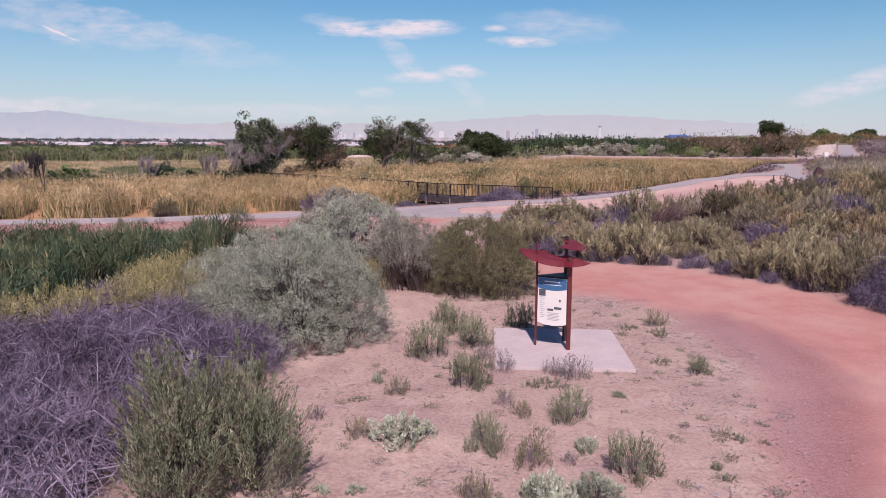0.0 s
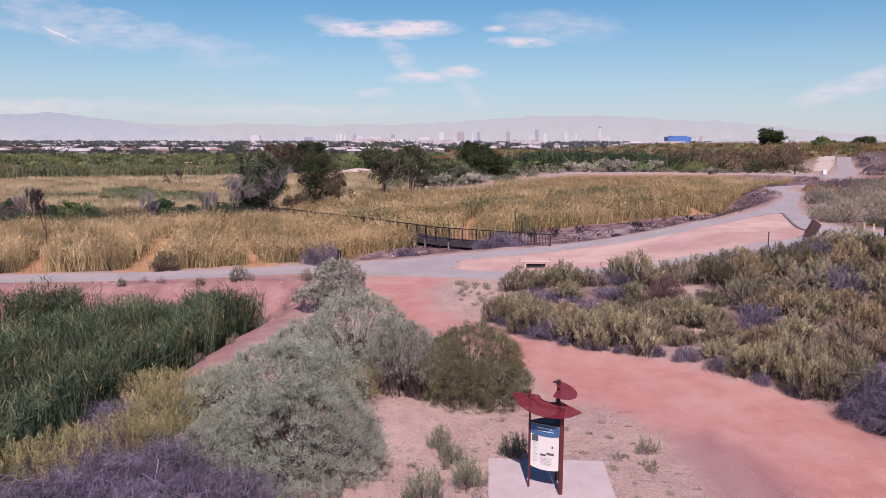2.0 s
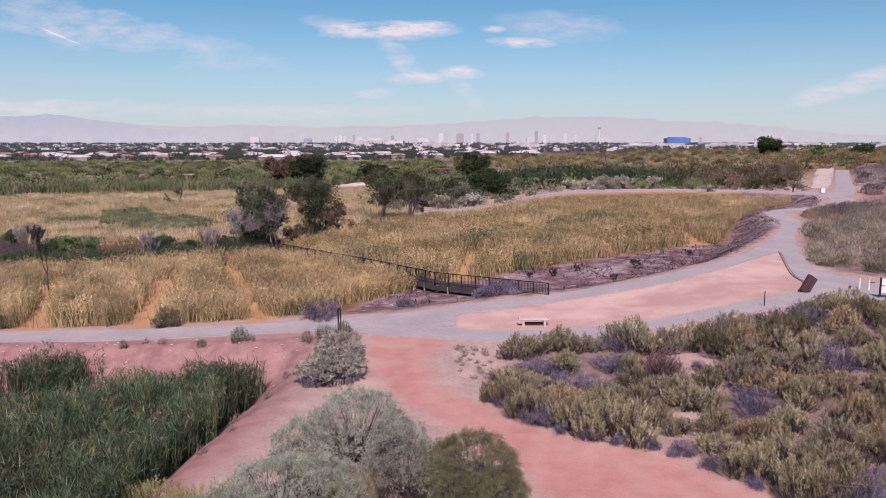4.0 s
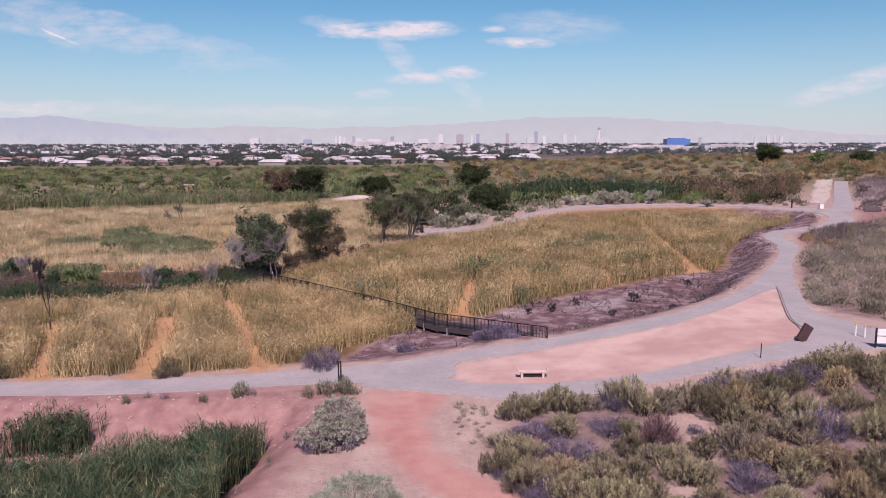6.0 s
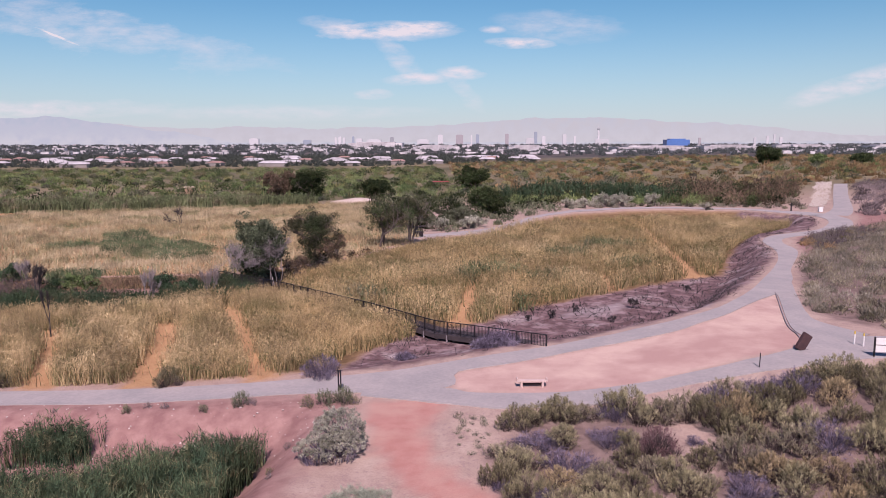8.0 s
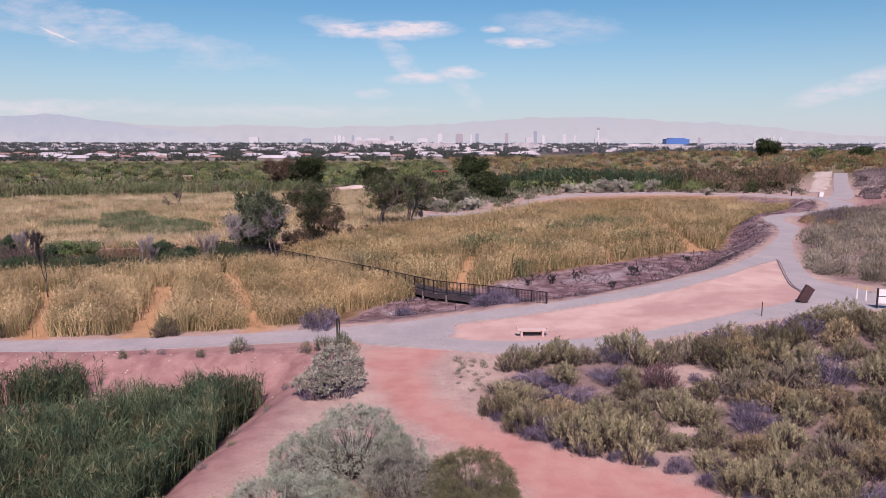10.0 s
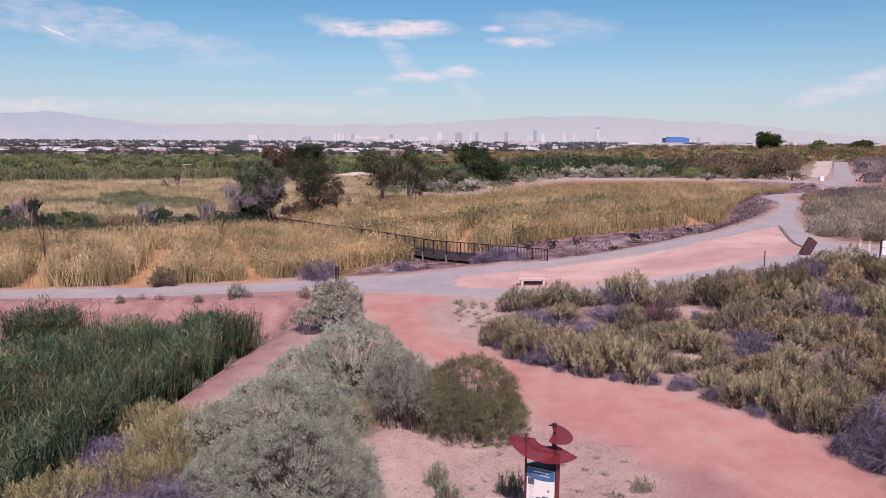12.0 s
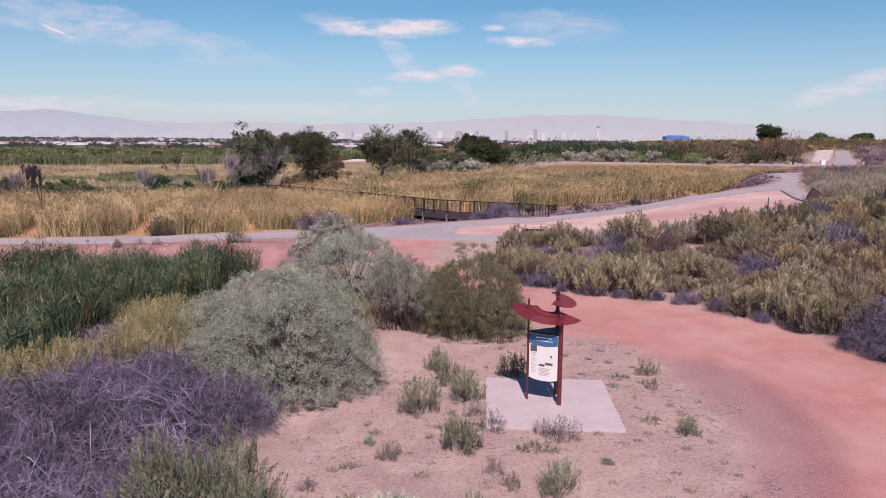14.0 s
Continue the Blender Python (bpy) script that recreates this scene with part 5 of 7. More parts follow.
WEST = [(-150, 224), (-60, 232), (-10, 232), (0, 300), (-10, 500), (-330, 470), (-260, 360)]
EAST = [(12, 215), (70, 232), (120, 236), (190, 270), (370, 560), (0, 560), (4, 300)]
for seed, gap, size, mat, label in ((81, 10, 3.9, GREEN_BRUSH, "green tamarisk brush on the plain"), (101, 19, 3.2, YELLOW_BRUSH, "yellow-green willow brush on the plain"), (102, 15, 2.8, GREY_GREEN_BRUSH, "grey-green brush on the plain"),
                                    (103, 21, 4.2, DARK_LEAF, "dark green thickets on the plain")):
    thicket("green_brush", seed, WEST, gap, size, 170, 0.55, mat, label, varied=0.45)
for seed, gap, size, mat, label in ((82, 11, 3.4, RUST_BRUSH, "rusty tamarisk brush on the plain"), (104, 15, 3.0, GREY_GREEN_BRUSH, "grey-green brush on the plain"), (105, 19, 3.2, GREEN_BRUSH, "green brush on the plain"),
                                    (106, 17, 2.8, YELLOW_BRUSH, "tawny brush on the plain")):
    thicket("rust_brush", seed, EAST, gap, size, 150, 0.55, mat, label, varied=0.45)
for seed, gap, size, mat, label in ((119, 8.0, 2.6, GREEN_BRUSH, "green bushes behind the dry marsh"), (120, 12.0, 2.2, GREY_GREEN_BRUSH, "pale grey-green bushes behind the dry marsh"), (121, 11.0, 2.6, REED_DEEP, "dark green bushes behind the dry marsh")):
    thicket("green_brush", seed, [(-62, 228), (-20, 222), (12, 196), (16, 240), (6, 330), (-90, 330)], gap, size, 170, 0.45, mat, label, varied=0.35)
thicket("rust_brush", 122, [(104, 226), (118, 234), (122, 226), (150, 232), (250, 300), (190, 340), (100, 262)], 6.5, 2.3, 170, 0.42, RUST_BRUSH, "rusty brush beyond the straight path", varied=0.4)
thicket("rust_brush", 123, [(100, 228), (118, 240), (122, 230), (150, 236), (250, 310), (190, 340), (100, 262)], 10, 2.2, 170, 0.42, YELLOW_BRUSH, "tawny brush beyond the straight path", varied=0.4)
thicket("dark_brush", 83, [(14, 176), (40, 182), (70, 180), (92, 196), (84, 212), (50, 206), (14, 200)], 3.8, 2.4, 300, 0.33, GREEN_BRUSH, "dark green brush behind the far path", squash=1.0)
thicket("grey_brush", 84, [(24, 166), (54, 179), (72, 175), (80, 166), (88, 190), (60, 184), (30, 178)], 2.6, 1.3, 90, 0.35, GREY_SAGE, "grey low brush along the far path")
thicket("dark_brush", 85, [(58, 184), (80, 175), (90, 194), (104, 224), (70, 232), (58, 206)], 4.4, 3.1, 380, 0.36, RED_BROWN_LEAF, "brown and olive thicket behind the far path", squash=1.7)
thicket("dark_brush", 112, [(58, 184), (80, 175), (90, 194), (104, 224), (70, 232), (58, 206)], 6.5, 3.0, 420, 0.34, DARK_LEAF, "dark green thicket behind the far path", squash=1.5)
thicket("sagebrush_field", 87, FIELD, 2.1, 1.7, 400, 0.26, GREY_SAGE, "grey sagebrush covering the slope above the path", 3500, 0.75, 0.42, 0.45, 0.12)
thicket("sagebrush_field", 88, FIELD, 2.8, 1.6, 400, 0.26, SAGE, "olive sagebrush among the grey on the slope", 1800, 0.85, 0.42, 0.5, 0.12)
reed_bed("channel_brush", 107, [(-58, 79.5), (-46.5, 80.5), (-47, 86), (-58, 87)], 14, 2.1, 0.05, 0.35, DARK_BRUSH, "purple-brown leafless brush along the channel", "brush", leafed=3)
reed_bed("channel_brush", 113, [(-45, 87.4), (-28, 86.2), (-25, 90), (-29, 93), (-46, 90.5)], 10, 1.3, 0.06, 0.35, RED_BROWN_LEAF, "reddish dry brush behind the channel", "brush", leafed=3)
for seed, x, y, high, wide, mat, label in ((108, -42.6, 83.2, 2.7, 3.2, GREEN_BRUSH, "bright green bush on bare ground by the channel"), (114, -45.3, 83.4, 2.2, 2.6, REED_DEEP, "dark green bush on bare ground by the channel"), (115, -31.4, 80.6, 3.0, 3.4, REED_DEEP, "dark green bush beside a pale dead tree"),
                                           (116, -29.0, 82.4, 2.2, 2.6, REED_DEEP, "dark green bush among channel reeds"), (117, -57.5, 94.5, 2.4, 3.2, REED_DEEP, "dark green bush in the dry marsh")):
    tree("tamarisk", seed, x, y, high, wide, mat, label, clumps=50, per=60, leaf=0.2, low=0.02, girth=0.06)
VERGE = [(53.4, 111), (56, 117.4), (60.8, 121.2), (66, 124.6), (71, 128), (74, 126), (64, 114), (54, 104)]
thicket("rust_brush", 124, VERGE, 1.7, 1.5, 420, 0.24, PINK_GREY, "pinkish dry brush in the path's bend", 900, 1.0, 0.3, 0.5, 0.15)
thicket("rust_brush", 125, VERGE, 2.6, 1.3, 420, 0.24, RUST_BRUSH, "rusty brush in the path's bend", 500, 0.9, 0.3, 0.5, 0.15)
thicket("channel_brush", 118, [(-25.5, 80), (-22.5, 80), (-21.5, 88), (-25, 89)], 2.0, 1.1, 300, 0.18, DARK_BRUSH, "purple-grey dry bushes beside a dead tree", 300, 1.4, 0.2)
thicket("green_brush", 110, [(-12, 134), (-4, 134), (4, 140), (14, 152), (24, 162), (16, 186), (-10, 225), (-24, 225), (-16, 180), (-10, 150)], 4.2, 2.2, 260, 0.35, GREY_GREEN_BRUSH, "grey-green bushes behind the end of the path", 900, 0.9)
thicket("green_brush", 111, [(-14, 140), (4, 146), (14, 158), (24, 170), (16, 220), (-10, 228), (-24, 228), (-16, 180)], 6.2, 2.8, 300, 0.4, DARK_LEAF, "dark green thicket behind the end of the path", 900, 0.9)
thicket("channel_brush", 109, [(-24, 91), (-12, 104), (-6, 113), (-12, 114), (-20, 106), (-27, 96)], 2.2, 1.0, 300, 0.16, RED_BROWN_LEAF, "reddish brush under the trees", 600, 1.0)
thicket("grey_brush", 86, [(84, 148), (118, 150), (180, 225), (122, 222), (100, 182)], 3.6, 2.4, 300, 0.3, PINK_GREY, "grey leafless brush beside the straight path")


def box(bm, x0, x1, y0, y1, z0, z1):
    v = [bm.verts.new((x, y, z)) for z in (z0, z1) for x, y in ((x0, y0), (x1, y0), (x1, y1), (x0, y1))]
    for f in ((0, 3, 2, 1), (4, 5, 6, 7), (0, 1, 5, 4), (1, 2, 6, 5), (2, 3, 7, 6), (3, 0, 4, 7)):
        bm.faces.new([v[i] for i in f])
    return v


def bm_mesh(name, bm, mat):
    me = bpy.data.meshes.new(name)
    bmesh.ops.recalc_face_normals(bm, faces=bm.faces)
    bm.to_mesh(me)
    bm.free()
    me.materials.append(mat)
    return me


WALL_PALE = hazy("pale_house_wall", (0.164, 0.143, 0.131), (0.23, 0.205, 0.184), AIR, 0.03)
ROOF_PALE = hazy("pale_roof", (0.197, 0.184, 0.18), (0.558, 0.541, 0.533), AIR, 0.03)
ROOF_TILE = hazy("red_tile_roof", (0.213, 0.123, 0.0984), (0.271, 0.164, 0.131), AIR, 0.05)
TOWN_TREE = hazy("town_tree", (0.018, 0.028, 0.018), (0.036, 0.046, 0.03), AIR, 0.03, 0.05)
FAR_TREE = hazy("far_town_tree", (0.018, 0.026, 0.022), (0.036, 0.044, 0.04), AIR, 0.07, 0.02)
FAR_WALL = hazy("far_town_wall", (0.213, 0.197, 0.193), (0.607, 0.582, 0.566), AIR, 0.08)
HILL, BLUE_HILL = bpy.data.materials.new("far_hill"), bpy.data.materials.new("blue_far_hill")


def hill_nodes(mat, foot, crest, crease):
    """A backdrop of hills that glow in painted haze colours: paler towards their foot, faintly creased."""
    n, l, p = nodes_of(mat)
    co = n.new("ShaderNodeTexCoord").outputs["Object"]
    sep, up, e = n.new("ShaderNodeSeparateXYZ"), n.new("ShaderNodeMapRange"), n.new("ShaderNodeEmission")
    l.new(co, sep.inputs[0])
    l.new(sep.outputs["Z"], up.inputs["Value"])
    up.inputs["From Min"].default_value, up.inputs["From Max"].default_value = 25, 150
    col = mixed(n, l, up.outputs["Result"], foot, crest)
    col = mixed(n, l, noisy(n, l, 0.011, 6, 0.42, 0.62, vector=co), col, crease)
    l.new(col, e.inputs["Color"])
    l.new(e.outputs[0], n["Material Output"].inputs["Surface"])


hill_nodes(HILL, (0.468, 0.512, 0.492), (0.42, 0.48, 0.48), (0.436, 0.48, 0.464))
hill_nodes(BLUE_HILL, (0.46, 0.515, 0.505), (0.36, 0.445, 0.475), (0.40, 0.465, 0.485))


def house_meshes(i, w, d, h, roof):
    w, d, h = 0.8 * w, 0.8 * d, 0.75 * h
    bm = bmesh.new()
    box(bm, -w / 2, w / 2, -d / 2, d / 2, -0.5, h)
    walls = bm_mesh("house_wall%d" % i, bm, WALL_PALE)
    bm = bmesh.new()
    e = 0.5
    v = [bm.verts.new(p) for p in ((-w / 2 - e, -d / 2 - e, h), (w / 2 + e, -d / 2 - e, h), (w / 2 + e, d / 2 + e, h), (-w / 2 - e, d / 2 + e, h), (-w / 2 + d * 0.3, 0, h + d * 0.2), (w / 2 - d * 0.3, 0, h + d * 0.2))]
    for f in ((0, 1, 5, 4), (1, 2, 5), (2, 3, 4, 5), (3, 0, 4), (0, 3, 2, 1)):
        bm.faces.new([v[k] for k in f])
    return walls, bm_mesh("house_roof%d" % i, bm, roof)


HOUSES = [house_meshes(0, 16, 9, 3.0, ROOF_PALE), house_meshes(1, 22, 10, 3.2, ROOF_PALE), house_meshes(2, 14, 9, 3.6, ROOF_TILE), house_meshes(3, 26, 12, 3.4, ROOF_PALE)]


def town():
    rng = np.random.default_rng(91)
    first_of = {}
    for x, y in spread(rng, [(-400, 545), (-200, 560), (70, 600), (90, 760), (-470, 760)], 33, 900):
        i = int(rng.integers(4))
        m = pose(x, y, ground_at(x, y), 0, 0, rng.normal() * 6)
        if i in first_of:
            copy_thing(first_of[i], m)
            continue
        ob = first_of[i] = empty("house", m, "low pale house with a shallow roof" if i != 2 else "low house with a red tile roof", "house", "houses at the edge of town")
        part("wall", HOUSES[i][0], ob)
        part("roof", HOUSES[i][1], ob)
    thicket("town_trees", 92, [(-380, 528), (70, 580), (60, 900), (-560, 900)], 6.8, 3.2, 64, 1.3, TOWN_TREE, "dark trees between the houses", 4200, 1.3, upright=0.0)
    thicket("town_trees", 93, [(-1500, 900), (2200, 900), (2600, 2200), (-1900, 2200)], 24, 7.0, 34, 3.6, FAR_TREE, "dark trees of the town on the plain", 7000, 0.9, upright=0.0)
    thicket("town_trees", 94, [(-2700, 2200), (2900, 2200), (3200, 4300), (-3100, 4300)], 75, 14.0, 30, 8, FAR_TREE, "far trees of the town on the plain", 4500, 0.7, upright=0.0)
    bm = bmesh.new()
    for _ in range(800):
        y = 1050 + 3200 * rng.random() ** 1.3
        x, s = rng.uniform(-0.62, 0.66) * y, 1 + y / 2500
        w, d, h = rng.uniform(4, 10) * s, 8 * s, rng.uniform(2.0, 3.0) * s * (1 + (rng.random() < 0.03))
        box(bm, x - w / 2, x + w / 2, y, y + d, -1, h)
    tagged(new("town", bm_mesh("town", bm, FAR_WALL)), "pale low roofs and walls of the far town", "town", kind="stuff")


town()


def far_tower(name, px, wide, top, mat, label, y=4480.0, foot=0.0):
    """A tall building kilometres off: its bearing, width and height in metres."""
    bm = bmesh.new()
    box(bm, -wide / 2, wide / 2, 0, wide * 0.6, foot, top)
    box(bm, -wide * 0.35, wide * 0.35, wide * 0.1, wide * 0.5, top, top + max(3.0, top * 0.04))
    ob = new(name, bm_mesh(name, bm, mat))
    ob.location = (px, y, 0)
    return tagged(ob, label, "building", "far towers")


def hills(name, y, spec, seed, label, mat=HILL):
    xs = np.linspace(-3600, 3800, 240)
    top = np.interp(xs, [p[0] for p in spec], [p[1] for p in spec]) + 8 * ripple(xs, 0 * xs, 170, seed) + 4.5 * ripple(xs, 0 * xs, 52, seed + 1) + 1.5 * ripple(xs, 0 * xs, 19, seed + 2)
    rows = [np.stack([xs, np.full_like(xs, y + b), np.maximum(top, 20) * f - 30 * (f == 0)], 1) for b, f in ((0, 0), (35, 0.55), (60, 0.85), (80, 1.0), (140, 0.0))]
    v, nx = np.concatenate(rows), len(xs)
    q = (np.arange(4)[:, None] * nx + np.arange(nx - 1)).ravel()
    t = np.concatenate([np.stack([q, q + 1, q + nx + 1], 1), np.stack([q, q + nx + 1, q + nx], 1)])
    return tagged(new(name, tri_mesh(name, v, t, mat)), label, "hills", kind="structure")


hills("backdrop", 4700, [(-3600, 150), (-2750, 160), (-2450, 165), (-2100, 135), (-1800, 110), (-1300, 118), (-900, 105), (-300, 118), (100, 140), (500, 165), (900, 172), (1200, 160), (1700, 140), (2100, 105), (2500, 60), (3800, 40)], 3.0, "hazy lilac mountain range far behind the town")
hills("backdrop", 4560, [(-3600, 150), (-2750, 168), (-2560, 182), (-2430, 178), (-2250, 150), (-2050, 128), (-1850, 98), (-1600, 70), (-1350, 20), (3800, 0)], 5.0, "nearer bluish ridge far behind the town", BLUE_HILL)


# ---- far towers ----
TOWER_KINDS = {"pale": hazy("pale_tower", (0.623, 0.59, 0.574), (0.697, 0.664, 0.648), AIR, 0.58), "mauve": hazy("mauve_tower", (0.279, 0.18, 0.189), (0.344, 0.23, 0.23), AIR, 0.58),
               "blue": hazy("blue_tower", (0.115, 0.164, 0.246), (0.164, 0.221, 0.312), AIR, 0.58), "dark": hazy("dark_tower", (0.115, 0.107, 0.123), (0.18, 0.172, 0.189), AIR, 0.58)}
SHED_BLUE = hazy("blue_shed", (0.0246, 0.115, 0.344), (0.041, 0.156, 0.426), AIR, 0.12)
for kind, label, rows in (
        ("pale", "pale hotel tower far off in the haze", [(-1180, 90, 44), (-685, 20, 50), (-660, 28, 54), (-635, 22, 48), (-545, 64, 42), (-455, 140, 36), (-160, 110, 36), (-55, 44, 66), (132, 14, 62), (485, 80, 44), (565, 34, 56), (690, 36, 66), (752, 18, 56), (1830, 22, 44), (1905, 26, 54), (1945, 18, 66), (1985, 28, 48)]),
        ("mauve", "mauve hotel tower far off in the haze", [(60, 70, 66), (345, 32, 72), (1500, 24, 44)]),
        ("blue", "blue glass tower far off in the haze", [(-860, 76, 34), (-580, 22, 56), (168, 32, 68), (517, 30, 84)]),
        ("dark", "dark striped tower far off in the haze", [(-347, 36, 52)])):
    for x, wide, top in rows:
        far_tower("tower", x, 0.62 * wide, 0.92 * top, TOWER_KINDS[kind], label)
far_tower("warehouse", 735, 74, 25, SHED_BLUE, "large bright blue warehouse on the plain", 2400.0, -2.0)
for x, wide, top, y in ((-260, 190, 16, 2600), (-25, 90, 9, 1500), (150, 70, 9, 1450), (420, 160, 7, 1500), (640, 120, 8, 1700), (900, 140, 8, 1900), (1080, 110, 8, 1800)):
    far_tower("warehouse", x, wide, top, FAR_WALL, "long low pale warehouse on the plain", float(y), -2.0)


def needle():
    """The tall observation tower: tapering shaft, pod and mast, on a low base."""
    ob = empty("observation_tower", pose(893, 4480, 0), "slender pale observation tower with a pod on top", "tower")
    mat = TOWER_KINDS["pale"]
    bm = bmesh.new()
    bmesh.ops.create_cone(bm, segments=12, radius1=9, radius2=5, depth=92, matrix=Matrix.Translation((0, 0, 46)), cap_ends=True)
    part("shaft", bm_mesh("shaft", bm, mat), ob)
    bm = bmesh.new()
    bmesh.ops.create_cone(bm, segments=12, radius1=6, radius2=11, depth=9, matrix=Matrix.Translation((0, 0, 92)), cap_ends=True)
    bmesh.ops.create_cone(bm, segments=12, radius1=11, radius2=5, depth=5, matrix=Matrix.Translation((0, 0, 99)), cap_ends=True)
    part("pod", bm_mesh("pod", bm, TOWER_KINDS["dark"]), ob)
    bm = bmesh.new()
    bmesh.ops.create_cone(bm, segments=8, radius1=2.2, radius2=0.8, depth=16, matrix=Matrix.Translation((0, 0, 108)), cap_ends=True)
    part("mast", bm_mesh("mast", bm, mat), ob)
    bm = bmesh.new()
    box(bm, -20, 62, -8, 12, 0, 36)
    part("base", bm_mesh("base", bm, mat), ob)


needle()

# ---- the information kiosk ----
RED_STEEL = surface("dark_red_steel", (0.0984, 0.018, 0.018), (0.131, 0.0287, 0.0262), 3.0, 0.5, 0.0, 0.3, 0.12)
DARK_STEEL = surface("dark_brown_steel", (0.018, 0.0115, 0.0131), (0.0328, 0.0213, 0.0213), 3.0, 0.55, 0.0, 0.3, 0.12)
PANEL_CREAM = surface("cream_panel", (0.60, 0.585, 0.53), (0.65, 0.635, 0.575), 1.5, 0.45, grain=0.04)
PANEL_BLUE = surface("blue_panel", (0.0287, 0.0984, 0.197), (0.041, 0.131, 0.246), 2.0, 0.45, grain=0.05)
INK_GREY = surface("grey_ink", (0.328, 0.328, 0.312), (0.394, 0.385, 0.361), 8.0, 0.6, grain=0.05)
INK_DARK = surface("dark_ink", (0.041, 0.0492, 0.0574), (0.0984, 0.107, 0.115), 20.0, 0.6, grain=0.3)
INK_WHITE = surface("white_ink", (0.59, 0.607, 0.607), (0.64, 0.648, 0.648), 8.0, 0.6, grain=0.04)


def pierced(name, a, b, holes):
    """Perforated sheet metal: part of the light goes through its holes."""
    m = surface(name, a, b, 3.0, 0.5, 0.0, 0.2, 0.1)
    n, l, p = nodes_of(m)
    t, mix = n.new("ShaderNodeBsdfTransparent"), n.new("ShaderNodeMixShader")
    mix.inputs[0].default_value = holes
    l.new(p.outputs[0], mix.inputs[1])
    l.new(t.outputs[0], mix.inputs[2])
    l.new(mix.outputs[0], n["Material Output"].inputs["Surface"])
    return m


RED_MESH = pierced("red_perforated_steel", (0.164, 0.018, 0.0246), (0.205, 0.0279, 0.0344), 0.27)


def post_mesh(name, wide, deep, height, mat, bevel=0.006):
    bm = bmesh.new()
    box(bm, -wide / 2, wide / 2, -deep / 2, deep / 2, 0, height)
    bmesh.ops.bevel(bm, geom=list(bm.edges), offset=bevel, segments=1, affect="EDGES")
    return bm_mesh(name, bm, mat)


def fan_sheet(name, centre, inner, outer, a0, a1, level, tilt, thick, mat, steps=28):
    """Part of a ring cut from sheet, tilted: level gives its height at the centre, tilt its slope along x and y."""
    bm = bmesh.new()
    rings = []
    for k in range(steps + 1):
        a = radians(a0 + (a1 - a0) * k / steps)
        row = []
        for r in (inner, outer):
            x, y = r * math.cos(a), r * math.sin(a)
            z = level + tilt[0] * x + tilt[1] * y
            row += [bm.verts.new((centre[0] + x, centre[1] + y, z)), bm.verts.new((centre[0] + x, centre[1] + y, z - thick))]
        rings.append(row)
    for p, q in zip(rings, rings[1:]):
        for i, j in ((0, 2), (3, 1), (2, 3), (1, 0)):
            bm.faces.new((p[i], p[j], q[j], q[i]))
    for p in (rings[0], rings[-1]):
        bm.faces.new((p[0], p[1], p[3], p[2]))
    return bm_mesh(name, bm, mat)


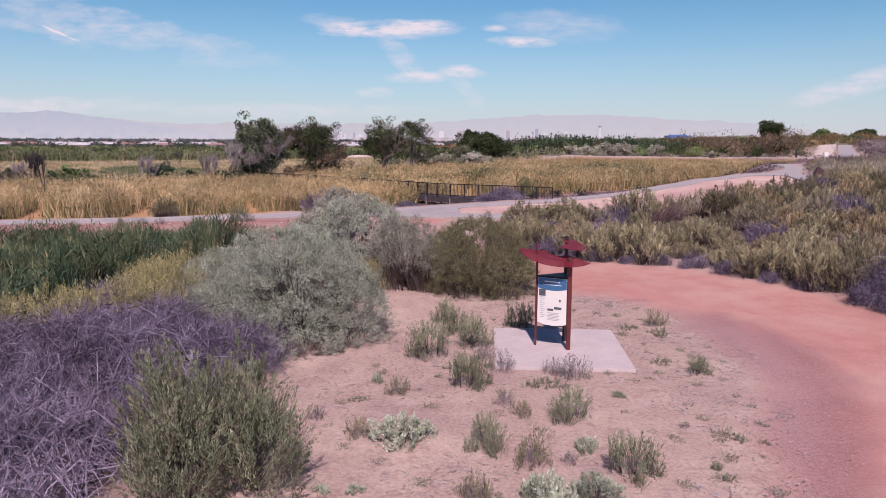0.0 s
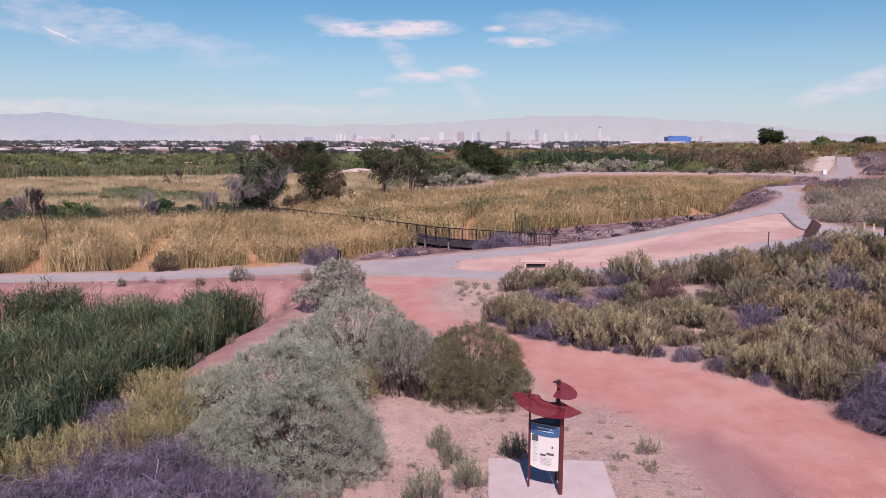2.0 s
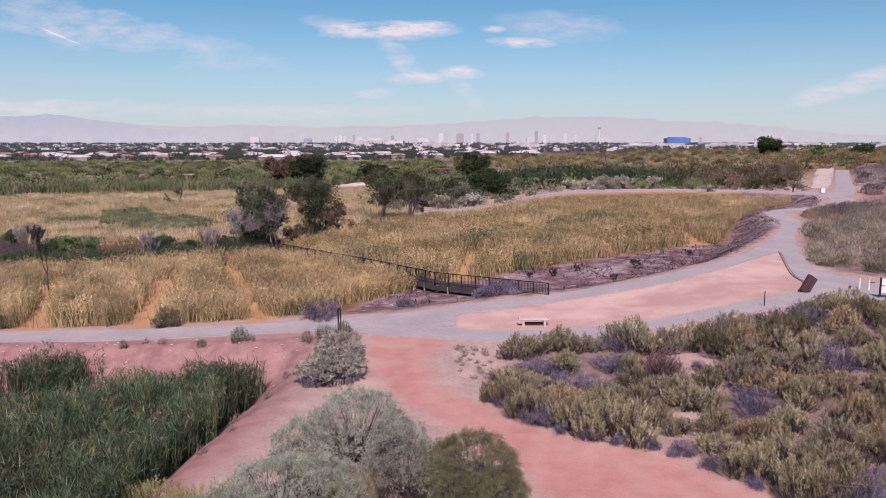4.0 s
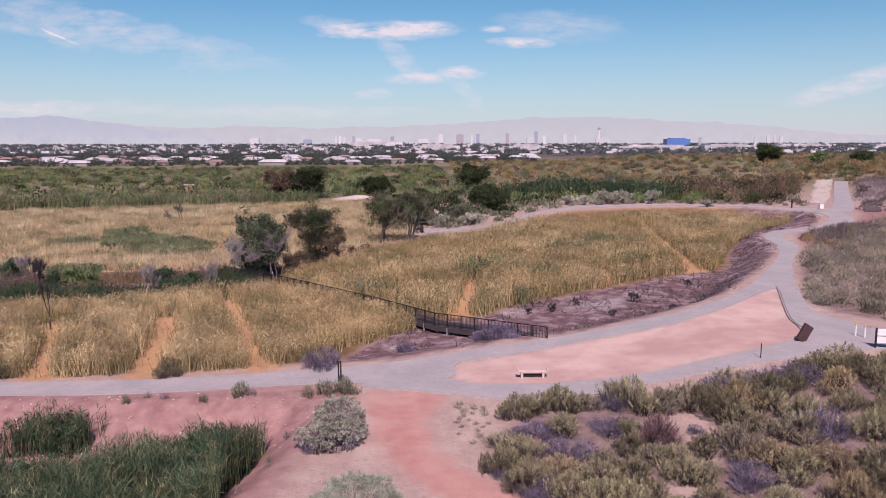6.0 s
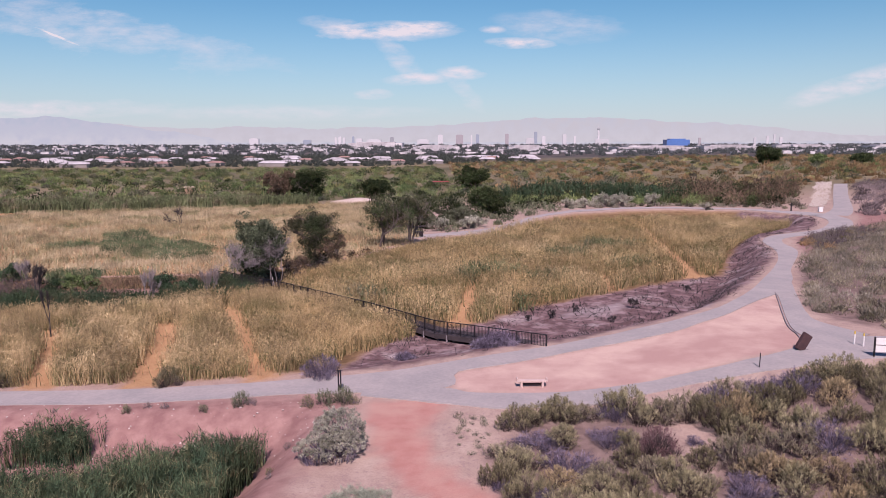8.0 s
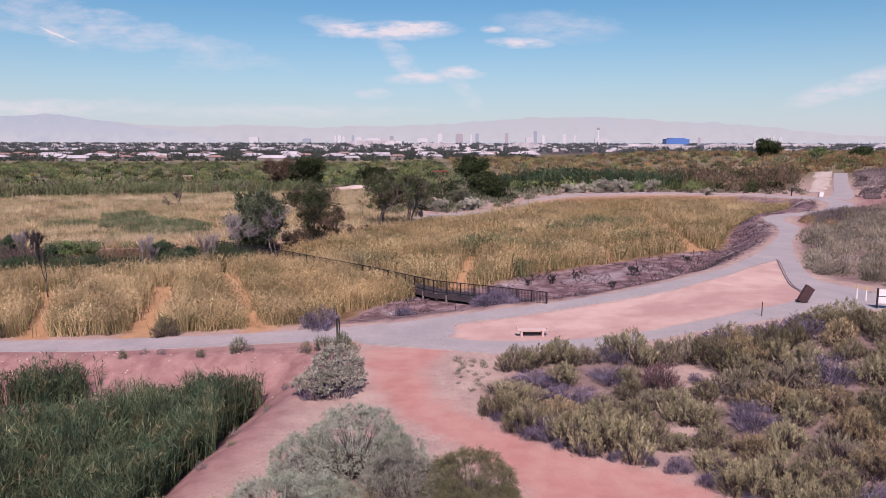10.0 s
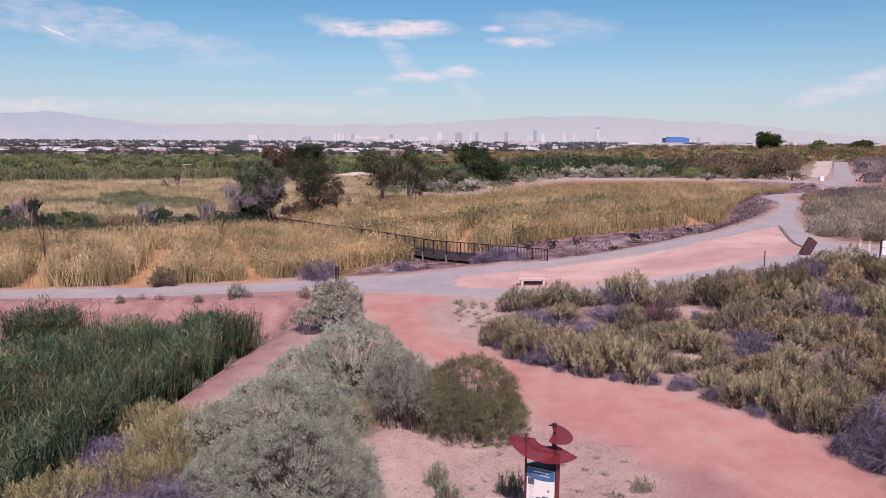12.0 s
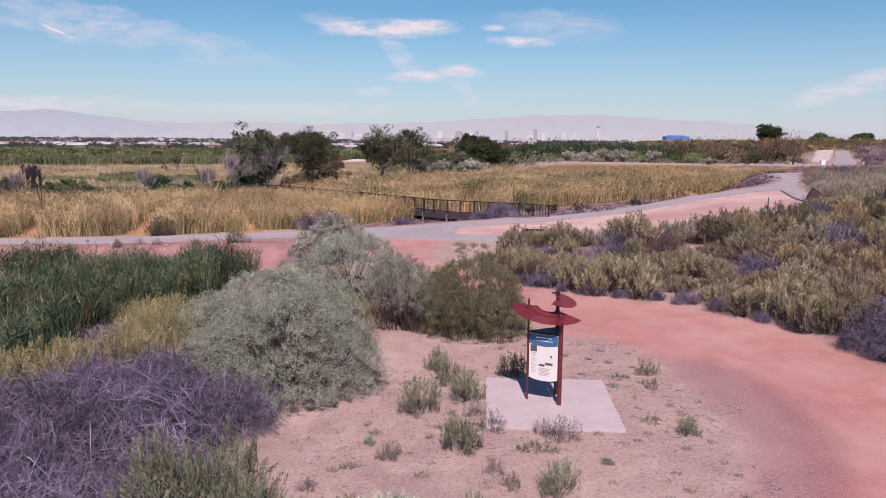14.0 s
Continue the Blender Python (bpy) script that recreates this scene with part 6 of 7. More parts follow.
def kiosk():
    z0 = ground_at(2.6, 17.9) + 0.06
    ob = empty("information_kiosk", pose(0, 0, z0), "dark red steel trail kiosk with perforated canopy on a concrete slab", "kiosk")
    left, right, back = (2.10, 17.98), (2.86, 17.58), (2.88, 18.36)
    for (x, y), wide, high, label in ((left, 0.05, 2.62, ""), (right, 0.10, 2.30, ""), (back, 0.085, 2.74, "dark steel post")):
        p = part("post", post_mesh("kiosk_post", wide, wide, high, RED_STEEL if not label else DARK_STEEL), ob, label)
        p.location = (x, y, 0)
    along, out = Vector((right[0] - left[0], right[1] - left[1], 0)).normalized(), Vector((-0.466, -0.885, 0))
    turn = math.degrees(math.atan2(along.y, along.x))
    mid = Vector(((left[0] + right[0]) / 2, (left[1] + right[1]) / 2, 0))

    def on_panel(name, mat, x0, x1, z_0, z_1, proud, parent, bow=0.0, steps=1, label=""):
        bm = bmesh.new()
        top, low = [], []
        for k in range(steps + 1):
            x = x0 + (x1 - x0) * k / steps
            sag = bow * (1 - (2 * k / steps - 1) ** 2) if steps > 1 else 0
            low.append([bm.verts.new((x, y, z_0 - sag)) for y in (-proud, 0.0)])
            top.append([bm.verts.new((x, y, z_1)) for y in (-proud, 0.0)])
        for k in range(steps):
            a, b, c, d = low[k], low[k + 1], top[k], top[k + 1]
            for f in ((a[0], b[0], d[0], c[0]), (b[1], a[1], c[1], d[1]), (a[1], b[1], b[0], a[0]), (c[0], d[0], d[1], c[1])):
                bm.faces.new(f)
        for a, c in ((low[0], top[0]), (low[-1], top[-1])):
            bm.faces.new((a[0], a[1], c[1], c[0]))
        return part(name, bm_mesh(name, bm, mat), parent, label)

    sign = on_panel("panel", PANEL_CREAM, -0.375, 0.375, 0.62, 1.76, 0.025, ob, 0.06, 12, "cream information panel with a blue heading")
    sign.matrix_local = Matrix.Translation(mid + out * 0.02) @ pose(0, 0, 0, 0, 0, turn)
    on_panel("heading", PANEL_BLUE, -0.372, 0.372, 1.50, 1.757, 0.029, sign, 0.05, 8, "blue heading field")
    on_panel("title_bar", INK_WHITE, -0.20, 0.20, 1.655, 1.685, 0.032, sign)
    on_panel("subtitle_bar", INK_WHITE, -0.26, 0.24, 1.585, 1.60, 0.032, sign)
    on_panel("photograph", INK_DARK, -0.34, -0.17, 1.30, 1.47, 0.031, sign)
    on_panel("photograph", INK_DARK, 0.06, 0.25, 0.985, 1.045, 0.031, sign)
    on_panel("photograph", INK_DARK, -0.11, 0.04, 0.94, 0.99, 0.031, sign)
    on_panel("emblem", INK_DARK, 0.19, 0.23, 1.18, 1.235, 0.031, sign)
    for k in range(11):
        on_panel("text_bar", INK_GREY, -0.31, -0.17 - 0.03 * (k % 3), 1.26 - 0.05 * k, 1.275 - 0.05 * k, 0.030, sign)
    for k in range(6):
        on_panel("text_bar", INK_GREY, -0.11, 0.20 - 0.04 * (k % 2), 0.88 - 0.035 * k, 0.892 - 0.035 * k, 0.030, sign)
    for (x, y), (u, v) in ((left, back), (right, back)):
        bm = bmesh.new()
        box(bm, 0, math.dist((x, y), (u, v)), -0.012, 0.012, 0.62, 1.76)
        p = part("side_panel", bm_mesh("side_panel", bm, DARK_STEEL), ob, "dark side panel")
        p.matrix_local = pose(x, y, 0, 0, 0, math.degrees(math.atan2(v - y, u - x)))
    bm = bmesh.new()
    tri = [bm.verts.new((x, y, z)) for z in (1.765, 1.80) for x, y in (left, right, back)]
    for f in ((0, 2, 1), (3, 4, 5), (0, 1, 4, 3), (1, 2, 5, 4), (2, 0, 3, 5)):
        bm.faces.new([tri[k] for k in f])
    part("lid", bm_mesh("lid", bm, DARK_STEEL), ob, "dark three-cornered lid")
    part("canopy", fan_sheet("canopy", (2.64, 18.20), 0.28, 0.95, 174, 318, 2.36, (-0.05, 0.24), 0.012, RED_MESH), ob, "red perforated canopy in the shape of a fan")
    part("canopy_rim", fan_sheet("canopy_rim", (2.64, 18.20), 0.27, 0.30, 174, 318, 2.36, (-0.05, 0.24), 0.03, RED_STEEL), ob)
    part("canopy_ring", fan_sheet("canopy_ring", (2.64, 18.20), 0.44, 0.50, 174, 318, 2.345, (-0.05, 0.24), 0.03, RED_STEEL), ob)
    part("upper_canopy", fan_sheet("upper_canopy", (2.80, 18.06), 0.07, 0.50, -112, 88, 2.60, (-0.20, 0.16), 0.012, RED_MESH), ob, "small red perforated upper canopy")
    bm = bmesh.new()
    box(bm, 2.80, 2.88, 17.58, 18.36, 2.19, 2.24)
    part("bracket", bm_mesh("bracket", bm, DARK_STEEL), ob)
    bm = bmesh.new()
    box(bm, 2.72, 2.88, 18.31, 18.35, 2.68, 2.71)
    part("bracket", bm_mesh("bracket", bm, DARK_STEEL), ob)


kiosk()
bm = bmesh.new()
box(bm, -1.60, 1.60, -1.78, 1.78, -0.25, 0.06)
bmesh.ops.bevel(bm, geom=list(bm.edges), offset=0.015, segments=2, affect="EDGES")
slab = tagged(new("concrete_slab", bm_mesh("concrete_slab", bm, CONCRETE)), "pale square concrete slab set into the sand", "slab", kind="structure")
slab.matrix_world = pose(2.66, 17.86, ground_at(2.66, 17.8), 0, 0, -3)

# ---- the boardwalk ----
BLACK_STEEL = surface("black_railing", (0.00984, 0.0082, 0.00984), (0.018, 0.0148, 0.0164), 4.0, 0.6, 0.0, 0.2, 0.15)
DECK_WOOD = surface("charred_deck", (0.0246, 0.0189, 0.0205), (0.0574, 0.0426, 0.0443), 2.0, 0.9, 0.004, varied=0.25)
PILE_GREY = surface("grey_pile", (0.18, 0.156, 0.156), (0.246, 0.213, 0.213), 3.0, 0.9)
WALKWAY = [(8.05, 58.55), (-1.2, 63.5), (-7.4, 70.5), (-18.0, 80.8), (-25.6, 87.0), (-29.5, 89.8)]


def boardwalk():
    ob = empty("boardwalk", pose(8.05, 58.55, 0), "black-railed boardwalk over burnt ground and reeds", "boardwalk")
    origin = Vector((8.05, 58.55, 0))
    post, stick = post_mesh("rail_post", 0.09, 0.09, 1.20, BLACK_STEEL), post_mesh("baluster", 0.026, 0.026, 0.92, BLACK_STEEL, 0.004)
    level = 0.42
    for (ax, ay), (bx, by) in zip(WALKWAY, WALKWAY[1:]):
        a, b = Vector((ax, ay, 0)), Vector((bx, by, 0))
        way, long = (b - a).normalized(), (b - a).length
        side = Vector((-way.y, way.x, 0)) * -1
        turn = pose(0, 0, 0, 0, 0, math.degrees(math.atan2(way.y, way.x)))
        bays = max(1, round(long / 1.38))
        for name, lo, hi, wide in (("handrail", 1.10, 1.16, 0.09), ("bottom_rail", 0.14, 0.19, 0.05)):
            bm = bmesh.new()
            box(bm, 0, long, -wide / 2, wide / 2, lo, hi)
            p = part(name, bm_mesh(name, bm, BLACK_STEEL), ob)
            p.matrix_local = Matrix.Translation(a - origin + Vector((0, 0, level))) @ turn
        bm = bmesh.new()
        box(bm, -0.1, long + 0.1, 0.0, 0.16, -0.42, -0.03)
        p = part("beam", bm_mesh("beam", bm, DECK_WOOD), ob)
        p.matrix_local = Matrix.Translation(a - origin + Vector((0, 0, level))) @ turn
        bm = bmesh.new()
        box(bm, -0.1, long + 0.1, -1.75, -1.6, -0.42, -0.03)
        p = part("beam", bm_mesh("beam", bm, DECK_WOOD), ob)
        p.matrix_local = Matrix.Translation(a - origin + Vector((0, 0, level))) @ turn
        for k in range(bays + 1):
            at = a + way * (long * k / bays) - origin
            p = part("post", post, ob)
            p.matrix_local = Matrix.Translation(at + Vector((0, 0, level - 0.04))) @ turn
            if k == bays:
                continue
            if ax > -19:
                for j in range(1, 10):
                    s = part("baluster", stick, ob)
                    s.matrix_local = Matrix.Translation(at + way * (long / bays * j / 10) + Vector((0, 0, level + 0.17))) @ turn
            if k % 2 == 1:
                for off in (0.1, -1.65):
                    q = a + way * (long * k / bays) + side * -off * 0 + Vector((-way.y, way.x, 0)) * off
                    g = ground_at(q.x, q.y)
                    bm = bmesh.new()
                    bmesh.ops.create_cone(bm, segments=8, radius1=0.085, radius2=0.085, depth=level - 0.03 - g + 0.3, cap_ends=True)
                    p = part("pile", bm_mesh("pile", bm, PILE_GREY if off > 0 else DECK_WOOD), ob)
                    p.matrix_local = Matrix.Translation(q - origin + Vector((0, 0, (level - 0.03 + g - 0.3) / 2)))
    plank = None
    for (ax, ay), (bx, by) in zip(WALKWAY[:3], WALKWAY[1:4]):
        a, b = Vector((ax, ay, 0)), Vector((bx, by, 0))
        way, long = (b - a).normalized(), (b - a).length
        turn = pose(0, 0, 0, 0, 0, math.degrees(math.atan2(way.y, way.x)))
        if plank is None:
            bm = bmesh.new()
            box(bm, 0, 0.28, -1.8, 0.1, -0.035, 0.0)
            plank = bm_mesh("plank", bm, DECK_WOOD)
        for k in range(int(long / 0.3)):
            p = part("plank", plank, ob)
            p.matrix_local = Matrix.Translation(a + way * 0.3 * k - origin + Vector((0, 0, level))) @ turn


boardwalk()


# ---- furniture along the paths ----
PINK_STONE = surface("pink_concrete", (0.451, 0.336, 0.287), (0.517, 0.394, 0.344), 4.0, 0.9, 0.003)
RUST = surface("rusted_steel", (0.0451, 0.023, 0.0246), (0.082, 0.041, 0.0394), 3.0, 0.8, 0.002, 0.3)
WHITE_PAINT = surface("white_paint", (0.59, 0.574, 0.541), (0.656, 0.64, 0.607), 2.0, 0.6, grain=0.08)
YELLOW_PAINT = surface("yellow_paint", (0.492, 0.344, 0.0656), (0.558, 0.394, 0.082), 3.0, 0.6)


def block(name, size, at, mat, parent, bevel=0.012, label="", turn=0.0, lean=0.0):
    bm = bmesh.new()
    box(bm, -size[0] / 2, size[0] / 2, -size[1] / 2, size[1] / 2, 0, size[2])
    if bevel:
        bmesh.ops.bevel(bm, geom=list(bm.edges), offset=bevel, segments=1, affect="EDGES")
    p = part(name, bm_mesh(name, bm, mat), parent, label)
    p.matrix_local = pose(*at, 0, lean, turn)
    return p


bench = empty("bench", pose(5.75, 48.6, ground_at(5.75, 48.6), 0, 0, 1), "pink concrete bench on the sandy island", "bench")
block("seat", (2.05, 0.46, 0.09), (0, 0, 0.40), PINK_STONE, bench, 0.02)
for x in (-0.72, 0.72):
    block("leg", (0.16, 0.40, 0.42), (x, 0, -0.02), PINK_STONE, bench, 0.015)
for x in (-1.0, 1.0):
    block("armrest", (0.10, 0.44, 0.16), (x, 0, 0.47), PINK_STONE, bench, 0.02)
block("panel", (1.28, 0.08, 0.16), (0, 0.05, 0.10), DARK_STEEL, bench, 0.005, "dark strip between the legs")

sign_post = empty("trail_marker", pose(-7.35, 48.55, ground_at(-7.35, 48.5), 0, 0, 65), "narrow black steel trail marker beside the path", "sign")
block("post", (0.07, 0.09, 1.55), (-0.14, 0, -0.02), BLACK_STEEL, sign_post)
block("post", (0.07, 0.09, 1.40), (0.14, 0, -0.02), BLACK_STEEL, sign_post)
block("crossbar", (0.36, 0.07, 0.07), (0, 0, 1.38), BLACK_STEEL, sign_post)
block("plate", (0.20, 0.03, 0.34), (0, 0, 0.12), BLACK_STEEL, sign_post, 0.004)

marker = empty("marker_post", pose(21.0, 48.3, ground_at(21, 48.3)), "thin dark marker post at the edge of the path", "post")
block("post", (0.06, 0.04, 1.05), (0, 0, -0.05), BLACK_STEEL, marker)
block("cap", (0.075, 0.05, 0.05), (0, 0, 1.0), BLACK_STEEL, marker)
far_pole = empty("marker_post", pose(76.2, 164.6, ground_at(76.2, 164.6)), "dark marker post beside the far path", "post")
block("post", (0.28, 0.12, 1.9), (0, 0, -0.05), BLACK_STEEL, far_pole)

slant = empty("entry_sign", pose(25.6, 52.1, ground_at(25.6, 52.1), 0, 0, 14), "tilted rusted steel box sign on the island's tip", "sign")
block("box", (0.72, 0.30, 1.32), (-0.25, 0, 0.02), RUST, slant, 0.02, "", 0, 32)
block("foot", (1.0, 0.08, 0.07), (0.15, -0.22, 0.0), BLACK_STEEL, slant, 0.005)
block("foot", (1.0, 0.08, 0.07), (0.15, 0.22, 0.0), BLACK_STEEL, slant, 0.005)

for x, y in ((30.35, 53.9), (30.75, 53.4)):
    b = empty("bollard", pose(x, y, ground_at(x, y)), "white flexible bollard with a yellow top", "bollard", "bollards across the path")
    bm = bmesh.new()
    bmesh.ops.create_cone(bm, segments=12, radius1=0.06, radius2=0.055, depth=0.85, matrix=Matrix.Translation((0, 0, 0.42)), cap_ends=True)
    part("shaft", bm_mesh("shaft", bm, WHITE_PAINT), b)
    bm = bmesh.new()
    bmesh.ops.create_cone(bm, segments=12, radius1=0.062, radius2=0.05, depth=0.22, matrix=Matrix.Translation((0, 0, 0.95)), cap_ends=True)
    part("cap", bm_mesh("cap", bm, YELLOW_PAINT), b, "yellow top")

board = empty("notice_board", pose(30.3, 50.55, ground_at(30.3, 50.5), 0, 0, -8), "white board on dark posts beside the path", "sign")
block("board", (2.3, 0.06, 1.0), (0.85, 0, 0.42), WHITE_PAINT, board)
block("post", (0.10, 0.12, 1.55), (-0.36, 0, -0.05), BLACK_STEEL, board)
block("post", (0.10, 0.12, 1.55), (2.06, 0, -0.05), BLACK_STEEL, board)
block("trim", (2.3, 0.08, 0.05), (0.85, 0, 0.90), BLACK_STEEL, board, 0.004)


def kerb(points, label):
    line = curve_through(points, 1.2)
    ob = empty("kerb", pose(line[0][0], line[0][1], 0), label, "kerb", kind="structure")
    for p, q in zip(line, line[1:]):
        long = math.dist(p, q)
        bm = bmesh.new()
        box(bm, 0.01, long - 0.01, -0.05, 0.05, -0.15, 0.09)
        bmesh.ops.bevel(bm, geom=list(bm.edges), offset=0.012, segments=1, affect="EDGES")
        s = part("kerb_stone", bm_mesh("kerb_stone", bm, PILE_GREY), ob)
        s.matrix_local = pose(p[0] - line[0][0], p[1] - line[0][1], ground_at(*((p + q) / 2)), 0, 0, math.degrees(math.atan2(q[1] - p[1], q[0] - p[0])))


kerb([(33.1, 73.7), (32.1, 70.9), (29.4, 63.7), (27.6, 58.6), (27.2, 56.2), (26.5, 54.0)], "low concrete kerb on the island's edge")


# ---- small growth and stones ----
def weed_lumps(r, h, lean):
    return [(0, 0, 0.25 * h, 0.55 * r, 0.62 * h), (0.4 * r, 0.25 * r, 0.15 * h, 0.4 * r, 0.45 * h), (-0.45 * r, -0.1 * r, 0.2 * h, 0.4 * r, (0.3 + lean) * h), (0.05 * r, -0.45 * r, 0.1 * h, 0.4 * r, 0.35 * h)]


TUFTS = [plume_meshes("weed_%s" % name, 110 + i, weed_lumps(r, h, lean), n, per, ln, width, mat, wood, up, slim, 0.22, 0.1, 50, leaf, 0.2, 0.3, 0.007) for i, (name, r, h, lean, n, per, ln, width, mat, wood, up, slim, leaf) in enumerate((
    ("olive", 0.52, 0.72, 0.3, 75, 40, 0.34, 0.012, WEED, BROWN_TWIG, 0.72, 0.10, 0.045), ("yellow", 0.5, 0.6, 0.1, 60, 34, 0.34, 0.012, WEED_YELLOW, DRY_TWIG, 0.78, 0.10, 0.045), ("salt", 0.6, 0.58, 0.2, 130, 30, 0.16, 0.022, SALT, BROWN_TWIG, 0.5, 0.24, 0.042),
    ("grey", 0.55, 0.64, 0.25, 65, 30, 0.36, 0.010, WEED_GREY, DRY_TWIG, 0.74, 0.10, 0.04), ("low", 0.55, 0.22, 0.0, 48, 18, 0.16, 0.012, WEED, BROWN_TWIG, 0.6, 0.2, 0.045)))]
TUFTS.append(fan_meshes("tuft_tiny", 119, 0.15, 0.10, 34, 3, 0.028, 0.005, WEED, BROWN_TWIG, 0.5, 0.3))
TUFT_LABELS = ("olive-green weed clump on the sand", "yellow-green weed clump on the sand", "grey-green saltbush seedling on the sand", "dry grey weed clump on the sand", "low spreading weed on the sand", "tiny dry weed on the sand")
seen_tufts = {}


def tuft(kind, x, y, turn, size):
    m = standing(x, y, turn, size, 0.02)
    if kind in seen_tufts:
        return copy_thing(seen_tufts[kind], m)
    seen_tufts[kind] = shrub("weed", TUFTS[kind], m, TUFT_LABELS[kind], "weeds on the sand")
    return seen_tufts[kind]


for kind, spots in ((0, ((0.38, 15.0, 1.2), (0.51, 18.1, 1.1), (1.87, 19.9, 0.95), (2.18, 13.0, 0.9), (0.58, 11.7, 0.85), (2.84, 10.8, 0.95), (5.56, 15.95, 0.6), (4.2, 11.0, 0.22), (-0.61, 17.3, 1.15), (-0.2, 20.6, 0.85), (0.1, 19.4, 0.9))),
                    (1, ((1.27, 11.2, 0.95), (0.32, 9.9, 0.85), (5.75, 20.2, 0.95), (1.32, 13.2, 0.7), (-1.65, 12.2, 0.75), (-1.14, 14.6, 0.75), (0.25, 16.0, 0.8))),
                    (2, ((1.34, 9.8, 0.95), (2.06, 10.0, 0.85), (2.25, 11.7, 0.55), (3.39, 14.3, 0.35), (-0.87, 11.95, 1.15), (-1.66, 15.4, 0.35), (-1.97, 10.1, 0.35), (-1.47, 10.1, 0.35))),
                    (3, ((1.1, 16.1, 0.85), (2.66, 15.6, 1.1), (1.04, 13.8, 0.75), (4.25, 12.75, 0.32), (-2.59, 13.1, 0.6), (2.25, 15.85, 0.8), (0.75, 17.0, 0.8), (1.9, 11.2, 0.5))),
                    (4, ((1.98, 14.95, 1.0), (5.6, 19.3, 0.8), (4.86, 12.3, 0.75), (4.92, 16.7, 0.65), (3.88, 12.2, 0.4), (4.34, 15.5, 0.35), (4.3, 10.7, 0.4), (5.42, 12.1, 0.3), (4.86, 19.85, 0.65), (3.3, 13.4, 0.4), (1.6, 12.4, 0.6), (-1.9, 14.1, 0.5)))):
    for i, (x, y, size) in enumerate(spots):
        tuft(kind, x, y, 67 * i + 40 * kind, size)
rng = np.random.default_rng(120)
for x, y in spread(rng, [(-2.6, 9.2), (5, 9.2), (6.6, 14), (7.2, 18), (6, 22.5), (3.4, 24), (-0.5, 21.6), (-2, 18), (-3, 14)], 0.55, 420):
    if max(abs(x - 2.66) - 1.7, abs(y - 17.86) - 1.9) > 0:
        tuft(5, x, y, rng.uniform(0, 360), rng.uniform(0.5, 1.3))
for x, y, kind, size in ((-20.7, 45.6, 0, 0.7), (-19.6, 46.3, 3, 0.9), (-18.4, 46.0, 3, 0.9), (-15.7, 45.5, 0, 0.7), (-13.5, 46.2, 0, 1.3), (-12.8, 46.4, 3, 1.2), (-15.7, 42.8, 2, 1.3), (-9.0, 45.8, 1, 1.5), (-7.9, 46.0, 0, 1.4), (-6.8, 46.2, 0, 1.6), (-6.1, 46.0, 1, 1.3), (-25.5, 45.8, 3, 0.5), (-22.8, 44.6, 3, 0.5), (-9.3, 41.0, 3, 0.8), (-9.7, 38.2, 1, 0.7), (-9.2, 36.2, 3, 0.7), (-10.1, 33.8, 3, 0.9), (-9.6, 31.4, 1, 0.7), (-10.3, 29.4, 3, 0.8)):
    tuft(kind, x, y, 90 * x, size)
for x, y in spread(rng, [(0.2, 44), (3, 43.5), (2.5, 39), (1.6, 36), (0.6, 38), (0, 41)], 0.55, 120):
    tuft(5, x, y, rng.uniform(0, 360), rng.uniform(1.2, 2.4))
shrub("rabbitbrush", BRUSH["P"][0], standing(-9.0, 52.0, 40, 1.7), "dry purple-grey bush between road and reeds")
shrub("saltbush", BRUSH["O"][0], standing(-20.0, 50.9, 40, 1.35), "dark grey-green bush at the road's edge")
shrub("saltbush", BRUSH["O"][0], standing(-32.8, 51.2, 140, 1.5), "dark green bush at the road's edge")

STONE = surface("pale_stone", (0.328, 0.271, 0.238), (0.451, 0.385, 0.344), 6.0, 0.9, varied=0.3)


def pebbles(name, seed, outline, per_m2, size, label, mat=STONE):
    rng = np.random.default_rng(seed)
    x, y = filled(rng, outline, per_m2)
    k = len(x)
    r = size * rng.uniform(0.4, 1.0, k) ** 2 + 0.006
    shape = unit(np.array([(1, 0, 0), (-1, 0, 0), (0, 1, 0), (0, -1, 0), (0, 0, 0.8), (0, 0, -0.6)], float)) * np.array([1, 1, 0.7])
    v = shape[None] * r[:, None, None] * rng.uniform(0.7, 1.3, (k, 6, 3)) + np.stack([x, y, land(x, y) + 0.2 * r], 1)[:, None]
    t = np.array([(0, 2, 4), (2, 1, 4), (1, 3, 4), (3, 0, 4), (2, 0, 5), (1, 2, 5), (3, 1, 5), (0, 3, 5)])
    return tagged(new(name, tri_mesh(name, v.reshape(-1, 3), (np.arange(k)[:, None, None] * 6 + t).reshape(-1, 3), mat)), label, "stones", kind="stuff")


SAND = [(-3, 8), (4, 8), (6.8, 13.5), (7.4, 18), (6, 23), (3.4, 24.5), (-0.5, 22), (-2.6, 18), (-3.4, 14)]
pebbles("pebbles", 131, SAND, 14, 0.026, "small stones and crumbs scattered on the sand")
pebbles("gravel", 132, GRIT, 110, 0.010, "fine gravel along the trail's inner edge", surface("red_gravel", (0.246, 0.148, 0.131), (0.369, 0.246, 0.213), 6.0, 0.9))
pebbles("pebbles", 133, [(-150, 46.6), (-9, 47), (-7, 44), (-11, 38.5), (-150, 40)], 1.2, 0.09, "clods and stones on the red bank")


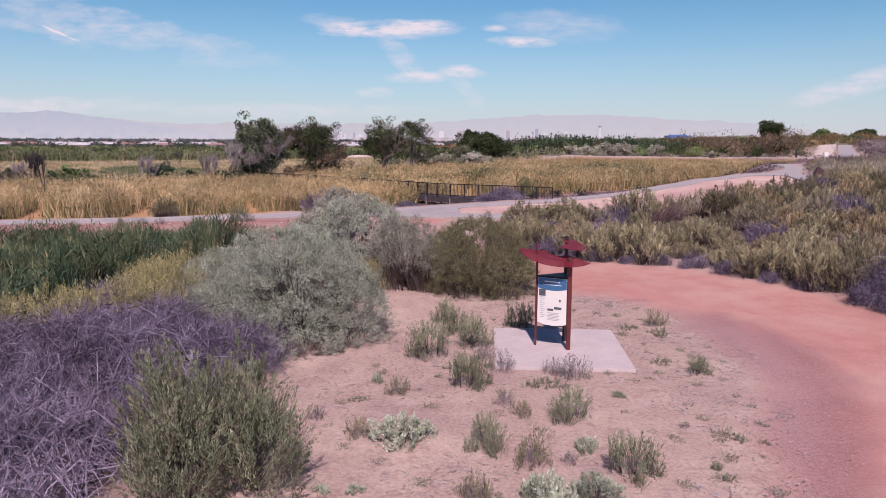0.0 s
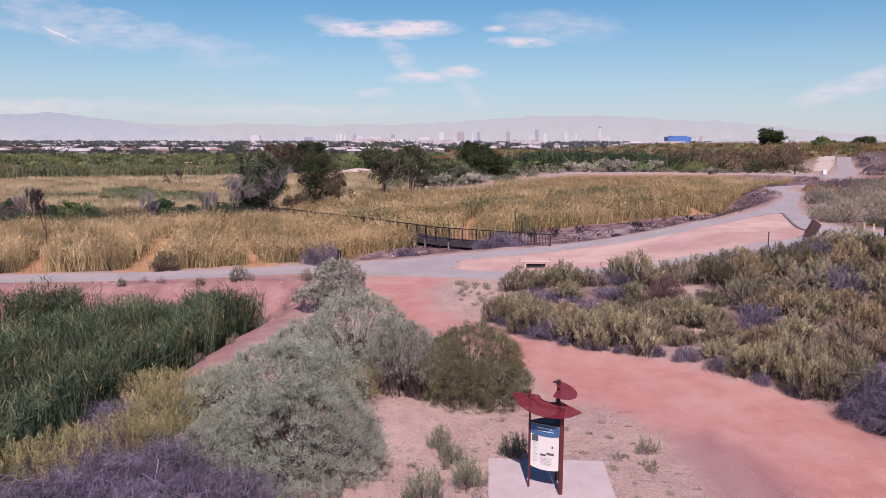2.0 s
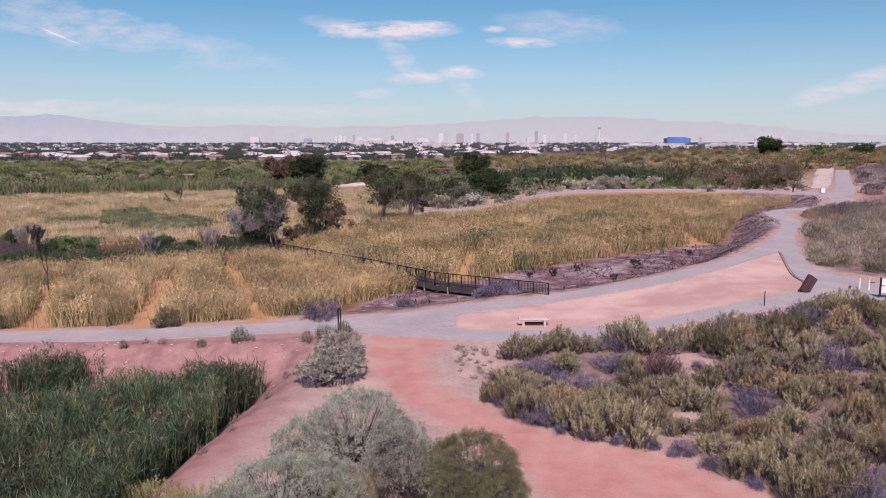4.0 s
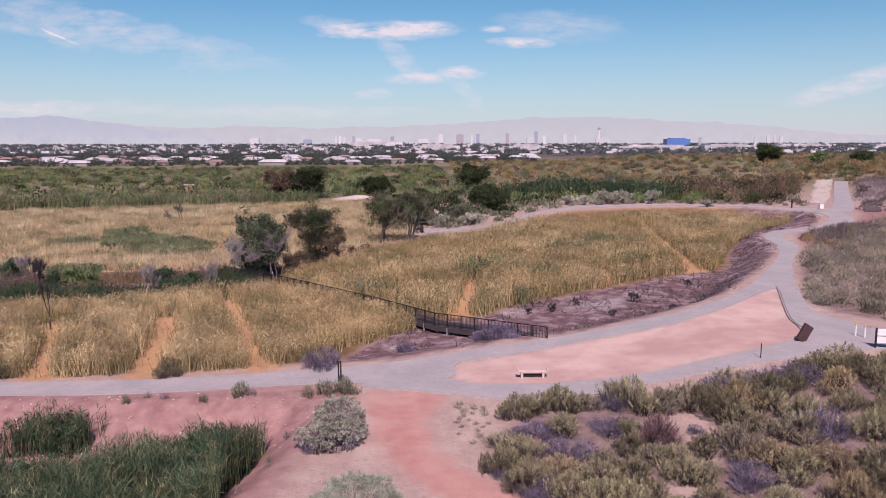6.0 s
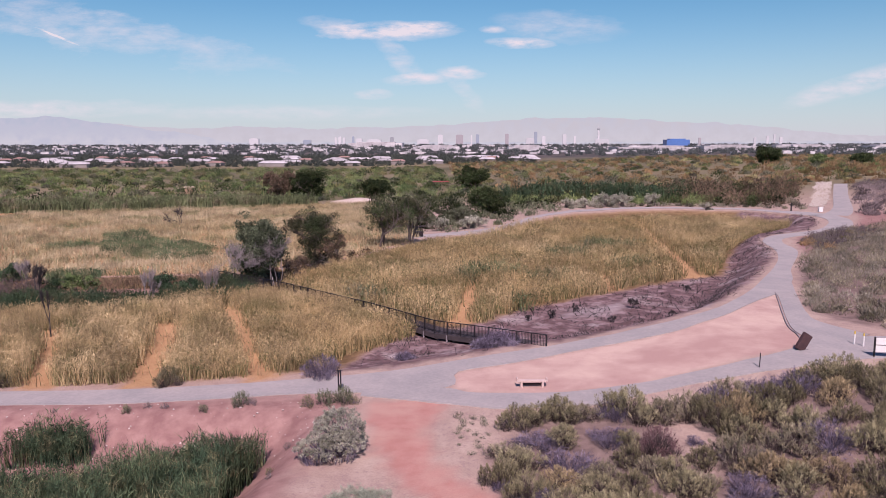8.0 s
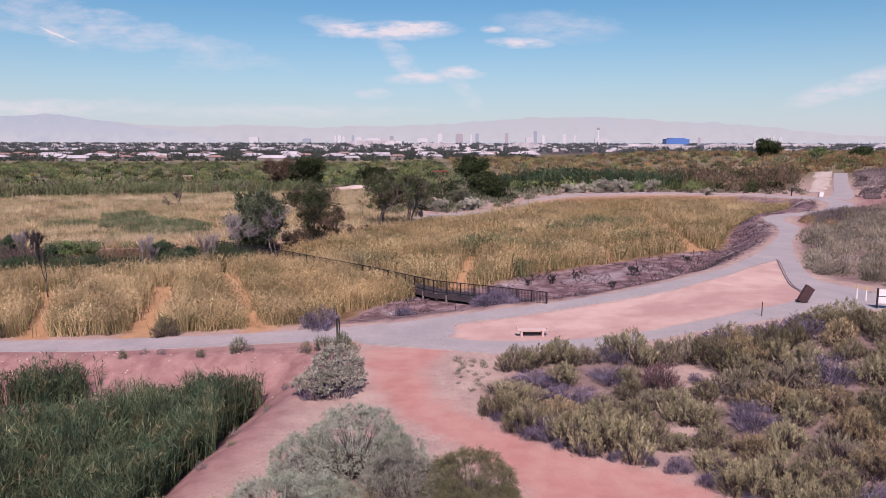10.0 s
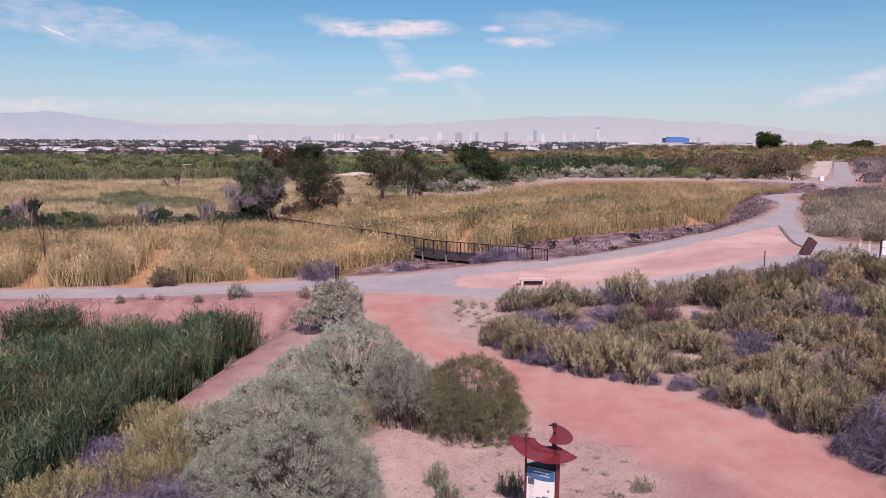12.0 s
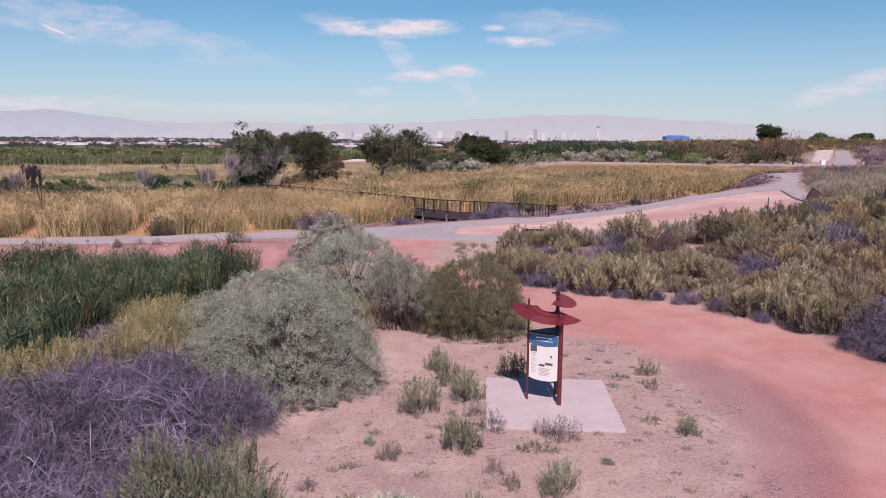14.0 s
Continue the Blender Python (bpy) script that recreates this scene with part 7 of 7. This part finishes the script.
def litter(seed, outline, per_m2, label):
    """Bits of dry stalk and leaf lying on the sand, thicker in some patches."""
    rng = np.random.default_rng(seed)
    x, y = filled(rng, outline, per_m2)
    ok = (ripple(x, y, 1.6, 3.0) + 0.7 * ripple(x, y, 0.5, 4.0) + 0.5 * rng.normal(size=len(x)) > 0.25) & (np.maximum(np.abs(x - 2.66) - 1.65, np.abs(y - 17.86) - 1.85) > 0)
    x, y = x[ok], y[ok]
    n = len(x)
    base = np.stack([x, y, land(x, y) + 0.02], 1)
    tip = base + rng.normal(size=(n, 3)) * np.array([0.07, 0.07, 0.012]) + np.array([0, 0, 0.02])
    return tagged(new("litter", tri_mesh("litter", *blades(rng, base, tip, 0.014 * rng.uniform(0.5, 1.6, n), 0.2, False), GREY_TWIG)), label, "litter", kind="stuff")


litter(143, SAND, 150, "bits of dry stalk scattered on the sand")


def scorched(seed, outline, k, label):
    """Charred stalks and fallen sticks on burnt ground."""
    rng = np.random.default_rng(seed)
    x, y = filled(rng, outline, k)
    n = len(x)
    patchy = ripple(x, y, 5, 1.0) + 0.6 * ripple(x, y, 1.6, 2.0) > 0.05
    x, y, n = x[patchy], y[patchy], int(patchy.sum())
    base = np.stack([x, y, land(x, y)], 1)
    tip = base + rng.normal(size=(n, 3)) * np.array([0.35, 0.35, 0.05]) + np.array([0, 0, 1]) * (rng.random((n, 1)) < 0.5) * rng.uniform(0.1, 0.6, (n, 1)) + np.array([0, 0, 0.05])
    return tagged(new("burnt_stalks", tri_mesh("burnt_stalks", *blades(rng, base, tip, 0.045 * rng.uniform(0.6, 1.5, n), 0.25), CHAR)), label, "debris", kind="stuff")


scorched(141, BURN, 6, "charred stalks and sticks on burnt ground")
for i, (x, y, size) in enumerate(((10.5, 72.5, 0.9), (13.5, 76, 0.8), (19.6, 76.8, 1.2), (8.0, 71.5, 0.7), (22.5, 72.5, 0.8), (28.0, 86, 0.9), (16, 71.0, 0.7))):
    bare_tree("burnt_bush", 150 + i, x, y, size * 1.2, CHAR, "small blackened bush on burnt ground", 0.8, (4, 3), 0.035)
for x, y, size, turn in ((4.4, 59.9, 1.0, 10), (3.0, 59.6, 0.7, 90), (-3.4, 57.0, 0.5, 50)):
    copy_thing(first, standing(x, y, turn, size))["label"] = "dark dry brush beside the boardwalk"

# what stands about the far path
RIPRAP = surface("pale_rubble", (0.41, 0.353, 0.295), (0.541, 0.476, 0.41), 1.5, 0.9, varied=0.2)
pebbles("rubble", 161, [(83.6, 171.5), (86.4, 169.6), (121.8, 236.3), (118.6, 240)], 11.0, 0.24, "pale rubble lining a chute beside the path", RIPRAP)
hut = empty("hut", pose(-93.5, 264.5, ground_at(-93.5, 264.5), 0, 0, 15), "small tan hut with a pale roof", "hut")
block("wall", (2.62, 2.46, 1.97), (0, 0, -0.1), surface("tan_wall", (0.246, 0.164, 0.0984), (0.295, 0.205, 0.131), 2.0), hut, 0.0)
block("roof", (3.28, 3.12, 0.205), (0, 0, 2.3), surface("tan_roof", (0.451, 0.344, 0.23), (0.508, 0.394, 0.279), 2.0), hut, 0.0)
cart = empty("utility_cart", pose(-5.5, 131.5, ground_at(-5.5, 131.5), 0, 0, 20), "dark utility cart parked at the end of the path", "cart")
block("body", (1.5, 1.3, 0.6), (0, 0, 0.35), DARK_STEEL, cart, 0.05)
block("roof", (1.4, 1.2, 0.06), (0, 0, 1.75), DARK_STEEL, cart, 0.01)
for x in (-0.6, 0.6):
    for y in (-0.5, 0.5):
        block("upright", (0.06, 0.06, 0.85), (x, y, 0.92), DARK_STEEL, cart, 0.0)
for x in (-0.5, 0.5):
    for y in (-0.62, 0.62):
        bm = bmesh.new()
        bmesh.ops.create_cone(bm, segments=14, radius1=0.28, radius2=0.28, depth=0.18, matrix=pose(0, 0, 0, 90), cap_ends=True)
        w = part("wheel", bm_mesh("wheel", bm, BLACK_STEEL), cart)
        w.location = (x, y, 0.28)
white_box = empty("utility_box", pose(80.5, 160.2, ground_at(80.5, 160.2)), "small white utility box beside the far path", "box")
block("body", (0.9, 0.6, 0.95), (0, 0, 0), WHITE_PAINT, white_box, 0.03)
block("lid", (0.96, 0.66, 0.07), (0, 0, 0.95), WHITE_PAINT, white_box, 0.01)

bm = bmesh.new()
bmesh.ops.create_uvsphere(bm, u_segments=28, v_segments=14, radius=1.0)
for v in bm.verts:
    w = 1 + 0.18 * math.sin(3.1 * v.co.x + 2.0 * v.co.y) + 0.1 * math.sin(7.3 * v.co.y - 5.1 * v.co.x)
    v.co = Vector((v.co.x * 6.5 * w, v.co.y * 4.5 * w, v.co.z * 1.1 * w))
mound = tagged(new("earth_mound", bm_mesh("earth_mound", bm, surface("pale_earth", (0.41, 0.328, 0.271), (0.508, 0.418, 0.353), 0.6, 0.95, 0.05))), "low pale mound of bare earth beside a dark tree", "mound")
mound.data.shade_smooth()
mound.location = (-27.5, 214.0, ground_at(-27.5, 214.0) + 0.1)
shelter = empty("shelter", pose(-3.0, 262.0, ground_at(-3.0, 262.0), 0, 0, 8), "small open shelter with a red roof among trees", "shelter")
RED_ROOF = surface("red_roof", (0.246, 0.0328, 0.0287), (0.312, 0.0492, 0.041), 2.0, 0.7)
block("roof", (5.6, 3.2, 0.22), (0, 0, 2.9), RED_ROOF, shelter, 0.03)
for x in (-2.5, 2.5):
    for y in (-1.3, 1.3):
        block("post", (0.16, 0.16, 2.95), (x, y, 0), DARK_STEEL, shelter, 0.01)
